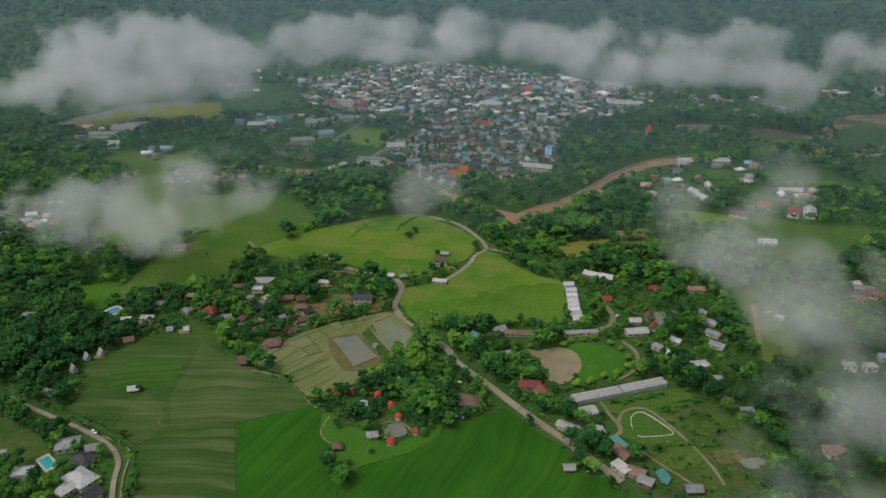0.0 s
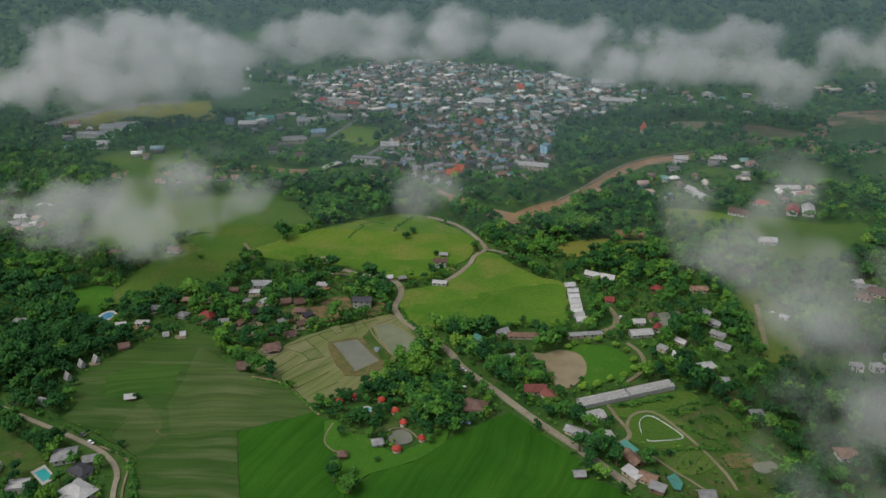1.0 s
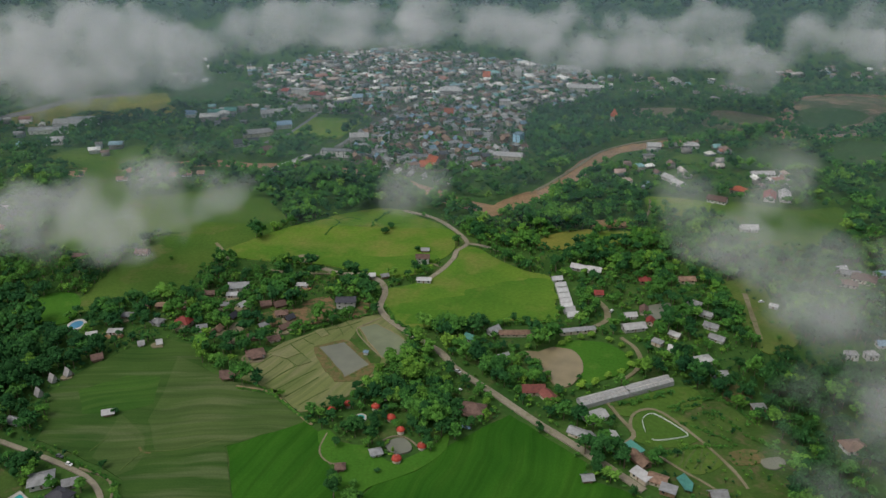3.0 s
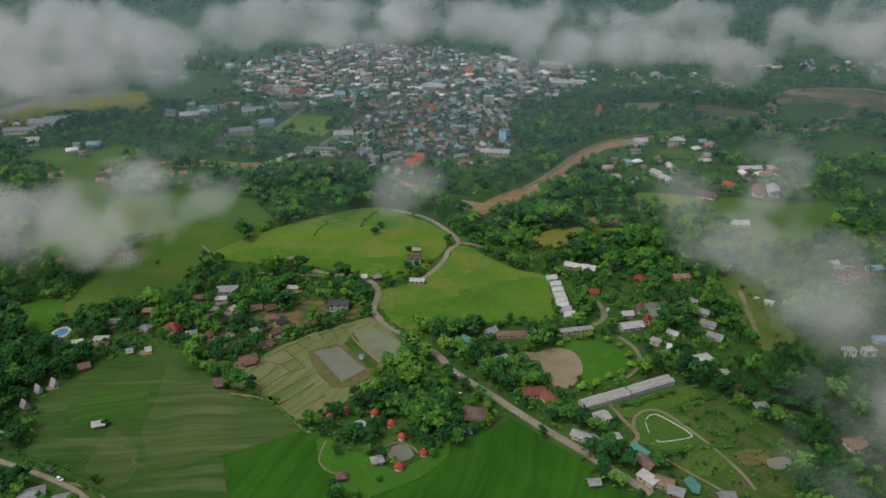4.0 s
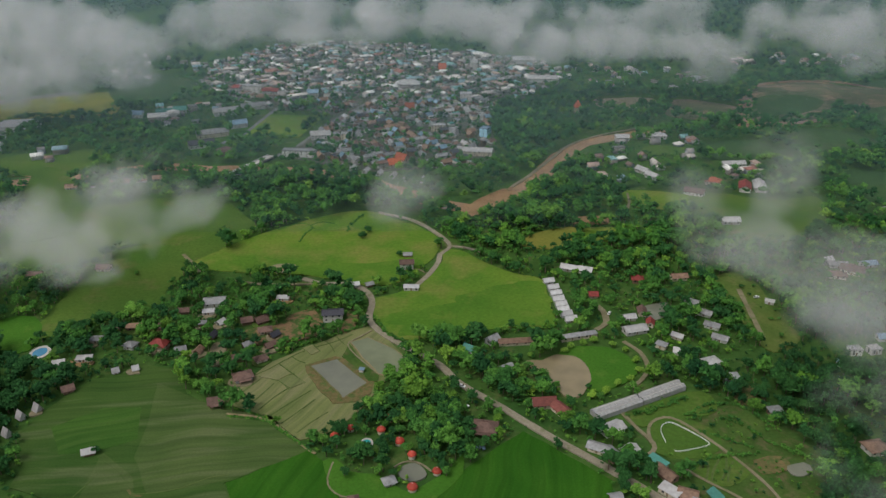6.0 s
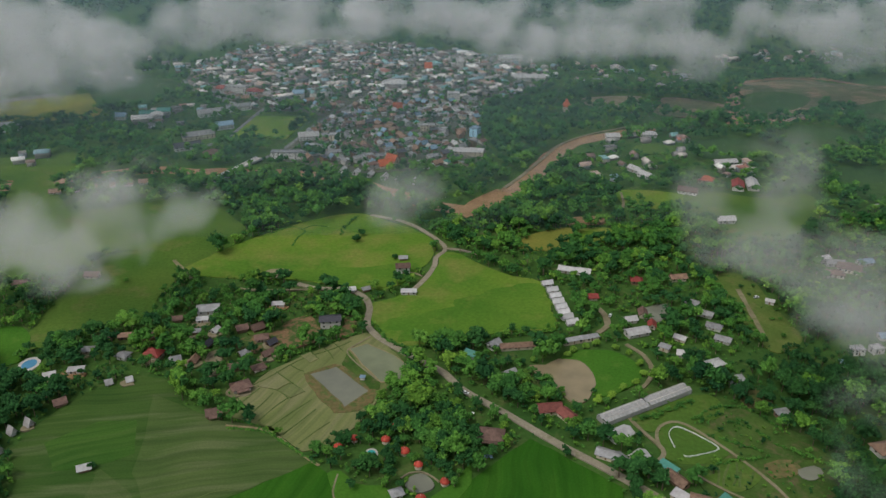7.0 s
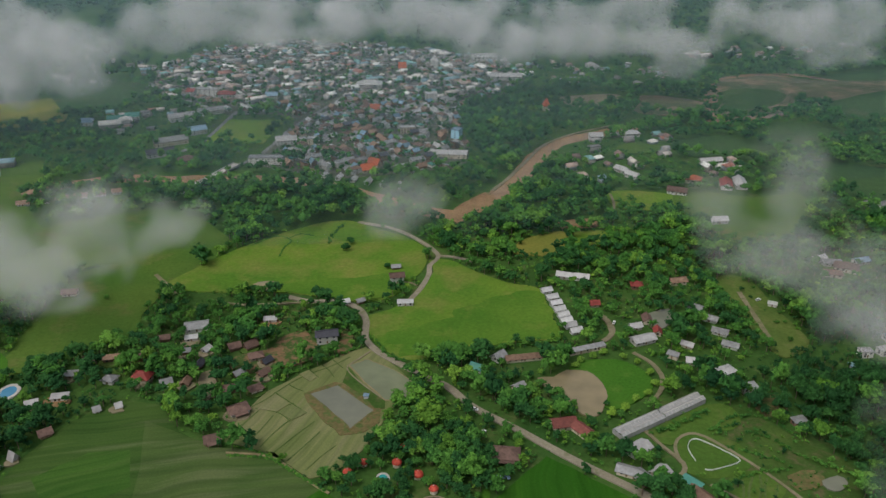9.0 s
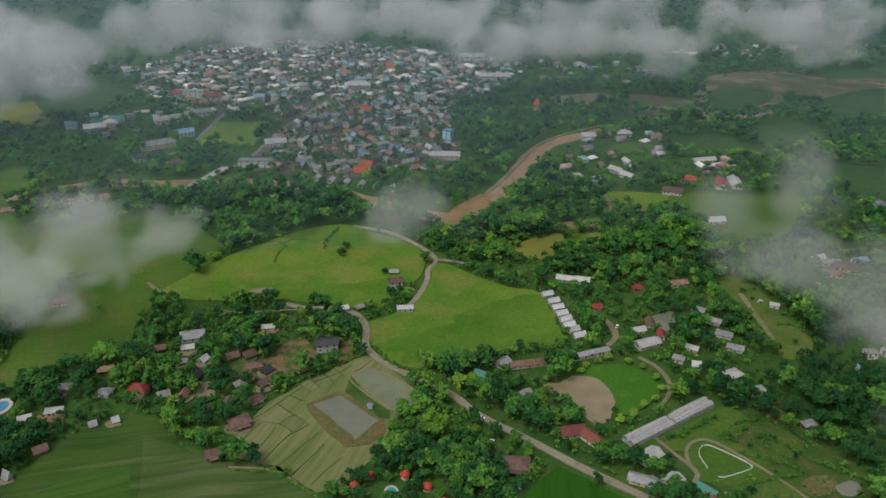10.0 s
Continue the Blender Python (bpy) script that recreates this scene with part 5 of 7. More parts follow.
for gx_, gy_, turn_ in (([122.3, 549.4] + [-38])[:3], [126.4, 533.0, -38], [125.6, 515.1, -35], [125.2, 498.2, -35]):
    put(gx_, gy_, turn_, 11, 6, 3.0, "gable", 1.6, R_GREY, WALL_WHITE, name="row_house", group="row of grey-roofed houses", extra="in a row")
put(109.1, 469.2, 20, 11, 8, 3.4, "hip", 1.8, R_PALE)
put(92.7, 482.5, -20, 7, 6, 3.2, "gable", 1.8, R_PALE)
put(114.7, 451.3, 8, 12, 6, 3.0, "lean", 1.0, R_GREY, WALL_WHITE)
put(83.4, 490.2, -40, 8, 5, 3.0, "lean", 0.8, R_GREY, WALL_CREAM)
put(97.7, 501.7, -40, 8, 5, 3.0, "gable", 1.4, R_PALE, WALL_CREAM)
put(127.8, 417.4, 10, 9, 5, 3.0, "lean", 0.8, R_GREY, WALL_WOOD)
put(178.8, 547.9, -30, 7, 4, 2.6, "lean", 0.6, R_PALE)
put(206.0, 479.7, 0, 9, 7, 4.4, "flat", 0.5, R_PALE, WALL_WHITE, 2)
put(219.2, 480.6, 10, 9, 7, 4.0, "flat", 0.5, R_PALE, WALL_WHITE, 2)
put(235.2, 496.6, 0, 12, 7, 3.4, "gable", 1.8, R_BLUE, WALL_WHITE)
put(191.5, 465.9, 0, 7, 6, 3.2, "hip", 2.6, R_BLUE, WALL_WHITE)
put(167.7, 383.2, 10, 13, 10, 3.8, "hip", 2.6, R_RUST, WALL_WHITE, extra="half hidden in mist")
put(258.6, 608.6, -10, 16, 8, 3.4, "gable", 1.8, R_GREY)
put(265.0, 598.4, -30, 20, 14, 4.2, "hip", 3.2, R_BROWN, WALL_CREAM, extra="a broad hall")
put(283.5, 609.0, 10, 14, 8, 3.4, "gable", 1.8, R_BLUE, WALL_WHITE)
put(253.3, 617.0, 20, 12, 7, 3.4, "gable", 1.8, R_PALE)
put(249.3, 589.8, -20, 14, 9, 3.4, "hip", 2.4, R_BROWN, WALL_CREAM)
# villas in the lower left corner
put(-257.3, 332.0, 25, 13, 11, 4.0, "hip", 3.0, R_GREY, WALL_WHITE, extra="by a swimming pool")
put(-233.5, 305.0, -25, 18, 12, 4.2, "hip", 3.0, R_PALE, WALL_WHITE, extra="a large villa")
put(-236.5, 297.3, 65, 12, 8, 3.6, "hip", 2.4, R_PALE, WALL_WHITE)
put(-221.5, 294.2, 65, 10, 8, 3.6, "gable", 2.4, R_DARK, WALL_WHITE)
put(-241.8, 321.4, -20, 12, 8, 3.4, "hip", 2.2, R_DARK, WALL_WHITE)
put(-267.0, 305.8, 15, 12, 9, 3.6, "flat", 0.4, R_PALE, WALL_WHITE, extra="flat-topped and modern")
put(-241.8, 331.6, 25, 8, 6, 3.2, "gable", 1.8, R_GREY, WALL_WHITE)
put(-289.8, 317.1, 15, 10, 8, 3.6, "flat", 0.4, R_PALE, WALL_WHITE)
# left edge
put(-504.5, 708.1, 10, 17, 12, 6.0, "hip", 3.0, R_PALE, WALL_WHITE, 2, extra="half veiled by cloud")
put(-498.3, 628.5, 20, 18, 9, 3.6, "gable", 2.0, R_GREY)
put(-510.0, 662.7, 20, 18, 9, 3.6, "gable", 2.0, R_GREY)
put(-511.1, 682.6, 20, 14, 9, 3.6, "gable", 2.0, R_PALE)
put(-377.7, 475.1, 10, 10, 8, 3.4, "hip", 2.0, R_GREY)
put(-324.1, 618.3, 0, 12, 8, 3.4, "gable", 2.0, R_BROWN, WALL_CREAM)
put(-372.9, 606.3, 0, 12, 8, 3.4, "gable", 2.0, R_BROWN, WALL_CREAM)
for k in range(6):
    bx, by = -427.1, 810.1
    put(bx + k * 16, by + k * 5, 12, 12, 7, 3.2, "gable", 2.2, R_RUST, WALL_WHITE, name="row_house", group="row of riverside cottages", extra="by the river")


# long twin-span greenhouse in two lengths, each span a shallow ridge of pale sheeting
def greenhouse(x0, y0, x1, y1, width):
    length, turn = math.hypot(x1 - x0, y1 - y0), math.degrees(math.atan2(y1 - y0, x1 - x0))
    ob = thing("greenhouse", "long low greenhouse under pale ribbed sheeting in two spans", "greenhouse", pose(x0, y0, 0, 0, 0, turn))
    half = width / 2
    for a, b, lift in ((0.0, length * 0.495, 0.0), (length * 0.505, length, 0.25)):
        for side in (-1, 1):
            mid = side * half / 2
            prof = [(mid - half / 2, 2.5 + lift), (mid, 3.5 + lift), (mid + half / 2, 2.5 + lift)]
            v = [(x, y, z + dz) for x in (a, b) for dz in (0.0, 0.12) for y, z in prof]
            f = [(3, 4, 10, 9), (4, 5, 11, 10), (1, 0, 6, 7), (2, 1, 7, 8), (0, 3, 9, 6), (5, 2, 8, 11), (0, 1, 4, 3), (1, 2, 5, 4), (6, 9, 10, 7), (7, 10, 11, 8)]
            span = part("roof_span", mesh_of("roof_span", v, f, TARP), ob)
            part("ridge_cap", mesh_of("ridge_cap", *box(a, b, mid - 0.14, mid + 0.14, 3.58 + lift, 3.7 + lift), STONE), span)
            for k in range(1, 12):
                x = a + (b - a) * k / 12
                rv = [(x + dx, y, z + 0.13 + dz) for dx in (-0.07, 0.07) for dz in (0.0, 0.05) for y, z in prof]
                part("rib", mesh_of("rib", rv, [(3, 4, 10, 9), (4, 5, 11, 10), (0, 3, 9, 6), (5, 2, 8, 11), (0, 1, 4, 3), (1, 2, 5, 4), (6, 9, 10, 7), (7, 10, 11, 8)], STONE), span)
            part("side_panel", mesh_of("side_panel", *box(a, b, side * half - 0.05, side * half + 0.05, -0.3, 2.5 + lift), TARP), ob)
        for x in (a + 0.05, b - 0.05):
            part("end_panel", mesh_of("end_panel", *box(x - 0.04, x + 0.04, -half, half, -0.3, 2.5 + lift), TARP), ob)
    part("gutter", mesh_of("gutter", *box(0, length, -0.16, 0.16, 2.42, 2.54), STEEL), ob)
    for q in np.linspace(0, 1, 6):
        SITES.append((x0 + (x1 - x0) * q, y0 + (y1 - y0) * q, 7.5))
    return ob


gh_a, gh_b = [24.3, 416.6], [82.4, 445.0]
greenhouse(*gh_a, *gh_b, 8.2)


# round red pavilions of the resort
def pavilion(x, y, radius, wall_h, k):
    ob = thing("pavilion", "round resort pavilion with a domed red tiled roof", "pavilion", pose(x, y, 0, 0, 0, k * 37), "red resort pavilions")
    n = 12
    ring = lambda r, z: [(r * math.cos(2 * math.pi * i / n), r * math.sin(2 * math.pi * i / n), z) for i in range(n)]
    v = ring(radius, -0.3) + ring(radius, wall_h)
    part("wall", mesh_of("wall", v, [(i, (i + 1) % n, n + (i + 1) % n, n + i) for i in range(n)], WALL_CREAM), ob)
    levels = [(radius + 0.6, wall_h - 0.1), (radius * 1.12, wall_h + radius * 0.36), (radius * 0.72, wall_h + radius * 0.7), (0.15, wall_h + radius * 0.88)]
    v = sum((ring(r, z) for r, z in levels), [])
    f = [(l * n + i, l * n + (i + 1) % n, (l + 1) * n + (i + 1) % n, (l + 1) * n + i) for l in range(3) for i in range(n)] + [tuple(range(3 * n, 4 * n))]
    part("roof", mesh_of("roof", v, f, R_PAVILION), ob)
    part("finial", mesh_of("finial", *box(-0.15, 0.15, -0.15, 0.15, wall_h + radius * 0.86, wall_h + radius * 0.88 + 0.5), STONE), ob)
    part("door", mesh_of("door", *box(-0.5, 0.5, -radius - 0.08, -radius + 0.15, 0, 2.0), WALL_WOOD), ob)
    SITES.append((x, y, radius * 1.25))


for k, (gx_, gy_) in enumerate(([-112.8, 408.2], [-91.5, 417.1], [-85.7, 396.0], [-78.8, 384.3], [-65.8, 371.4], [-78.3, 359.2], [-121.1, 401.8], [-95.8, 405.7])):
    pavilion(gx_, gy_, 1.9 + 0.2 * (k % 3), 1.7 + 0.5 * (k % 2), k)


# swimming pools: coping and water
def pool(poly, name, label, water=POOL):
    LEVEL[0] += 0.01
    P = np.array(poly)
    c = P.mean(0)
    ob = thing(name, label, "swimming pool")
    for scale, z, mat, nm in ((1.0, 0.3, STONE, "deck"), (0.68, 0.34, water, "water")):
        ring = (P - c) * scale + c
        v = [(x, y, z) for x, y in ring] + [(x, y, -0.5) for x, y in ring]
        n = len(ring)
        area = sum(ring[i][0] * ring[(i + 1) % n][1] - ring[(i + 1) % n][0] * ring[i][1] for i in range(n))
        order = list(range(n)) if area > 0 else list(range(n))[::-1]
        part(nm, mesh_of(nm, v, [tuple(order)] + [(i, (i + 1) % n, n + (i + 1) % n, n + i) for i in range(n)], mat), ob)
    SITES.append((*c, np.max(np.hypot(*(P - c).T)) + 3))


pool([(-269.2, 319.0), (-265.2, 325.7), (-252.6, 316.5), (-256.5, 309.7)], "swimming_pool", "turquoise swimming pool with a pale stone deck")
pool([(-320.5 + 6.5 * math.cos(a), 494.5 + 8.5 * math.sin(a)) for a in np.linspace(0, 5.8, 14)], "swimming_pool", "blue garden pool with pale surround", POOL_BLUE)
pool([(-103.4 + 3.6 * math.cos(a), 396.5 + 4.4 * math.sin(a)) for a in np.linspace(0, 5.8, 14)], "swimming_pool", "small turquoise resort pool")


# white rail round the paddock
def rail_ring(line, height):
    c = curve_through(line, 4.0)
    ob = thing("paddock_rail", "low white painted rail round a paddock", "fence")
    for a, b in zip(c, c[1:]):
        d = b - a
        L, turn = float(np.hypot(*d)), math.degrees(math.atan2(d[1], d[0]))
        r = part("rail", mesh_of("rail", *merge(box(0, L, -0.05, 0.05, 0.4, 0.55), box(0, L, -0.07, 0.07, height - 0.22, height)), WHITEWASH), ob)
        r.matrix_world = pose(a[0], a[1], 0, 0, 0, turn)
        p = part("post", mesh_of("post", *box(-0.09, 0.09, -0.09, 0.09, -0.3, height + 0.1), WHITEWASH), ob)
        p.matrix_world = pose(a[0], a[1], 0, 0, 0, turn)


rail_ring([(58.1, 392.6), (58.0, 401.6), (60.6, 407.4), (64.8, 409.7), (69.0, 407.1), (75.8, 399.2), (81.0, 391.8), (78.7, 388.4), (63.6, 384.6), (60.5, 385.7)], 1.1)


# bridge over the river
def bridge(x0, y0, x1, y1):
    L, turn = math.hypot(x1 - x0, y1 - y0), math.degrees(math.atan2(y1 - y0, x1 - x0))
    ob = thing("road_bridge", "long pale concrete road bridge over the river", "bridge", pose(x0, y0, 0, 0, 0, turn))
    part("deck", mesh_of("deck", *box(-15, L + 15, -4.5, 4.5, 2.6, 3.4), STONE), ob)
    for s in (-1, 1):
        part("parapet", mesh_of("parapet", *box(-15, L + 15, s * 4.5 - 0.2, s * 4.5 + 0.2, 3.4, 4.4), WALL_WHITE), ob)
    for k in range(5):
        part("pier", mesh_of("pier", *box(-0.7, 0.7, -3.5, 3.5, -1.5, 2.6), STONE), ob).location = (L * (k + 0.5) / 5, 0, 0)


br_a, br_b = [-276.2, 833.4], [-248.2, 891.7]
bridge(*br_a, *br_b)


# trodden yards round the village houses
for k, (x, y, r) in enumerate(SITES[:34]):
    if k % 2 == 0:
        n = 9
        ring = [(x + (r + rng.uniform(0.5, 3.5)) * math.cos(2 * math.pi * i / n), y - 1.5 + (r + rng.uniform(0.5, 3.0)) * math.sin(2 * math.pi * i / n)) for i in range(n)]
        sheet("yard", ring, 0.0, rng.choice([SOIL, DIRT, ROUGH, DIRT]), "trodden bare yard round a village house", "yard")


# parked vehicles
def car(x, y, turn, paint, label):
    ob = thing("car", label, "car", pose(x, y, 0.4, 0, 0, turn))
    body = [(-2.1, 0.35), (2.1, 0.35), (2.1, 0.85), (1.1, 0.95), (-2.1, 0.95)]
    roof = [(-1.9, 0.95), (1.0, 0.95), (0.5, 1.5), (-1.6, 1.5)]
    for nm, prof, half, mat in (("body", body, 0.85, paint), ("cabin", roof, 0.74, GLASS)):
        v = [(px, sy * half, pz) for sy in (-1, 1) for px, pz in prof]
        n = len(prof)
        f = [tuple(range(n))[::-1], tuple(range(n, 2 * n))] + [(i, (i + 1) % n, n + (i + 1) % n, n + i) for i in range(n)]
        part(nm, mesh_of(nm, v, f, mat), ob)
    part("roof_panel", mesh_of("roof_panel", *box(-1.55, 0.45, -0.7, 0.7, 1.5, 1.56), paint), ob)
    n = 10
    ring = [(0.33 * math.cos(2 * math.pi * i / n), 0.33 * math.sin(2 * math.pi * i / n)) for i in range(n)]
    wheel = mesh_of("wheel", [(a, w, b) for w in (-0.1, 0.1) for a, b in ring], [tuple(range(n)), tuple(range(n, 2 * n))[::-1]] + [(i, (i + 1) % n, n + (i + 1) % n, n + i) for i in range(n)], STEEL)
    for sx in (-1.3, 1.3):
        for sy in (-0.8, 0.8):
            part("wheel", wheel, ob).location = (sx, sy, 0.33)


car(59.2, 535.6, 60, WHITEWASH, "white parked pickup on the sandy yard")
car(-49.3, 448.1, -30, WHITEWASH, "white car parked beside the dusty lane")
car(-47.9, 426.9, 40, WHITEWASH, "white van parked under roadside trees")
car(-258.6, 352.5, -20, STEEL, "dark car parked on the villa lane")
car(-250.4, 346.4, -25, WHITEWASH, "white car parked on the villa lane")
car(172.7, 556.6, 20, WHITEWASH, "white car parked on rough grass")


# blue play frame beside the brown house
def play_frame(x, y):
    ob = thing("play_frame", "cluttered blue garden play frame", "play frame", pose(x, y, 0, 0, 0, 20))
    for k in range(5):
        part("platform", mesh_of("platform", *box(-1.2, 1.2, -0.8, 0.8, 0.9, 1.1), R_BLUE), ob).matrix_world = pose(x + 2.0 * (k - 2), y + 1.2 * (k % 2), 0.5 * (k % 3), 0, 0, 25 * k)
        part("post", mesh_of("post", *box(-0.1, 0.1, -0.1, 0.1, -0.3, 1.0 + 0.5 * (k % 3)), STEEL), ob).matrix_world = pose(x + 2.0 * (k - 2), y + 1.2 * (k % 2), 0, 0, 0, 25 * k)


play_frame(-44.7, 389.1)

# ---- landmarks of the town ----
put(-332.2, 1236.8, -12, 52, 14, 13, "flat", 0.5, R_PALE, WALL_WHITE, 4, name="hotel", extra="four storeys")
put(-345.2, 1217.2, -12, 12, 16, 16, "gable", 3, R_RED, WALL_WHITE, 5, name="hotel", extra="tower block")
put(-296.3, 1218.2, -12, 30, 12, 9, "gable", 3, R_RED, WALL_WHITE, 3, name="hotel", extra="side wing")
put(-93.0, 1265.8, -5, 46, 26, 8, "hip", 6, R_PALE, WALL_WHITE, 2, name="market_hall", extra="wide hall")
put(-8.3, 1169.4, 0, 20, 16, 15, "flat", 0.5, R_PALE, WALL_WHITE, 4, name="apartment_block", extra="plain white block")
put(111.6, 1460.9, 0, 50, 36, 9, "gable", 4, R_PALE, WALL_WHITE, 2, name="warehouse", extra="broad warehouse")
put(121.8, 1299.5, -8, 60, 22, 8, "gable", 4, R_PALE, WALL_WHITE, 2, name="warehouse", extra="long warehouse")
put(6.0, 989.8, 60, 14, 12, 13, "flat", 0.5, R_BLUE, WALL_BLUE, 4, name="apartment_block", extra="sky-blue block")
put(-8.6, 913.3, -10, 40, 14, 7, "gable", 3, R_PALE, WALL_CREAM, 2, name="school_block", extra="by the river trees")
put(-211.2, 913.9, -5, 46, 14, 9, "flat", 0.5, R_GREY, WALL_WHITE, 3, name="school_block", extra="three storeys")
put(-195.9, 985.9, 10, 28, 14, 7, "gable", 4, R_PALE, WALL_WHITE, 2, name="school_block")
put(-163.6, 981.4, 0, 16, 12, 9, "flat", 0.5, R_PALE, WALL_CREAM, 3, name="apartment_block")
put(-51.2, 1017.7, 0, 22, 12, 9, "flat", 0.5, R_PALE, WALL_CREAM, 3, name="apartment_block")
put(142.0, 1106.0, 0, 10, 10, 8, "hip", 11, R_ORANGE, WALL_CREAM, 1, name="temple_gate", extra="steep temple spire", windows=False)
put(-36.6, 1386.8, 0, 14, 12, 7, "gable", 8, R_ORANGE, WALL_WHITE, 1, name="temple", extra="steep temple roof")
put(18.1, 1397.7, 0, 14, 12, 16, "hip", 9, R_PALE, WALL_WHITE, 2, name="temple", extra="white pagoda tower", windows=False)
put(-88.4, 1117.4, 0, 14, 10, 7, "gable", 6, R_ORANGE, WALL_WHITE, 1, name="temple", extra="orange temple roof")
put(-232.3, 1204.5, 0, 18, 14, 9, "gable", 4, R_BLUE, WALL_WHITE, 2, name="apartment_block", extra="blue roof")
put(-592.4, 1034.8, 12, 60, 28, 8, "gable", 4, R_PALE, WALL_WHITE, 1, name="factory", extra="wide factory shed")
put(-583.0, 1046.4, 12, 50, 26, 8, "gable", 4, R_PALE, WALL_WHITE, 1, name="factory", extra="second factory shed")
put(-607.4, 998.8, 12, 60, 16, 6, "gable", 3, R_GREY, WALL_WHITE, 1, name="factory")
put(-573.4, 948.8, 12, 24, 20, 7, "gable", 3, R_PALE, WALL_WHITE, 1, name="factory")
put(-338.2, 1105.9, 25, 40, 14, 7, "gable", 4, R_PALE, WALL_WHITE, 2, name="school_block")
put(-305.9, 1132.6, 25, 40, 10, 7, "gable", 4, R_GREY, WALL_WHITE, 2, name="school_block")
put(-307.4, 1040.4, 25, 26, 12, 7, "gable", 4, R_BLUE, WALL_WHITE, 2, name="school_block")
put(-329.5, 996.3, 25, 46, 12, 7, "gable", 4, R_GREY, WALL_CREAM, 2, name="school_block")
put(-332.2, 953.4, 25, 36, 12, 6, "gable", 4, R_DARK, WALL_WHITE, 2, name="school_block")
put(-297.4, 923.5, 20, 22, 14, 6, "hip", 4, R_BROWN, WALL_WOOD, 1)
put(-452.6, 1094.2, 0, 16, 12, 6, "gable", 4, R_BLUE, WALL_WHITE, 1)
put(-420.5, 1104.3, 10, 24, 12, 6, "gable", 4, R_TEAL, WALL_WHITE, 1)
put(-403.1, 1117.5, 10, 20, 12, 6, "gable", 4, R_TEAL, WALL_WHITE, 1)
put(-102.8, 874.7, 20, 16, 10, 5, "gable", 5, R_ORANGE, WALL_CREAM, 1, name="temple", extra="near the river")
put(-94.5, 892.0, -40, 16, 10, 5, "gable", 5, R_ORANGE, WALL_CREAM, 1, name="temple", extra="beside another")
for k in range(6):
    bx, by = -147.6, 862.8
    put(bx + k * 15, by - k * 8, 70, 12, 6, 3.2, "gable", 2, R_PALE, WALL_WHITE, name="row_house", group="row of white riverside sheds", extra="in a row")
put(253.6, 790.6, 70, 26, 13, 5, "gable", 3, R_RED, WALL_WHITE, 1, extra="beyond the fields")
put(269.1, 791.9, 75, 30, 13, 5, "gable", 3, R_PALE, WALL_WHITE, 1, extra="beyond the fields")
put(227.1, 807.5, -20, 18, 12, 4.5, "hip", 3.5, R_ORANGE, WALL_CREAM, 1)
put(197.7, 776.8, -30, 22, 12, 4.5, "gable", 3, R_BROWN, WALL_WHITE, 1)
put(205.9, 701.0, 0, 18, 10, 4.5, "gable", 2.5, R_PALE, WALL_WHITE, 1, extra="in drifting mist")
put(215.3, 975.5, 0, 26, 14, 5, "hip", 3, R_PALE, WALL_WHITE, 1)
put(171.2, 969.3, 0, 18, 12, 5, "gable", 3, R_PALE, WALL_WHITE, 1)
put(269.0, 864.2, 5, 30, 10, 4.5, "gable", 2.5, R_PALE, WALL_WHITE, 1)
put(164.0, 845.6, -60, 18, 9, 4.5, "gable", 2.5, R_PALE, WALL_WHITE, 1)
put(169.7, 827.0, -60, 18, 9, 4.5, "gable", 2.5, R_PALE, WALL_WHITE, 1)

# ---- the mass of the town and outlying hamlets ----

def town_sites(poly, step, turn, keep, wobble=0.22):
    P = np.array(poly)
    lo, hi = P.min(0), P.max(0)
    c = (lo + hi) / 2
    r = float(np.hypot(*(hi - lo))) / 2
    g = np.arange(-r, r, step)
    A = np.array([(a, b) for a in g for b in g])
    A = A[(np.floor(A[:, 0] / step) % 6 != 0) & (np.floor(A[:, 1] / step) % 4 != 0) | (nrng.random(len(A)) < 0.3)]
    A = A + nrng.normal(size=A.shape) * step * wobble
    t = radians(turn)
    A = A @ np.array([[math.cos(t), math.sin(t)], [-math.sin(t), math.cos(t)]]) + c
    patch = np.array([noise.noise((x * 0.012, y * 0.012, 21.0)) + 0.6 * noise.noise((x * 0.035, y * 0.035, 4.0)) for x, y in A])
    ok = inside(A, poly) & (nrng.random(len(A)) < keep + 0.85 * patch)
    for hole in [PITCH, POND, FLOODPLAIN, STADIUM]:
        ok &= ~inside(A, hole)
    for line, reach in ROAD_LINES:
        ok &= ~near_line(A, line, reach * 0.7)
    for x, y, s in SITES:
        ok &= np.hypot(A[:, 0] - x, A[:, 1] - y) > s + 5
    return A[ok]


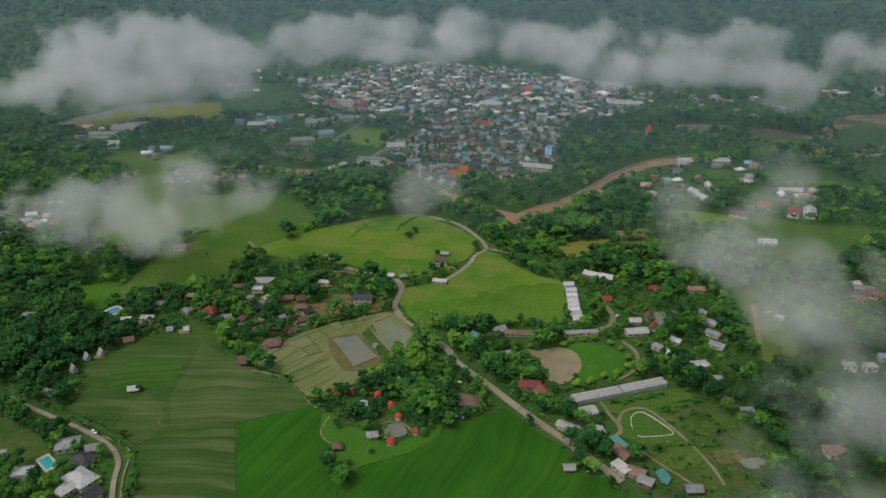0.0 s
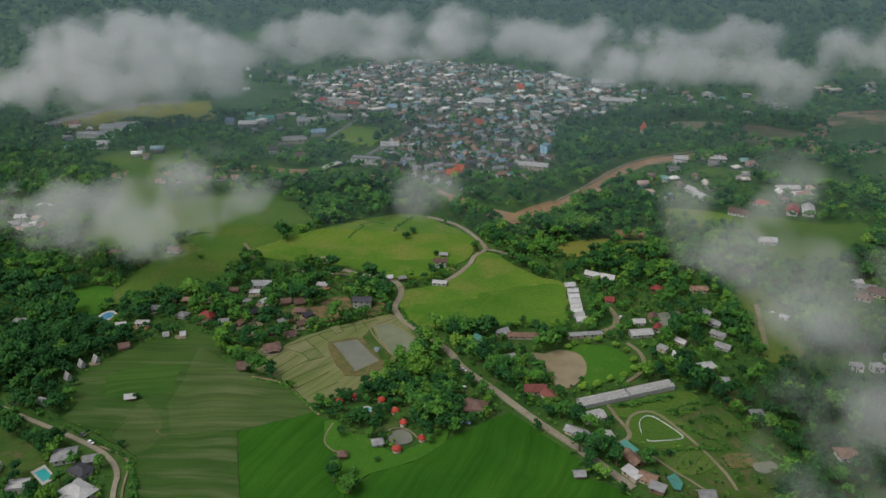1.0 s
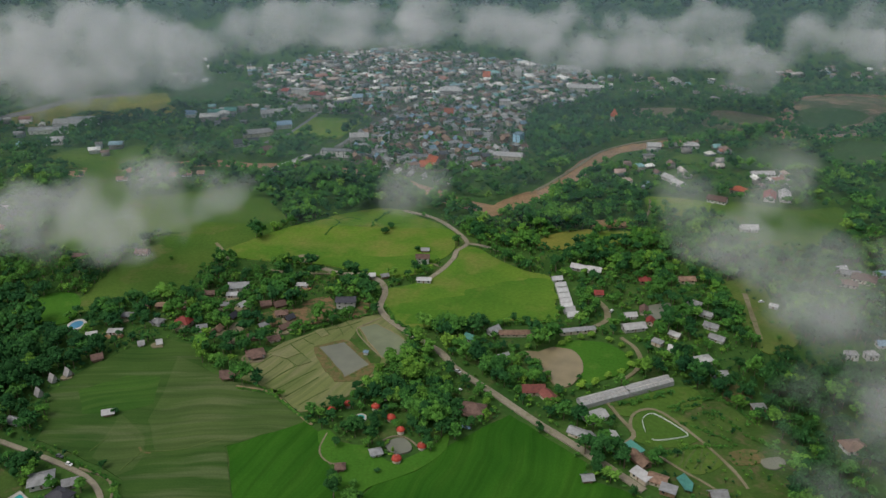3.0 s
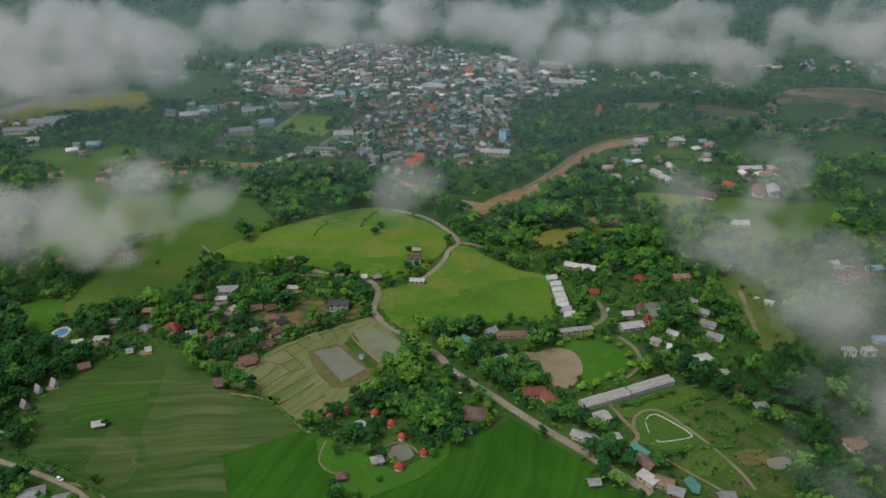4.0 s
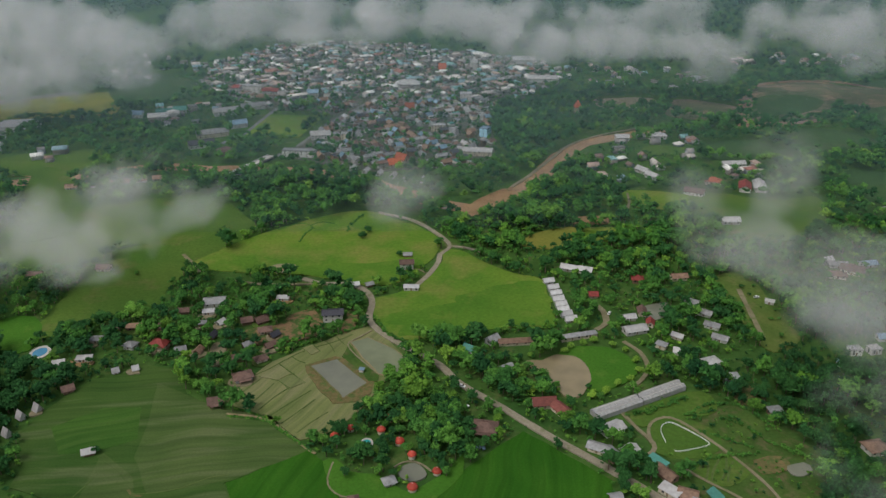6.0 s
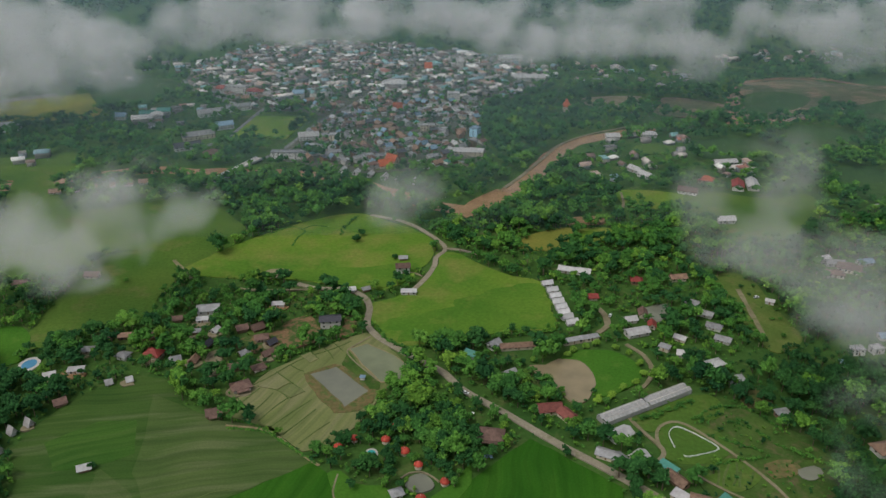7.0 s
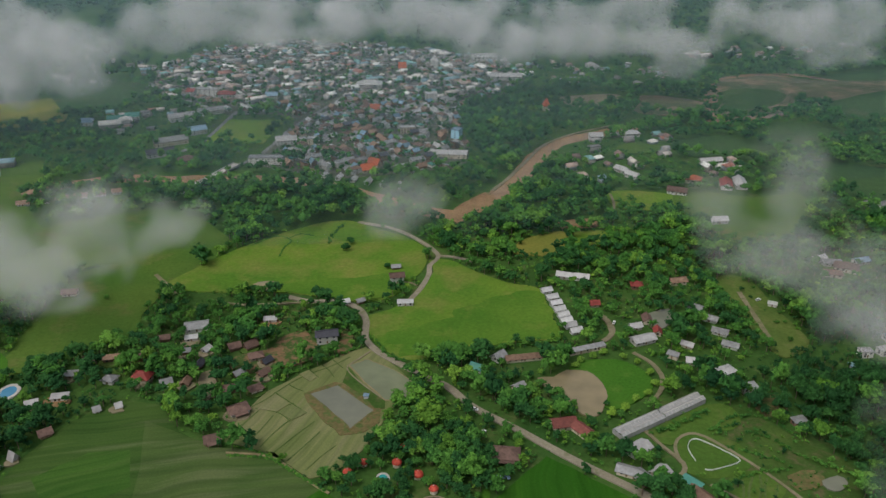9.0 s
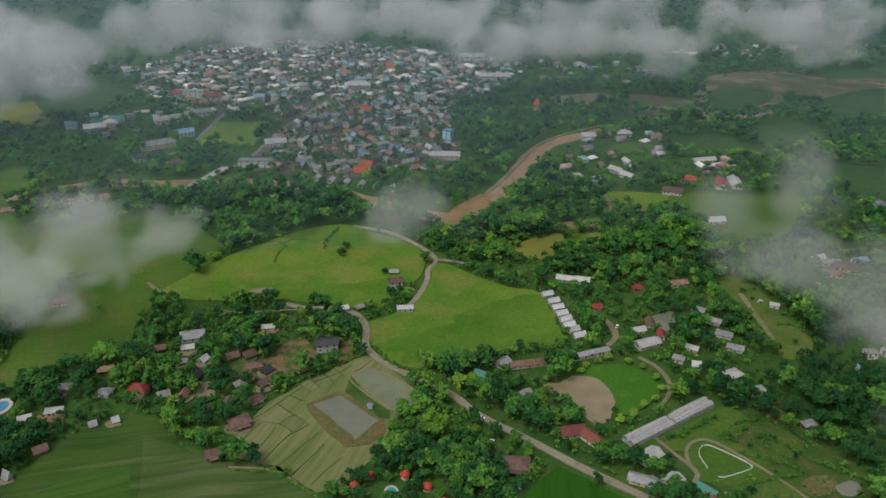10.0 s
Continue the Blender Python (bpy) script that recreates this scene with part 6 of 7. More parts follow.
town = town_sites(TOWN, 11.6, 27, 0.74)
HAMLETS = [([(144, 973), (235, 1011), (274, 944), (235.5, 884.5), (299.1, 866.2), (283.5, 821.1), (218.2, 812.0), (133.0, 806.2), (85.3, 846.8), (120, 920)], 0.42),
           ([(360.9, 744.8), (407.6, 754.4), (458.1, 717.1), (383.4, 623.2), (322.2, 631.1), (324.2, 679.2)], 0.4),
           ([(-704, 1053), (-639, 1075), (-580, 932), (-623, 913)], 0.4), ([(-533, 933), (-490, 943), (-470.4, 883.0), (-515.1, 882.1)], 0.5),
           ([(-466, 1101), (-390, 1190), (-324, 1109), (-350, 1002), (-394, 1031)], 0.3), ([(141, 1415), (339, 1419), (391, 1305), (331, 1224), (209, 1260), (139, 1259)], 0.4),
           ([(483, 1495), (780, 1547), (668, 1391), (471, 1416)], 0.35), ([(-679, 1563), (-457, 1509), (-430, 1332), (-570, 1329)], 0.25), ([(-615.8, 721.5), (-526.1, 734.8), (-446.6, 628.7), (-485.8, 594.7), (-525.6, 602.8)], 0.5)]
outer = np.concatenate([town_sites(poly, 17, 15, keep, 0.35) for poly, keep in HAMLETS])
STYLE = ["gable", "gable", "hip", "gable", "flat", "lean"]


# house kinds for the nearer streets, built once and copied
def town_kind(k):
    w, d = rng.uniform(7, 13), rng.uniform(5.5, 8.5)
    st = rng.choice([1, 1, 2, 2])
    style = STYLE[k % 6]
    roof = [R_GREY, R_PALE, R_BROWN, R_RUST, R_PALE, R_GREY, R_BROWN, R_BLUE, R_GREY, R_PALE, R_TEAL, R_DARK][k % 12]
    wall = [WALL_WHITE, WALL_CREAM, WALL_WHITE, WALL_WOOD][k % 4]
    return house("town_house", f"{ROOF_WORDS[roof]} roof over {WALL_WORDS[wall]} on a town street", pose(0, -800, -60), w, d, 2.8 * st, style, rng.uniform(1.6, 2.8), roof, wall, st, "house", "houses of the town", spare=True)


near_first = town[np.argsort(town[:, 1])]
KINDS = [town_kind(k) for k in range(12)]
for i, (x, y) in enumerate(near_first[:288]):
    m = pose(x, y, 0, 0, 0, 27 + 90 * rng.randrange(2) + rng.uniform(-8, 8))
    if i < 12:
        KINDS[i].matrix_world = m
    else:
        copy_thing(KINDS[rng.randrange(12)], m)


def joined_houses(sites, turn, name, label):
    """Far houses, too many to tell apart: walls in one mesh, roofs in another."""
    wv, wt, rv, rt = [], [], [], []
    for x, y in sites:
        w, d, h = rng.uniform(6, 13.5), rng.uniform(5, 8.5), rng.choice([2.6, 2.8, 3.0, 3.2, 5.2, 6])
        if rng.random() < 0.06:
            w, d, h = w * 2.2, d * 1.8, 6.5
        rise = rng.uniform(1.5, 2.8)
        style = rng.choice(STYLE)
        a = radians(turn + 90 * rng.randrange(2) + rng.uniform(-9, 9))
        ca, sa = math.cos(a), math.sin(a)
        for (v, f), V, T in ((box(-w / 2, w / 2, -d / 2, d / 2, -0.4, h), wv, wt), (ROOFS[style](w, d, h, rise), rv, rt)):
            n = len(V)
            V.extend((x + ca * p - sa * q, y + sa * p + ca * q, z) for p, q, z in v)
            for face in f:
                T.extend((n + face[0], n + face[i], n + face[i + 1]) for i in range(1, len(face) - 1))
    ob = thing(name, label, "houses", kind="stuff")
    part("wall_mass", joined("wall_mass", wv, wt, TOWN_WALLS), ob)
    part("roof_mass", joined("roof_mass", rv, rt, TOWN_ROOFS), ob)


joined_houses(near_first[288:], 27, "town_houses", "packed low houses of the town with mixed roofs")
joined_houses(outer, 15, "hamlet_houses", "scattered outlying houses with mixed roofs")
for x, y in np.r_[town, outer]:
    SITES.append((x, y, 5.0))

# ---- trees ----
def field_noise(A, scale, seed):
    return np.array([noise.noise((x * scale, y * scale, seed)) for x, y in A])


def scatter(x0, x1, y0, y1, step, radius):
    """Places for trees clear of fields, roads, water and houses."""
    A = np.array([(x, y) for x in np.arange(x0, x1, step) for y in np.arange(y0, y1, step)], float)
    A += nrng.uniform(-0.5, 0.5, A.shape) * step * 0.95
    R = nrng.uniform(*radius, len(A)) * (0.75 + 0.5 * nrng.random(len(A)))
    R *= np.clip(1 + 0.85 * field_noise(A, 0.028, 12.0), 0.6, 1.55)
    for poly in BIG_WOODS:
        R = np.where(inside(A, poly), np.maximum(R * 1.25, min(5.8, radius[1])), R)
    ok = np.ones(len(A), bool)
    for poly in RIVER_FRONT:
        ok &= ~(inside(A, poly) & (R > 2.0))
    for poly in OPEN:
        ok &= ~inside(A, poly)
    for line, reach in ROAD_LINES:
        ok &= ~near_line(A, line, reach * 0.5 + 0.55 * R)
    return A[ok], R[ok]


def clear_of_houses(A, R):
    ok = np.ones(len(A), bool)
    for x, y, s in SITES:
        dx, dy = np.abs(A[:, 0] - x), A[:, 1] - y
        ok &= np.hypot(dx, dy) > s * 0.85 + R * 0.4
        ok &= ~((dx < s * 0.8 + R * 0.25) & (dy < 0) & (dy > -s - R * 1.15) & (R > 1.6))
    return A[ok], R[ok]


def view_wedge(A, margin=60):
    """The wedge of valley that the camera sees along its path; trees stand only there."""
    x, y = A[:, 0], A[:, 1]
    return (x > -70 - 0.5 * margin - 0.8 * y) & (x < 0.5 * margin - 90 + 0.8 * (y - 60))


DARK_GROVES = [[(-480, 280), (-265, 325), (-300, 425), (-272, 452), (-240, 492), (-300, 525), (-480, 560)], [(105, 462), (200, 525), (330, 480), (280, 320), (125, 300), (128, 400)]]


def grow(A, R, mats, lumps, tufts, name, label, squash=0.85, high=1.3, grain=0.75, stems=False, shares=(0.5, 0.41, 0.09)):
    """A wood of many crowns: one object for each sort of leaf."""
    p = np.array(shares[:len(mats)])
    sort = nrng.choice(len(mats), len(A), p=p / p.sum())
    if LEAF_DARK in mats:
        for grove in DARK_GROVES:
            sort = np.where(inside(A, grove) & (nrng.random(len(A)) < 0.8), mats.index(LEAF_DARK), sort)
    for k, mat in enumerate(mats):
        a, r = A[sort == k], R[sort == k]
        if not len(a):
            continue
        z = np.array([far_rise(x, y) for x, y in a])
        V, F, tint = crown_arrays(np.c_[a, z + r * high * 0.95], r, r * squash * nrng.uniform(0.75, 1.3, len(a)), lumps, tufts, grain)
        thing(name, label, "trees", kind="stuff", me=joined(name, V, F, mat, tint))
    n = len(A)
    if stems:
        h = R * high
        ring = np.array([(1, 0), (-0.5, 0.87), (-0.5, -0.87)]) * 0.3
        V = np.zeros((n, 6, 3))
        V[:, :3, :2], V[:, 3:, :2] = A[:, None] + ring, A[:, None] + ring * 0.5
        V[:, :3, 2], V[:, 3:, 2] = -0.6, h[:, None]
        F = np.array([(0, 1, 4), (0, 4, 3), (1, 2, 5), (1, 5, 4), (2, 0, 3), (2, 3, 5)])
        T = (F[None] + np.arange(n)[:, None, None] * 6).reshape(-1, 3)
        thing("tree_stems", "dark stems under the crowns", "trunks", kind="stuff", me=joined("stems", V.reshape(-1, 3), T, BARK))


A1, R1 = scatter(-660, 480, 255, 720, 7.3, (3.1, 6.3))
d1 = field_noise(A1, 0.02, 2.0) + 0.5 * field_noise(A1, 0.07, 5.0)
low = inside(A1, SCRUB_RIGHT)
dense = np.any([inside(A1, p) for p in DENSE], axis=0)
keep = ((d1 > -0.52) | dense) & view_wedge(A1) & ~(low & (nrng.random(len(A1)) < 0.93))
R1 = np.where(low, R1 * 0.45, R1) * np.where((d1 < -0.1) & ~dense, 0.6, 1.0)
A1, R1 = clear_of_houses(A1[keep], R1[keep])
order = np.argsort(A1[:, 1] + 0.3 * np.abs(A1[:, 0] + 60))
single = np.zeros(len(A1), bool)
single[order[:288]] = True

TREES = [tree_template("broadleaf_tree", "broad leafy green tree with a rounded crown", 9.0, 4.0, LEAF),
         tree_template("broadleaf_tree", "dark dense leafy tree with a domed crown", 9.5, 4.0, LEAF_DARK),
         tree_template("broadleaf_tree", "light yellow-green leafy tree", 8.5, 4.0, LEAF_LIGHT),
         tree_template("broadleaf_tree", "spreading green shade tree with a lumpy crown", 8.0, 4.0, LEAF, 14, 12, 0.32),
         tree_template("broadleaf_tree", "tall dark tree with an uneven crown", 11.0, 4.0, LEAF_DARK, 13, 12, 0.4)]
for i, (x, y, r) in enumerate(zip(A1[single][:, 0], A1[single][:, 1], R1[single])):
    s = r / 4.0
    m = pose(x, y, 0, 0, 0, rng.uniform(0, 360)) @ Matrix.Diagonal((s, s, s * rng.uniform(0.85, 1.2), 1))
    if i < 5:
        TREES[i].matrix_world = m
    else:
        ob = copy_thing(TREES[rng.choice([0, 0, 1, 1, 2, 3, 3, 4])], Matrix.Identity(4))
        ob.matrix_world = m
PALM = palm_template("palm_tree", "slim coconut palm with drooping fronds", 9.0)
palms = A1[~single][nrng.choice(len(A1[~single]), 30, replace=False)]
for i, (x, y) in enumerate(palms):
    m = pose(x + 3, y, 0, 0, 0, rng.uniform(0, 360)) @ Matrix.Diagonal((1, 1, rng.uniform(0.8, 1.15), 1))
    if i:
        ob = copy_thing(PALM, Matrix.Identity(4))
        ob.matrix_world = m
    else:
        PALM.matrix_world = m
rest, size_r = A1[~single], R1[~single]
close = rest[:, 1] < 470
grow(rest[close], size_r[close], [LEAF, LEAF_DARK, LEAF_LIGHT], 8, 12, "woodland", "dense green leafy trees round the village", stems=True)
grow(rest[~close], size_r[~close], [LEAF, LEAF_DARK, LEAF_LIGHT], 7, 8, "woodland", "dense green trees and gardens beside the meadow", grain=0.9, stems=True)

# hedges and bushes between, low
A2, R2 = scatter(-660, 480, 265, 720, 5.4, (1.1, 2.8))
keep = (field_noise(A2, 0.05, 8.0) > np.where(inside(A2, SCRUB_RIGHT), -0.15, -0.45)) & view_wedge(A2, 20)
R2 = np.where(inside(A2, SCRUB_RIGHT), R2 * 0.8, R2)
A2, R2 = clear_of_houses(A2[keep], R2[keep])
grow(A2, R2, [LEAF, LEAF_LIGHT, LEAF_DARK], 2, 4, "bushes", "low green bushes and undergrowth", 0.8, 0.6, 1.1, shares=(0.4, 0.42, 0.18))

# woods by the river and the middle distance
A3, R3 = scatter(-900, 1100, 720, 1350, 10.0, (3.8, 7.2))
d3 = field_noise(A3, 0.012, 2.0) + 0.5 * field_noise(A3, 0.05, 5.0)
in_town = inside(A3, TOWN) | np.any([inside(A3, p) for p, _ in HAMLETS], axis=0)
keep = ((d3 > -0.7) | np.any([inside(A3, p) for p in BIG_WOODS], axis=0)) & view_wedge(A3) & ~(in_town & (nrng.random(len(A3)) < 0.15))
R3 = np.where(in_town, R3 * 0.6, R3)
A3, R3 = clear_of_houses(A3[keep], R3[keep])
mid = A3[:, 1] < 900
grow(A3[mid], R3[mid], [LEAF, LEAF_DARK, LEAF_LIGHT], 5, 8, "woodland", "dense green woods on the near river bank", grain=0.9)
grow(A3[~mid], R3[~mid], [LEAF_WOOD, LEAF_DARK, LEAF_LIGHT], 5, 5, "woodland", "dense dark green woods along the river", grain=1.0)

# gardens and street trees among the town's roofs
A6 = np.r_[town, town[nrng.random(len(town)) < 0.5]]
A6 = A6 + nrng.choice([-1, 1], A6.shape) * nrng.uniform(4.2, 6.5, A6.shape)
R6 = nrng.uniform(1.6, 4.4, len(A6)) * np.clip(1 + 0.9 * field_noise(A6, 0.02, 31.0), 0.5, 1.7)
grow(A6, R6, [LEAF_DARK, LEAF_WOOD], 4, 3, "town_trees", "small garden and street trees among town roofs", 0.9, 1.1, 1.3)

# far plain and hills
A4, R4 = scatter(-1600, 1900, 1350, 2400, 22.0, (6.0, 11.0))
d4 = field_noise(A4, 0.006, 2.0) + 0.5 * field_noise(A4, 0.03, 5.0)
in_town = inside(A4, TOWN)
keep = (d4 > -0.4) & view_wedge(A4) & ~(in_town & (nrng.random(len(A4)) < 0.2))
R4 = np.where(in_town, R4 * 0.45, R4)
A4, R4 = clear_of_houses(A4[keep], R4[keep])
grow(A4, R4, [LEAF_DARK, LEAF_FAR], 3, 4, "woodland", "dark woods of the far plain, partly tinted for haze", 0.7, 0.9, 1.8)
A5, R5 = scatter(-2600, 3000, 2400, 4500, 50.0, (19.0, 30.0))
keep = view_wedge(A5)
A5, R5 = A5[keep], R5[keep]
grow(A5, R5, [LEAF_FAR], 3, 3, "hill_forest", "forest covering the far hills, leaf colour blued for haze", 0.5, 0.4, 4.0)

# lone bushes in the meadows
for bx, by, br in ((-120.6, 688.5, 3.4), (-124.4, 682.3, 2.4), (-91.1, 638.2, 2.6), (-106.8, 334.2, 5.0), (-110.7, 345.0, 2.6), (-246.7, 392.1, 2.4), (-295.5, 607.6, 2.6), (-123.7, 675.2, 3.6)):
    ob = copy_thing(TREES[rng.choice([0, 1])], Matrix.Identity(4))
    ob.matrix_world = pose(bx, by, -0.55 * br if br < 4 else 0, 0, 0, rng.uniform(0, 360)) @ Matrix.Diagonal((br / 4, br / 4, br / 4, 1))

# tall bamboo-like clumps, a dark tree on the resort lawn and shade trees by the road yard
for k, bx, by, br, tall in ((2, -219.6, 458.8, 3.2, 1.7), (2, -215.0, 451.5, 3.4, 1.4), (2, -223.5, 468.0, 2.8, 1.6), (1, -106.5, 329.4, 4.2, 1.3), (0, -97.8, 337.6, 2.6, 0.9), (2, -99.7, 334.5, 2.2, 0.7),
                            (1, -87.4, 349.9, 1.6, 0.8), (4, -93.5, 374.0, 3.6, 1.2), (1, -113.0, 370.2, 2.6, 1.0), (1, 22.3, 371.2, 5.2, 1.0), (4, 29.5, 366.8, 5.6, 1.0), (1, 37.4, 370.5, 5.0, 1.0),
                            (1, 33.6, 377.0, 3.6, 1.0), (4, 41.6, 361.6, 4.6, 1.0), (1, 26.2, 360.8, 4.4, 1.0), (1, 24.0, 604.5, 6.5, 0.9), (3, 33.0, 596.0, 4.0, 0.9)):
    ob = copy_thing(TREES[k], Matrix.Identity(4))
    ob.matrix_world = pose(bx, by, 0, 0, 0, rng.uniform(0, 360)) @ Matrix.Diagonal((br / 4, br / 4, br / 4 * tall, 1))

# clipped round bushes along the pond lawn
ROUND_BUSH = thing("bush", "clipped round light-green bush by the pond lawn", "bush", pose(24.0, 491.0, 0))
part("stem", mesh_of("stem", *box(-0.12, 0.12, -0.12, 0.12, -0.3, 1.4), BARK), ROUND_BUSH)
V, F, tint = crown_arrays(np.array([[0, 0, 1.7]]), np.array([3.0]), np.array([2.3]), 12, 22, 0.75, 0.45)
part("crown", joined("crown", V, F, LEAF_LIGHT, tint * 0 + 0.85), ROUND_BUSH)
for bx, by, br in ((-3.9, 481.4, 1.8), (19.2, 485.8, 2.2), (32.8, 494.8, 2.2), (40.4, 497.7, 2.4), (51.8, 492.3, 2.2), (58.8, 485.7, 1.9), (61.9, 472.9, 2.3), (61.4, 461.1, 2.3),
                   (53.7, 451.9, 2.2), (44.6, 447.6, 2.2), (35.5, 439.1, 2.5), (26.8, 435.1, 2.4), (-12.0, 454.9, 2.2), (-8.0, 441.2, 2.6), (-11.6, 466.0, 2.2), (-1.3, 441.8, 2.4)):
    ob = copy_thing(ROUND_BUSH, Matrix.Identity(4))
    ob.matrix_world = pose(bx, by, 0, 0, 0, rng.uniform(0, 360)) @ Matrix.Diagonal((br / 2.1, br / 2.1, br / 2.1 * rng.uniform(0.85, 1.15), 1))
    tagged(ob, "clipped round light-green bush by the pond lawn", "bush")


def hedge(line, r, label):
    """A ragged row of bushes."""
    c = curve_through(line, r * 1.3)
    c = c + nrng.normal(size=c.shape) * r * 0.4
    rr = r * nrng.uniform(0.6, 1.3, len(c))
    V, F, tint = crown_arrays(np.c_[c, rr * (0.5 if r < 3 else 0.95)], rr, rr * 0.9, 6, 9, 0.85)
    thing("hedge", label, "hedge", kind="stuff", me=joined("hedge", V, F, LEAF, tint))


hedge([(-200.0, 696.5), (-182.7, 710.4), (-170.5, 700.7), (-175.5, 684.5), (-177.3, 669.7)], 0.6, "ragged dark hedge remnant in the meadow")
hedge([(-173.0, 704.4), (-164.0, 712.7), (-152.1, 708.8)], 0.5, "low hedge remnant across the meadow")
hedge([(-167.1, 490.7), (-148.4, 502.6), (-127.8, 514.4), (-113.4, 523.7)], 1.5, "green hedge along the top terrace")
hedge([(-220.8, 332.0), (-210.4, 318.6), (-206.5, 305.2), (-198.6, 288.9)], 2.0, "dense green hedge beside the field track")
hedge([(-184.0, 423.0), (-160.9, 417.2), (-143.9, 401.6), (-131.6, 389.5)], 0.8, "weedy growth along the ditch")
hedge([(-274.7, 360.1), (-245.6, 347.1), (-224.3, 336.6), (-217.1, 332.5)], 1.1, "scrubby hedge between lane and paddy")
hedge([(-142.9, 583.8), (-127.2, 575.3), (-117.8, 562.3), (-112.7, 543.1)], 1.4, "hedge along the inside of the lane")
hedge([(-105.7, 533.7), (-93.0, 507.9), (-79.5, 501.7), (-57.4, 508.5), (-34.9, 513.5)], 1.6, "hedge along the meadow's lower edge")
hedge([(-27.7, 512.6), (2.5, 515.4), (18.4, 518.9)], 1.8, "hedge at the meadow's foot")
hedge([(-125.8, 731.1), (-135.5, 707.8), (-137.8, 690.7)], 1.6, "bushy growth at the meadow's edge")
hedge([(-187.3, 435.4), (-191.3, 432.8), (-181.0, 430.1), (-163.0, 420.3), (-151.1, 407.8), (-139.8, 397.5)], 0.7, "weeds along the paddy ditch")

# garden trees between the resort pavilions
resort = [(-126.8, 409.3), (-122.3, 420.0), (-101.7, 419.5), (-69.7, 403.3), (-54.3, 381.5), (-60.3, 366.3), (-72.7, 384.7), (-84.2, 387.2), (-100.5, 383.1), (-114.3, 382.9)]
spots = np.array(resort).min(0) + nrng.random((160, 2)) * (np.array(resort).max(0) - np.array(resort).min(0))
spots = spots[inside(spots, resort)]
for x, y in spots[:44]:
    if min(math.hypot(x - sx, y - sy) for sx, sy, _ in SITES) > 2.6:
        br = rng.uniform(1.8, 3.6)
        ob = copy_thing(TREES[rng.choice([0, 1, 3, 4])], Matrix.Identity(4))
        ob.matrix_world = pose(x, y, 0, 0, 0, rng.uniform(0, 360)) @ Matrix.Diagonal((br / 4, br / 4, br / 4, 1))

hedge([(43.1, 417.0), (59.0, 421.4), (75.0, 429.2), (81.0, 433.3)], 2.2, "tall dark weeds behind the greenhouse")
hedge([(77.1, 417.3), (90.7, 425.1), (104.5, 426.6), (115.6, 417.4), (123.0, 401.7)], 1.6, "tangled hedge round the rough ground")
hedge([(67.0, 375.0), (86.4, 380.6), (104.4, 382.4)], 1.3, "low hedge above the vegetable plot")
hedge([(116.0, 390.5), (127.6, 378.5), (137.2, 371.4)], 1.8, "bright scrub along the plot edge")
hedge([(79.3, 403.0), (94.0, 392.6), (104.1, 387.4)], 1.1, "weedy strip across the rough ground")
hedge([(96.0, 413.2), (108.2, 404.0), (112.8, 391.7)], 1.3, "leafy strip across the rough ground")

hedge([(188, 974), (215, 985), (250, 1002), (300, 1030), (340, 1055)], 7.0, "tall dark trees on the near river bank")
hedge([(122, 893), (104, 866), (80, 832), (62, 798), (45, 774)], 5.0, "leafy trees leaning over the river bank")
hedge([(78.6, 413.9), (86.4, 418.7), (95.3, 420.9)], 1.2, "pale flowering weeds in the rough ground")
for line in ([(153.5, 590), (155, 560), (153.5, 520), (156, 490)], [(166, 592), (170, 560), (168, 525), (164, 494)], [(178, 590), (177, 560), (177, 520)]):
    for q in curve_through(line, 8.0)[::2]:
        ob = copy_thing(TREES[rng.choice([0, 1, 3])], Matrix.Identity(4))
        br = rng.uniform(0.9, 2.3)
        ob.matrix_world = pose(q[0] + rng.uniform(-2, 2), q[1] + rng.uniform(-4, 4), -0.3, 0, 0, rng.uniform(0, 360)) @ Matrix.Diagonal((br / 4, br / 4, br / 5, 1))
        tagged(ob, "young leafy bush standing in orchard grass", "bush")
hedge([(-207.7, 837.2), (-179.7, 825.6), (-152.6, 811.2), (-125.2, 795.6), (-99.2, 777.6), (-74.4, 757.4), (-52.0, 738.0)], 7.0, "tall dense trees along the river bank")
hedge([(-292, 846), (-330, 853), (-380, 846), (-430, 828)], 6.5, "tall trees hiding the river bend")
hedge([(-168.1, 810.2), (-135.8, 794.0), (-104.7, 772.5), (-80.0, 750.0)], 5.5, "dense leafy trees behind the river bank")

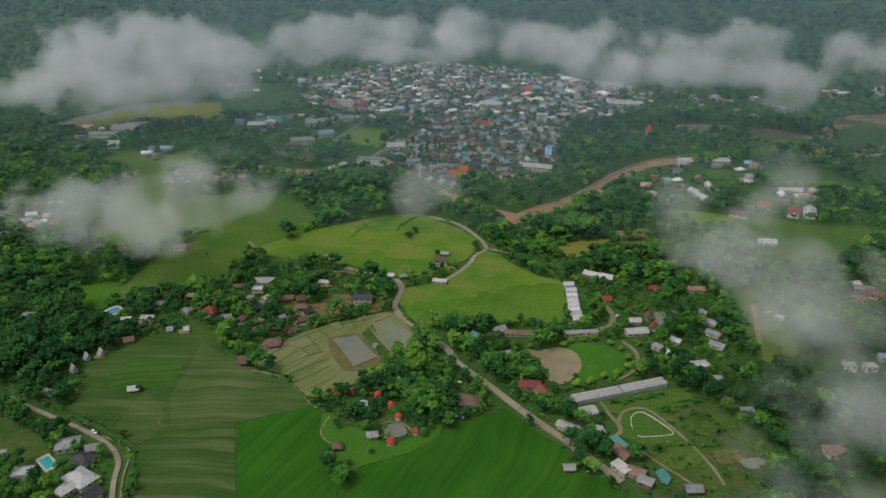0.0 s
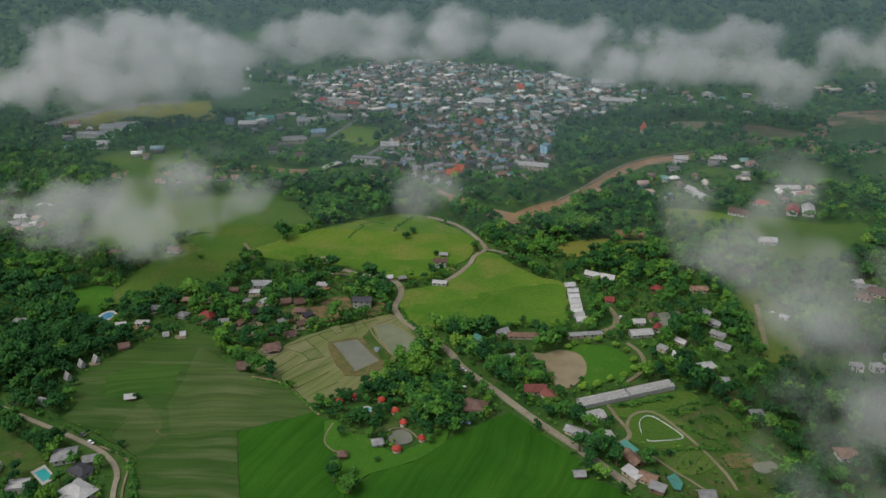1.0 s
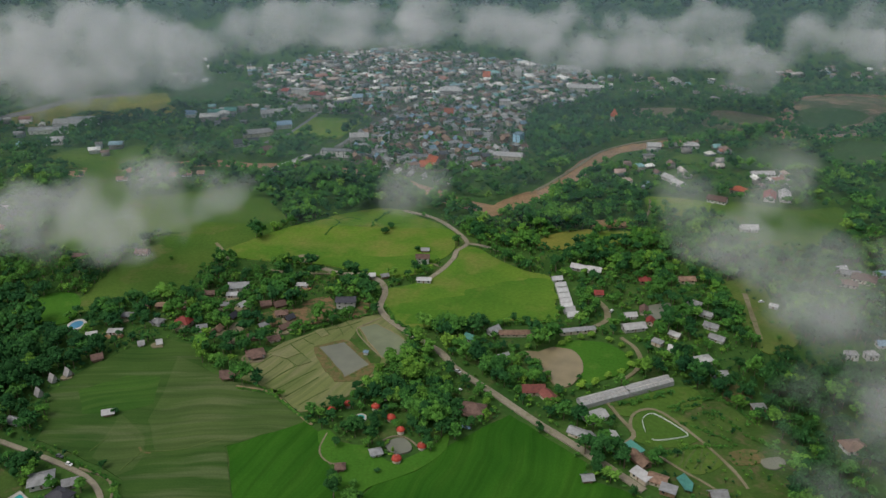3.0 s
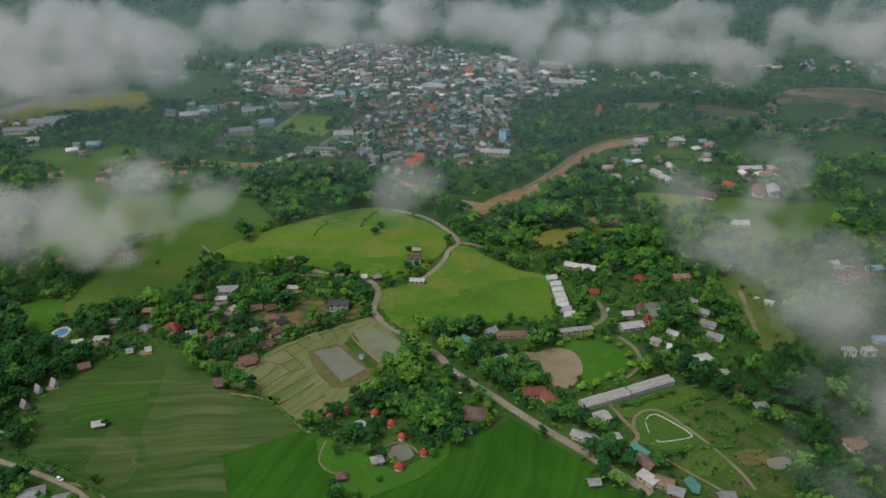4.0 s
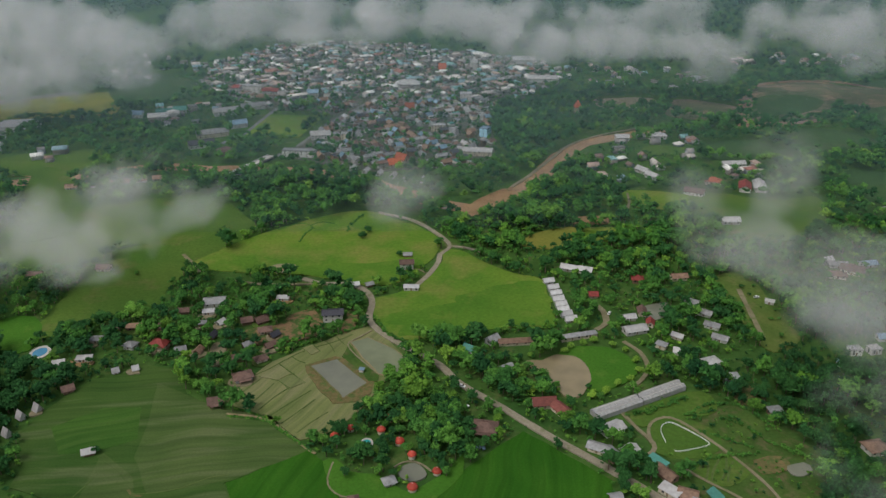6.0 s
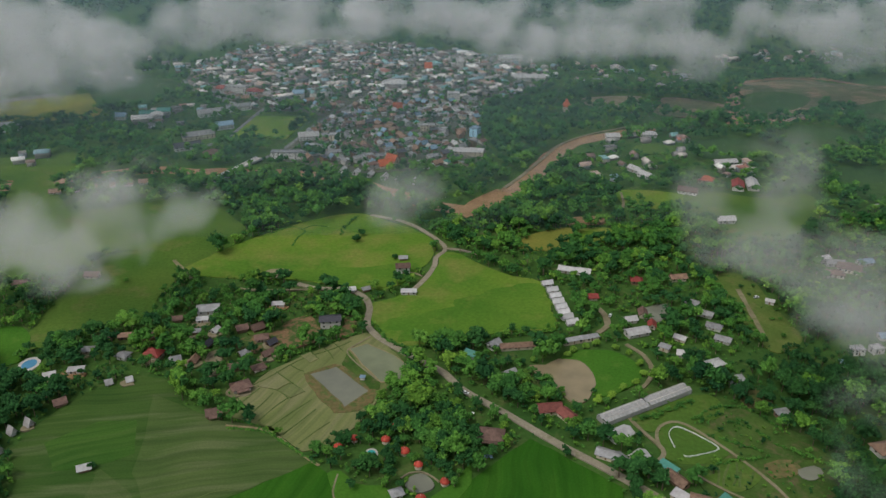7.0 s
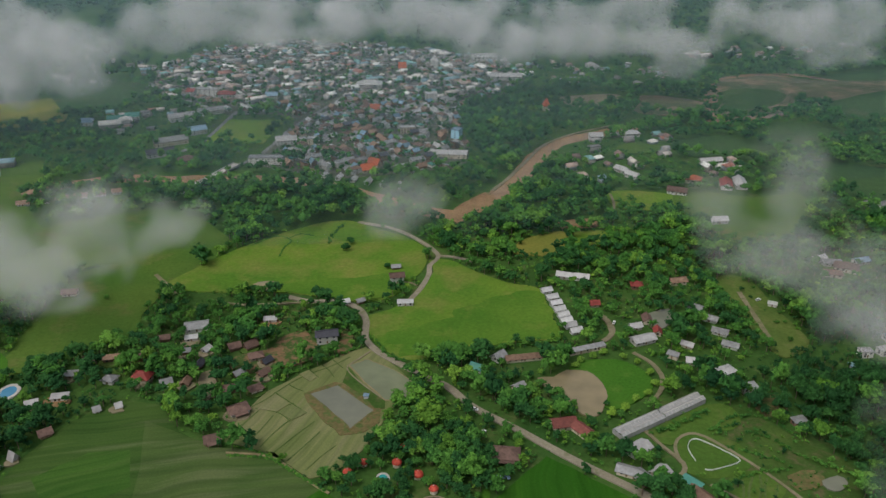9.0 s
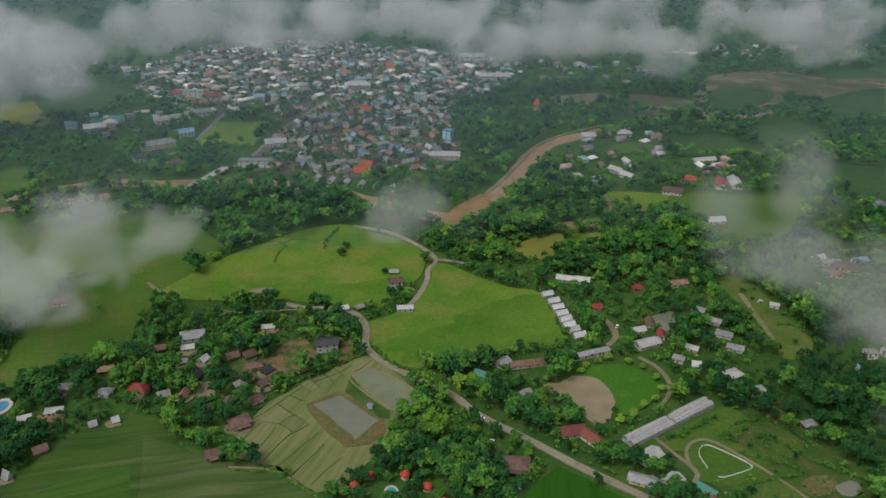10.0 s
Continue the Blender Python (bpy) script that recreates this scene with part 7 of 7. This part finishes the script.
# ---- clouds ----
def cloud(name, label, blobs, gap, mat, cell=7.0, tilt=35.0):
    """A drifting cloud bank: leaning layers of vapour, dense where its billows overlap.
    Each blob: centre x, y, z, radius, height."""
    B = np.array(blobs, float)
    lean_y = math.tan(radians(tilt))
    zm = B[:, 2].mean()
    xs = np.arange((B[:, 0] - B[:, 3]).min(), (B[:, 0] + B[:, 3]).max() + cell, cell)
    zs = np.arange((B[:, 2] - B[:, 4]).min(), (B[:, 2] + B[:, 4]).max() + cell, cell * 0.8)
    foot = B[:, 1] - (B[:, 2] - zm) * lean_y
    verts, faces, body = [], [], []
    for y0 in np.arange((foot - B[:, 3]).min(), (foot + B[:, 3]).max(), gap):
        X, Z = np.meshgrid(xs, zs)
        P = np.stack([X, y0 + (Z - zm) * lean_y, Z], -1).reshape(-1, 3)
        d = np.zeros(len(P))
        for b in B:
            e = 1 - ((P[:, 0] - b[0]) / b[3]) ** 2 - ((P[:, 1] - b[1]) / (b[3] * 0.8)) ** 2 - ((P[:, 2] - b[2]) / b[4]) ** 2
            d = np.maximum(d, e) + 0.3 * np.minimum(d, np.clip(e, 0, 1))
        d = np.clip(d, 0, 1)
        n0, m = len(verts), len(xs)
        verts += [tuple(p) for p in P]
        body += list(d)
        dd = d.reshape(len(zs), m)
        for j in range(len(zs) - 1):
            for i in range(m - 1):
                if dd[j:j + 2, i:i + 2].max() > 0.0:
                    q = n0 + j * m + i
                    faces.append((q, q + 1, q + m + 1, q + m))
    used = sorted({i for f in faces for i in f})
    where = {q: i for i, q in enumerate(used)}
    me = mesh_of(name, [verts[q] for q in used], [tuple(where[q] for q in f) for f in faces], mat, True)
    me.attributes.new("body", 'FLOAT', 'POINT').data.foreach_set("value", np.array([body[q] for q in used], np.float32))
    return tagged(new(name, me), label, "cloud", kind="stuff")


ALB = (0.81, 0.805, 0.79)
VAPOUR = vapour_mat("cloud_vapour", 0.03, 0.09, 0.42, ALB, seed=1.0, low=0.2, high=0.54)
VAPOUR_THIN = vapour_mat("thin_cloud_vapour", 0.026, 0.062, 0.42, ALB, seed=2.0, low=0.2, high=0.56)
VAPOUR_FAR = vapour_mat("far_cloud_vapour", 0.02, 0.2, 0.5, ALB, seed=3.0, low=0.22, high=0.54)

VAPOUR_EAST = vapour_mat("ragged_cloud_vapour", 0.021, 0.17, 0.5, ALB, seed=4.0, low=0.22, high=0.56)

cloud("cloud", "soft grey low cloud drifting over the meadow", [
    (-237, 565, 91, 32, 21), (-268, 565, 98, 31, 18), (-290, 565, 86, 35, 18), (-319, 565, 78, 36, 18), (-221, 565, 78, 25, 17), (-248, 565, 68, 38, 18), (-306, 565, 63, 43, 18), (-344, 565, 65, 44, 22),
    (-357, 565, 43, 53, 25), (-316, 565, 40, 55, 20), (-374, 565, 54, 46, 30), (-403, 565, 54, 55, 31), (-278, 565, 49, 35, 13)], 6.5, VAPOUR)
cloud("small_cloud", "small round grey puff of cloud", [(-80.0, 520, 98.0, 32, 22), (-89.0, 520, 91.5, 22, 15), (-70.4, 520, 95.0, 22, 15)], 5.0, VAPOUR_THIN, 4.0)
cloud("cloud_wisp", "long thin wisp of grey cloud over the orchard", [
    (154, 516, 119, 30, 24), (152, 498, 110, 28, 20), (79, 469, 118, 22, 15), (86, 458, 110, 26, 19), (91, 446, 102, 30, 21), (103, 422, 108, 32, 23), (115, 399, 114, 36, 25), (126, 385, 107, 36, 25),
    (134, 363, 99, 36, 25), (147, 350, 88, 38, 25), (148, 401, 66, 38, 24), (136, 330, 64, 42, 25), (113, 297, 56, 36, 21), (122, 270, 50, 38, 20), (165, 335, 62, 40, 26), (100, 270, 46, 28, 15),
    (140, 470, 108, 26, 18), (170, 430, 90, 30, 20)], 6, VAPOUR_THIN, 5.0)
cloud("cloud_bank", "long bank of low grey cloud beyond the town", [
    (-586, 1015, 108, 94, 70), (-559, 1065, 113, 84, 60), (-509, 1065, 113, 76, 50), (-438, 1015, 126, 66, 41), (-412, 1040, 105, 50, 36), (-608, 1065, 56, 104, 52), (-513, 1040, 72, 92, 44), (-454, 1065, 74, 69, 34),
    (-389, 1065, 96, 40, 25), (-646, 1015, 87, 95, 84), (-344, 1065, 133, 55, 40), (-286, 1015, 142, 63, 38), (-243, 1040, 139, 63, 40), (-194, 1040, 146, 58, 38), (-151, 1065, 138, 65, 40), (-106, 1015, 149, 61, 37),
    (-213, 1015, 122, 62, 18), (-307, 1065, 112, 61, 20), (-146, 1040, 118, 63, 17), (-690, 1000, 70, 108, 36), (-560, 1010, 75, 90, 32), (-470, 1040, 90, 72, 27)], 11, VAPOUR_FAR, 10.0)
cloud("cloud_bank", "ragged bank of low grey cloud over the far plain", [
    (-51, 1145, 122, 60, 45), (-5, 1145, 115, 72, 51), (47, 1120, 115, 76, 53), (100, 1120, 106, 77, 51), (159, 1145, 103, 80, 47), (188, 1095, 90, 51, 31), (72, 1095, 83, 69, 25), (250, 1145, 119, 60, 45),
    (269, 1095, 96, 51, 39), (335, 1145, 61, 57, 36), (362, 1120, 81, 52, 39), (290, 1145, 132, 51, 35), (391, 1095, 123, 57, 37), (450, 1145, 101, 48, 35), (472, 1095, 122, 71, 56), (510, 1095, 83, 63, 60),
    (582, 1145, 101, 84, 69), (200, 1120, 95, 83, 28), (330, 1110, 85, 83, 26), (60, 1090, 105, 83, 24), (480, 1120, 100, 83, 37)], 11, VAPOUR_EAST, 10.0)


# ---- distance haze, added as upright blue-tinted see-through sheets that build up with distance ----
HAZE_VEIL = vapour_mat("haze_veil", 0.002, 0.075, 0.2, (0.37, 0.52, 0.57), seed=5.0, low=0.0, high=0.5)
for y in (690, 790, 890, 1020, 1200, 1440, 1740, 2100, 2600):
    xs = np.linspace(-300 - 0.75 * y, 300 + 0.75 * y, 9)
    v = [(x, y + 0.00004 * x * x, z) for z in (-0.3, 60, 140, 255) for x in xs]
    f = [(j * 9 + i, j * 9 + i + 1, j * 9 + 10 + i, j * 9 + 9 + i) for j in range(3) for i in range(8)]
    me = mesh_of("haze_veil", v, f, HAZE_VEIL, True)
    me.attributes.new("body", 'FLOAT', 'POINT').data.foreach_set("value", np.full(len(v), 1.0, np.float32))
    tagged(new("haze_veil", me), "see-through blue-grey sheet added for distance haze", "mist", kind="stuff")
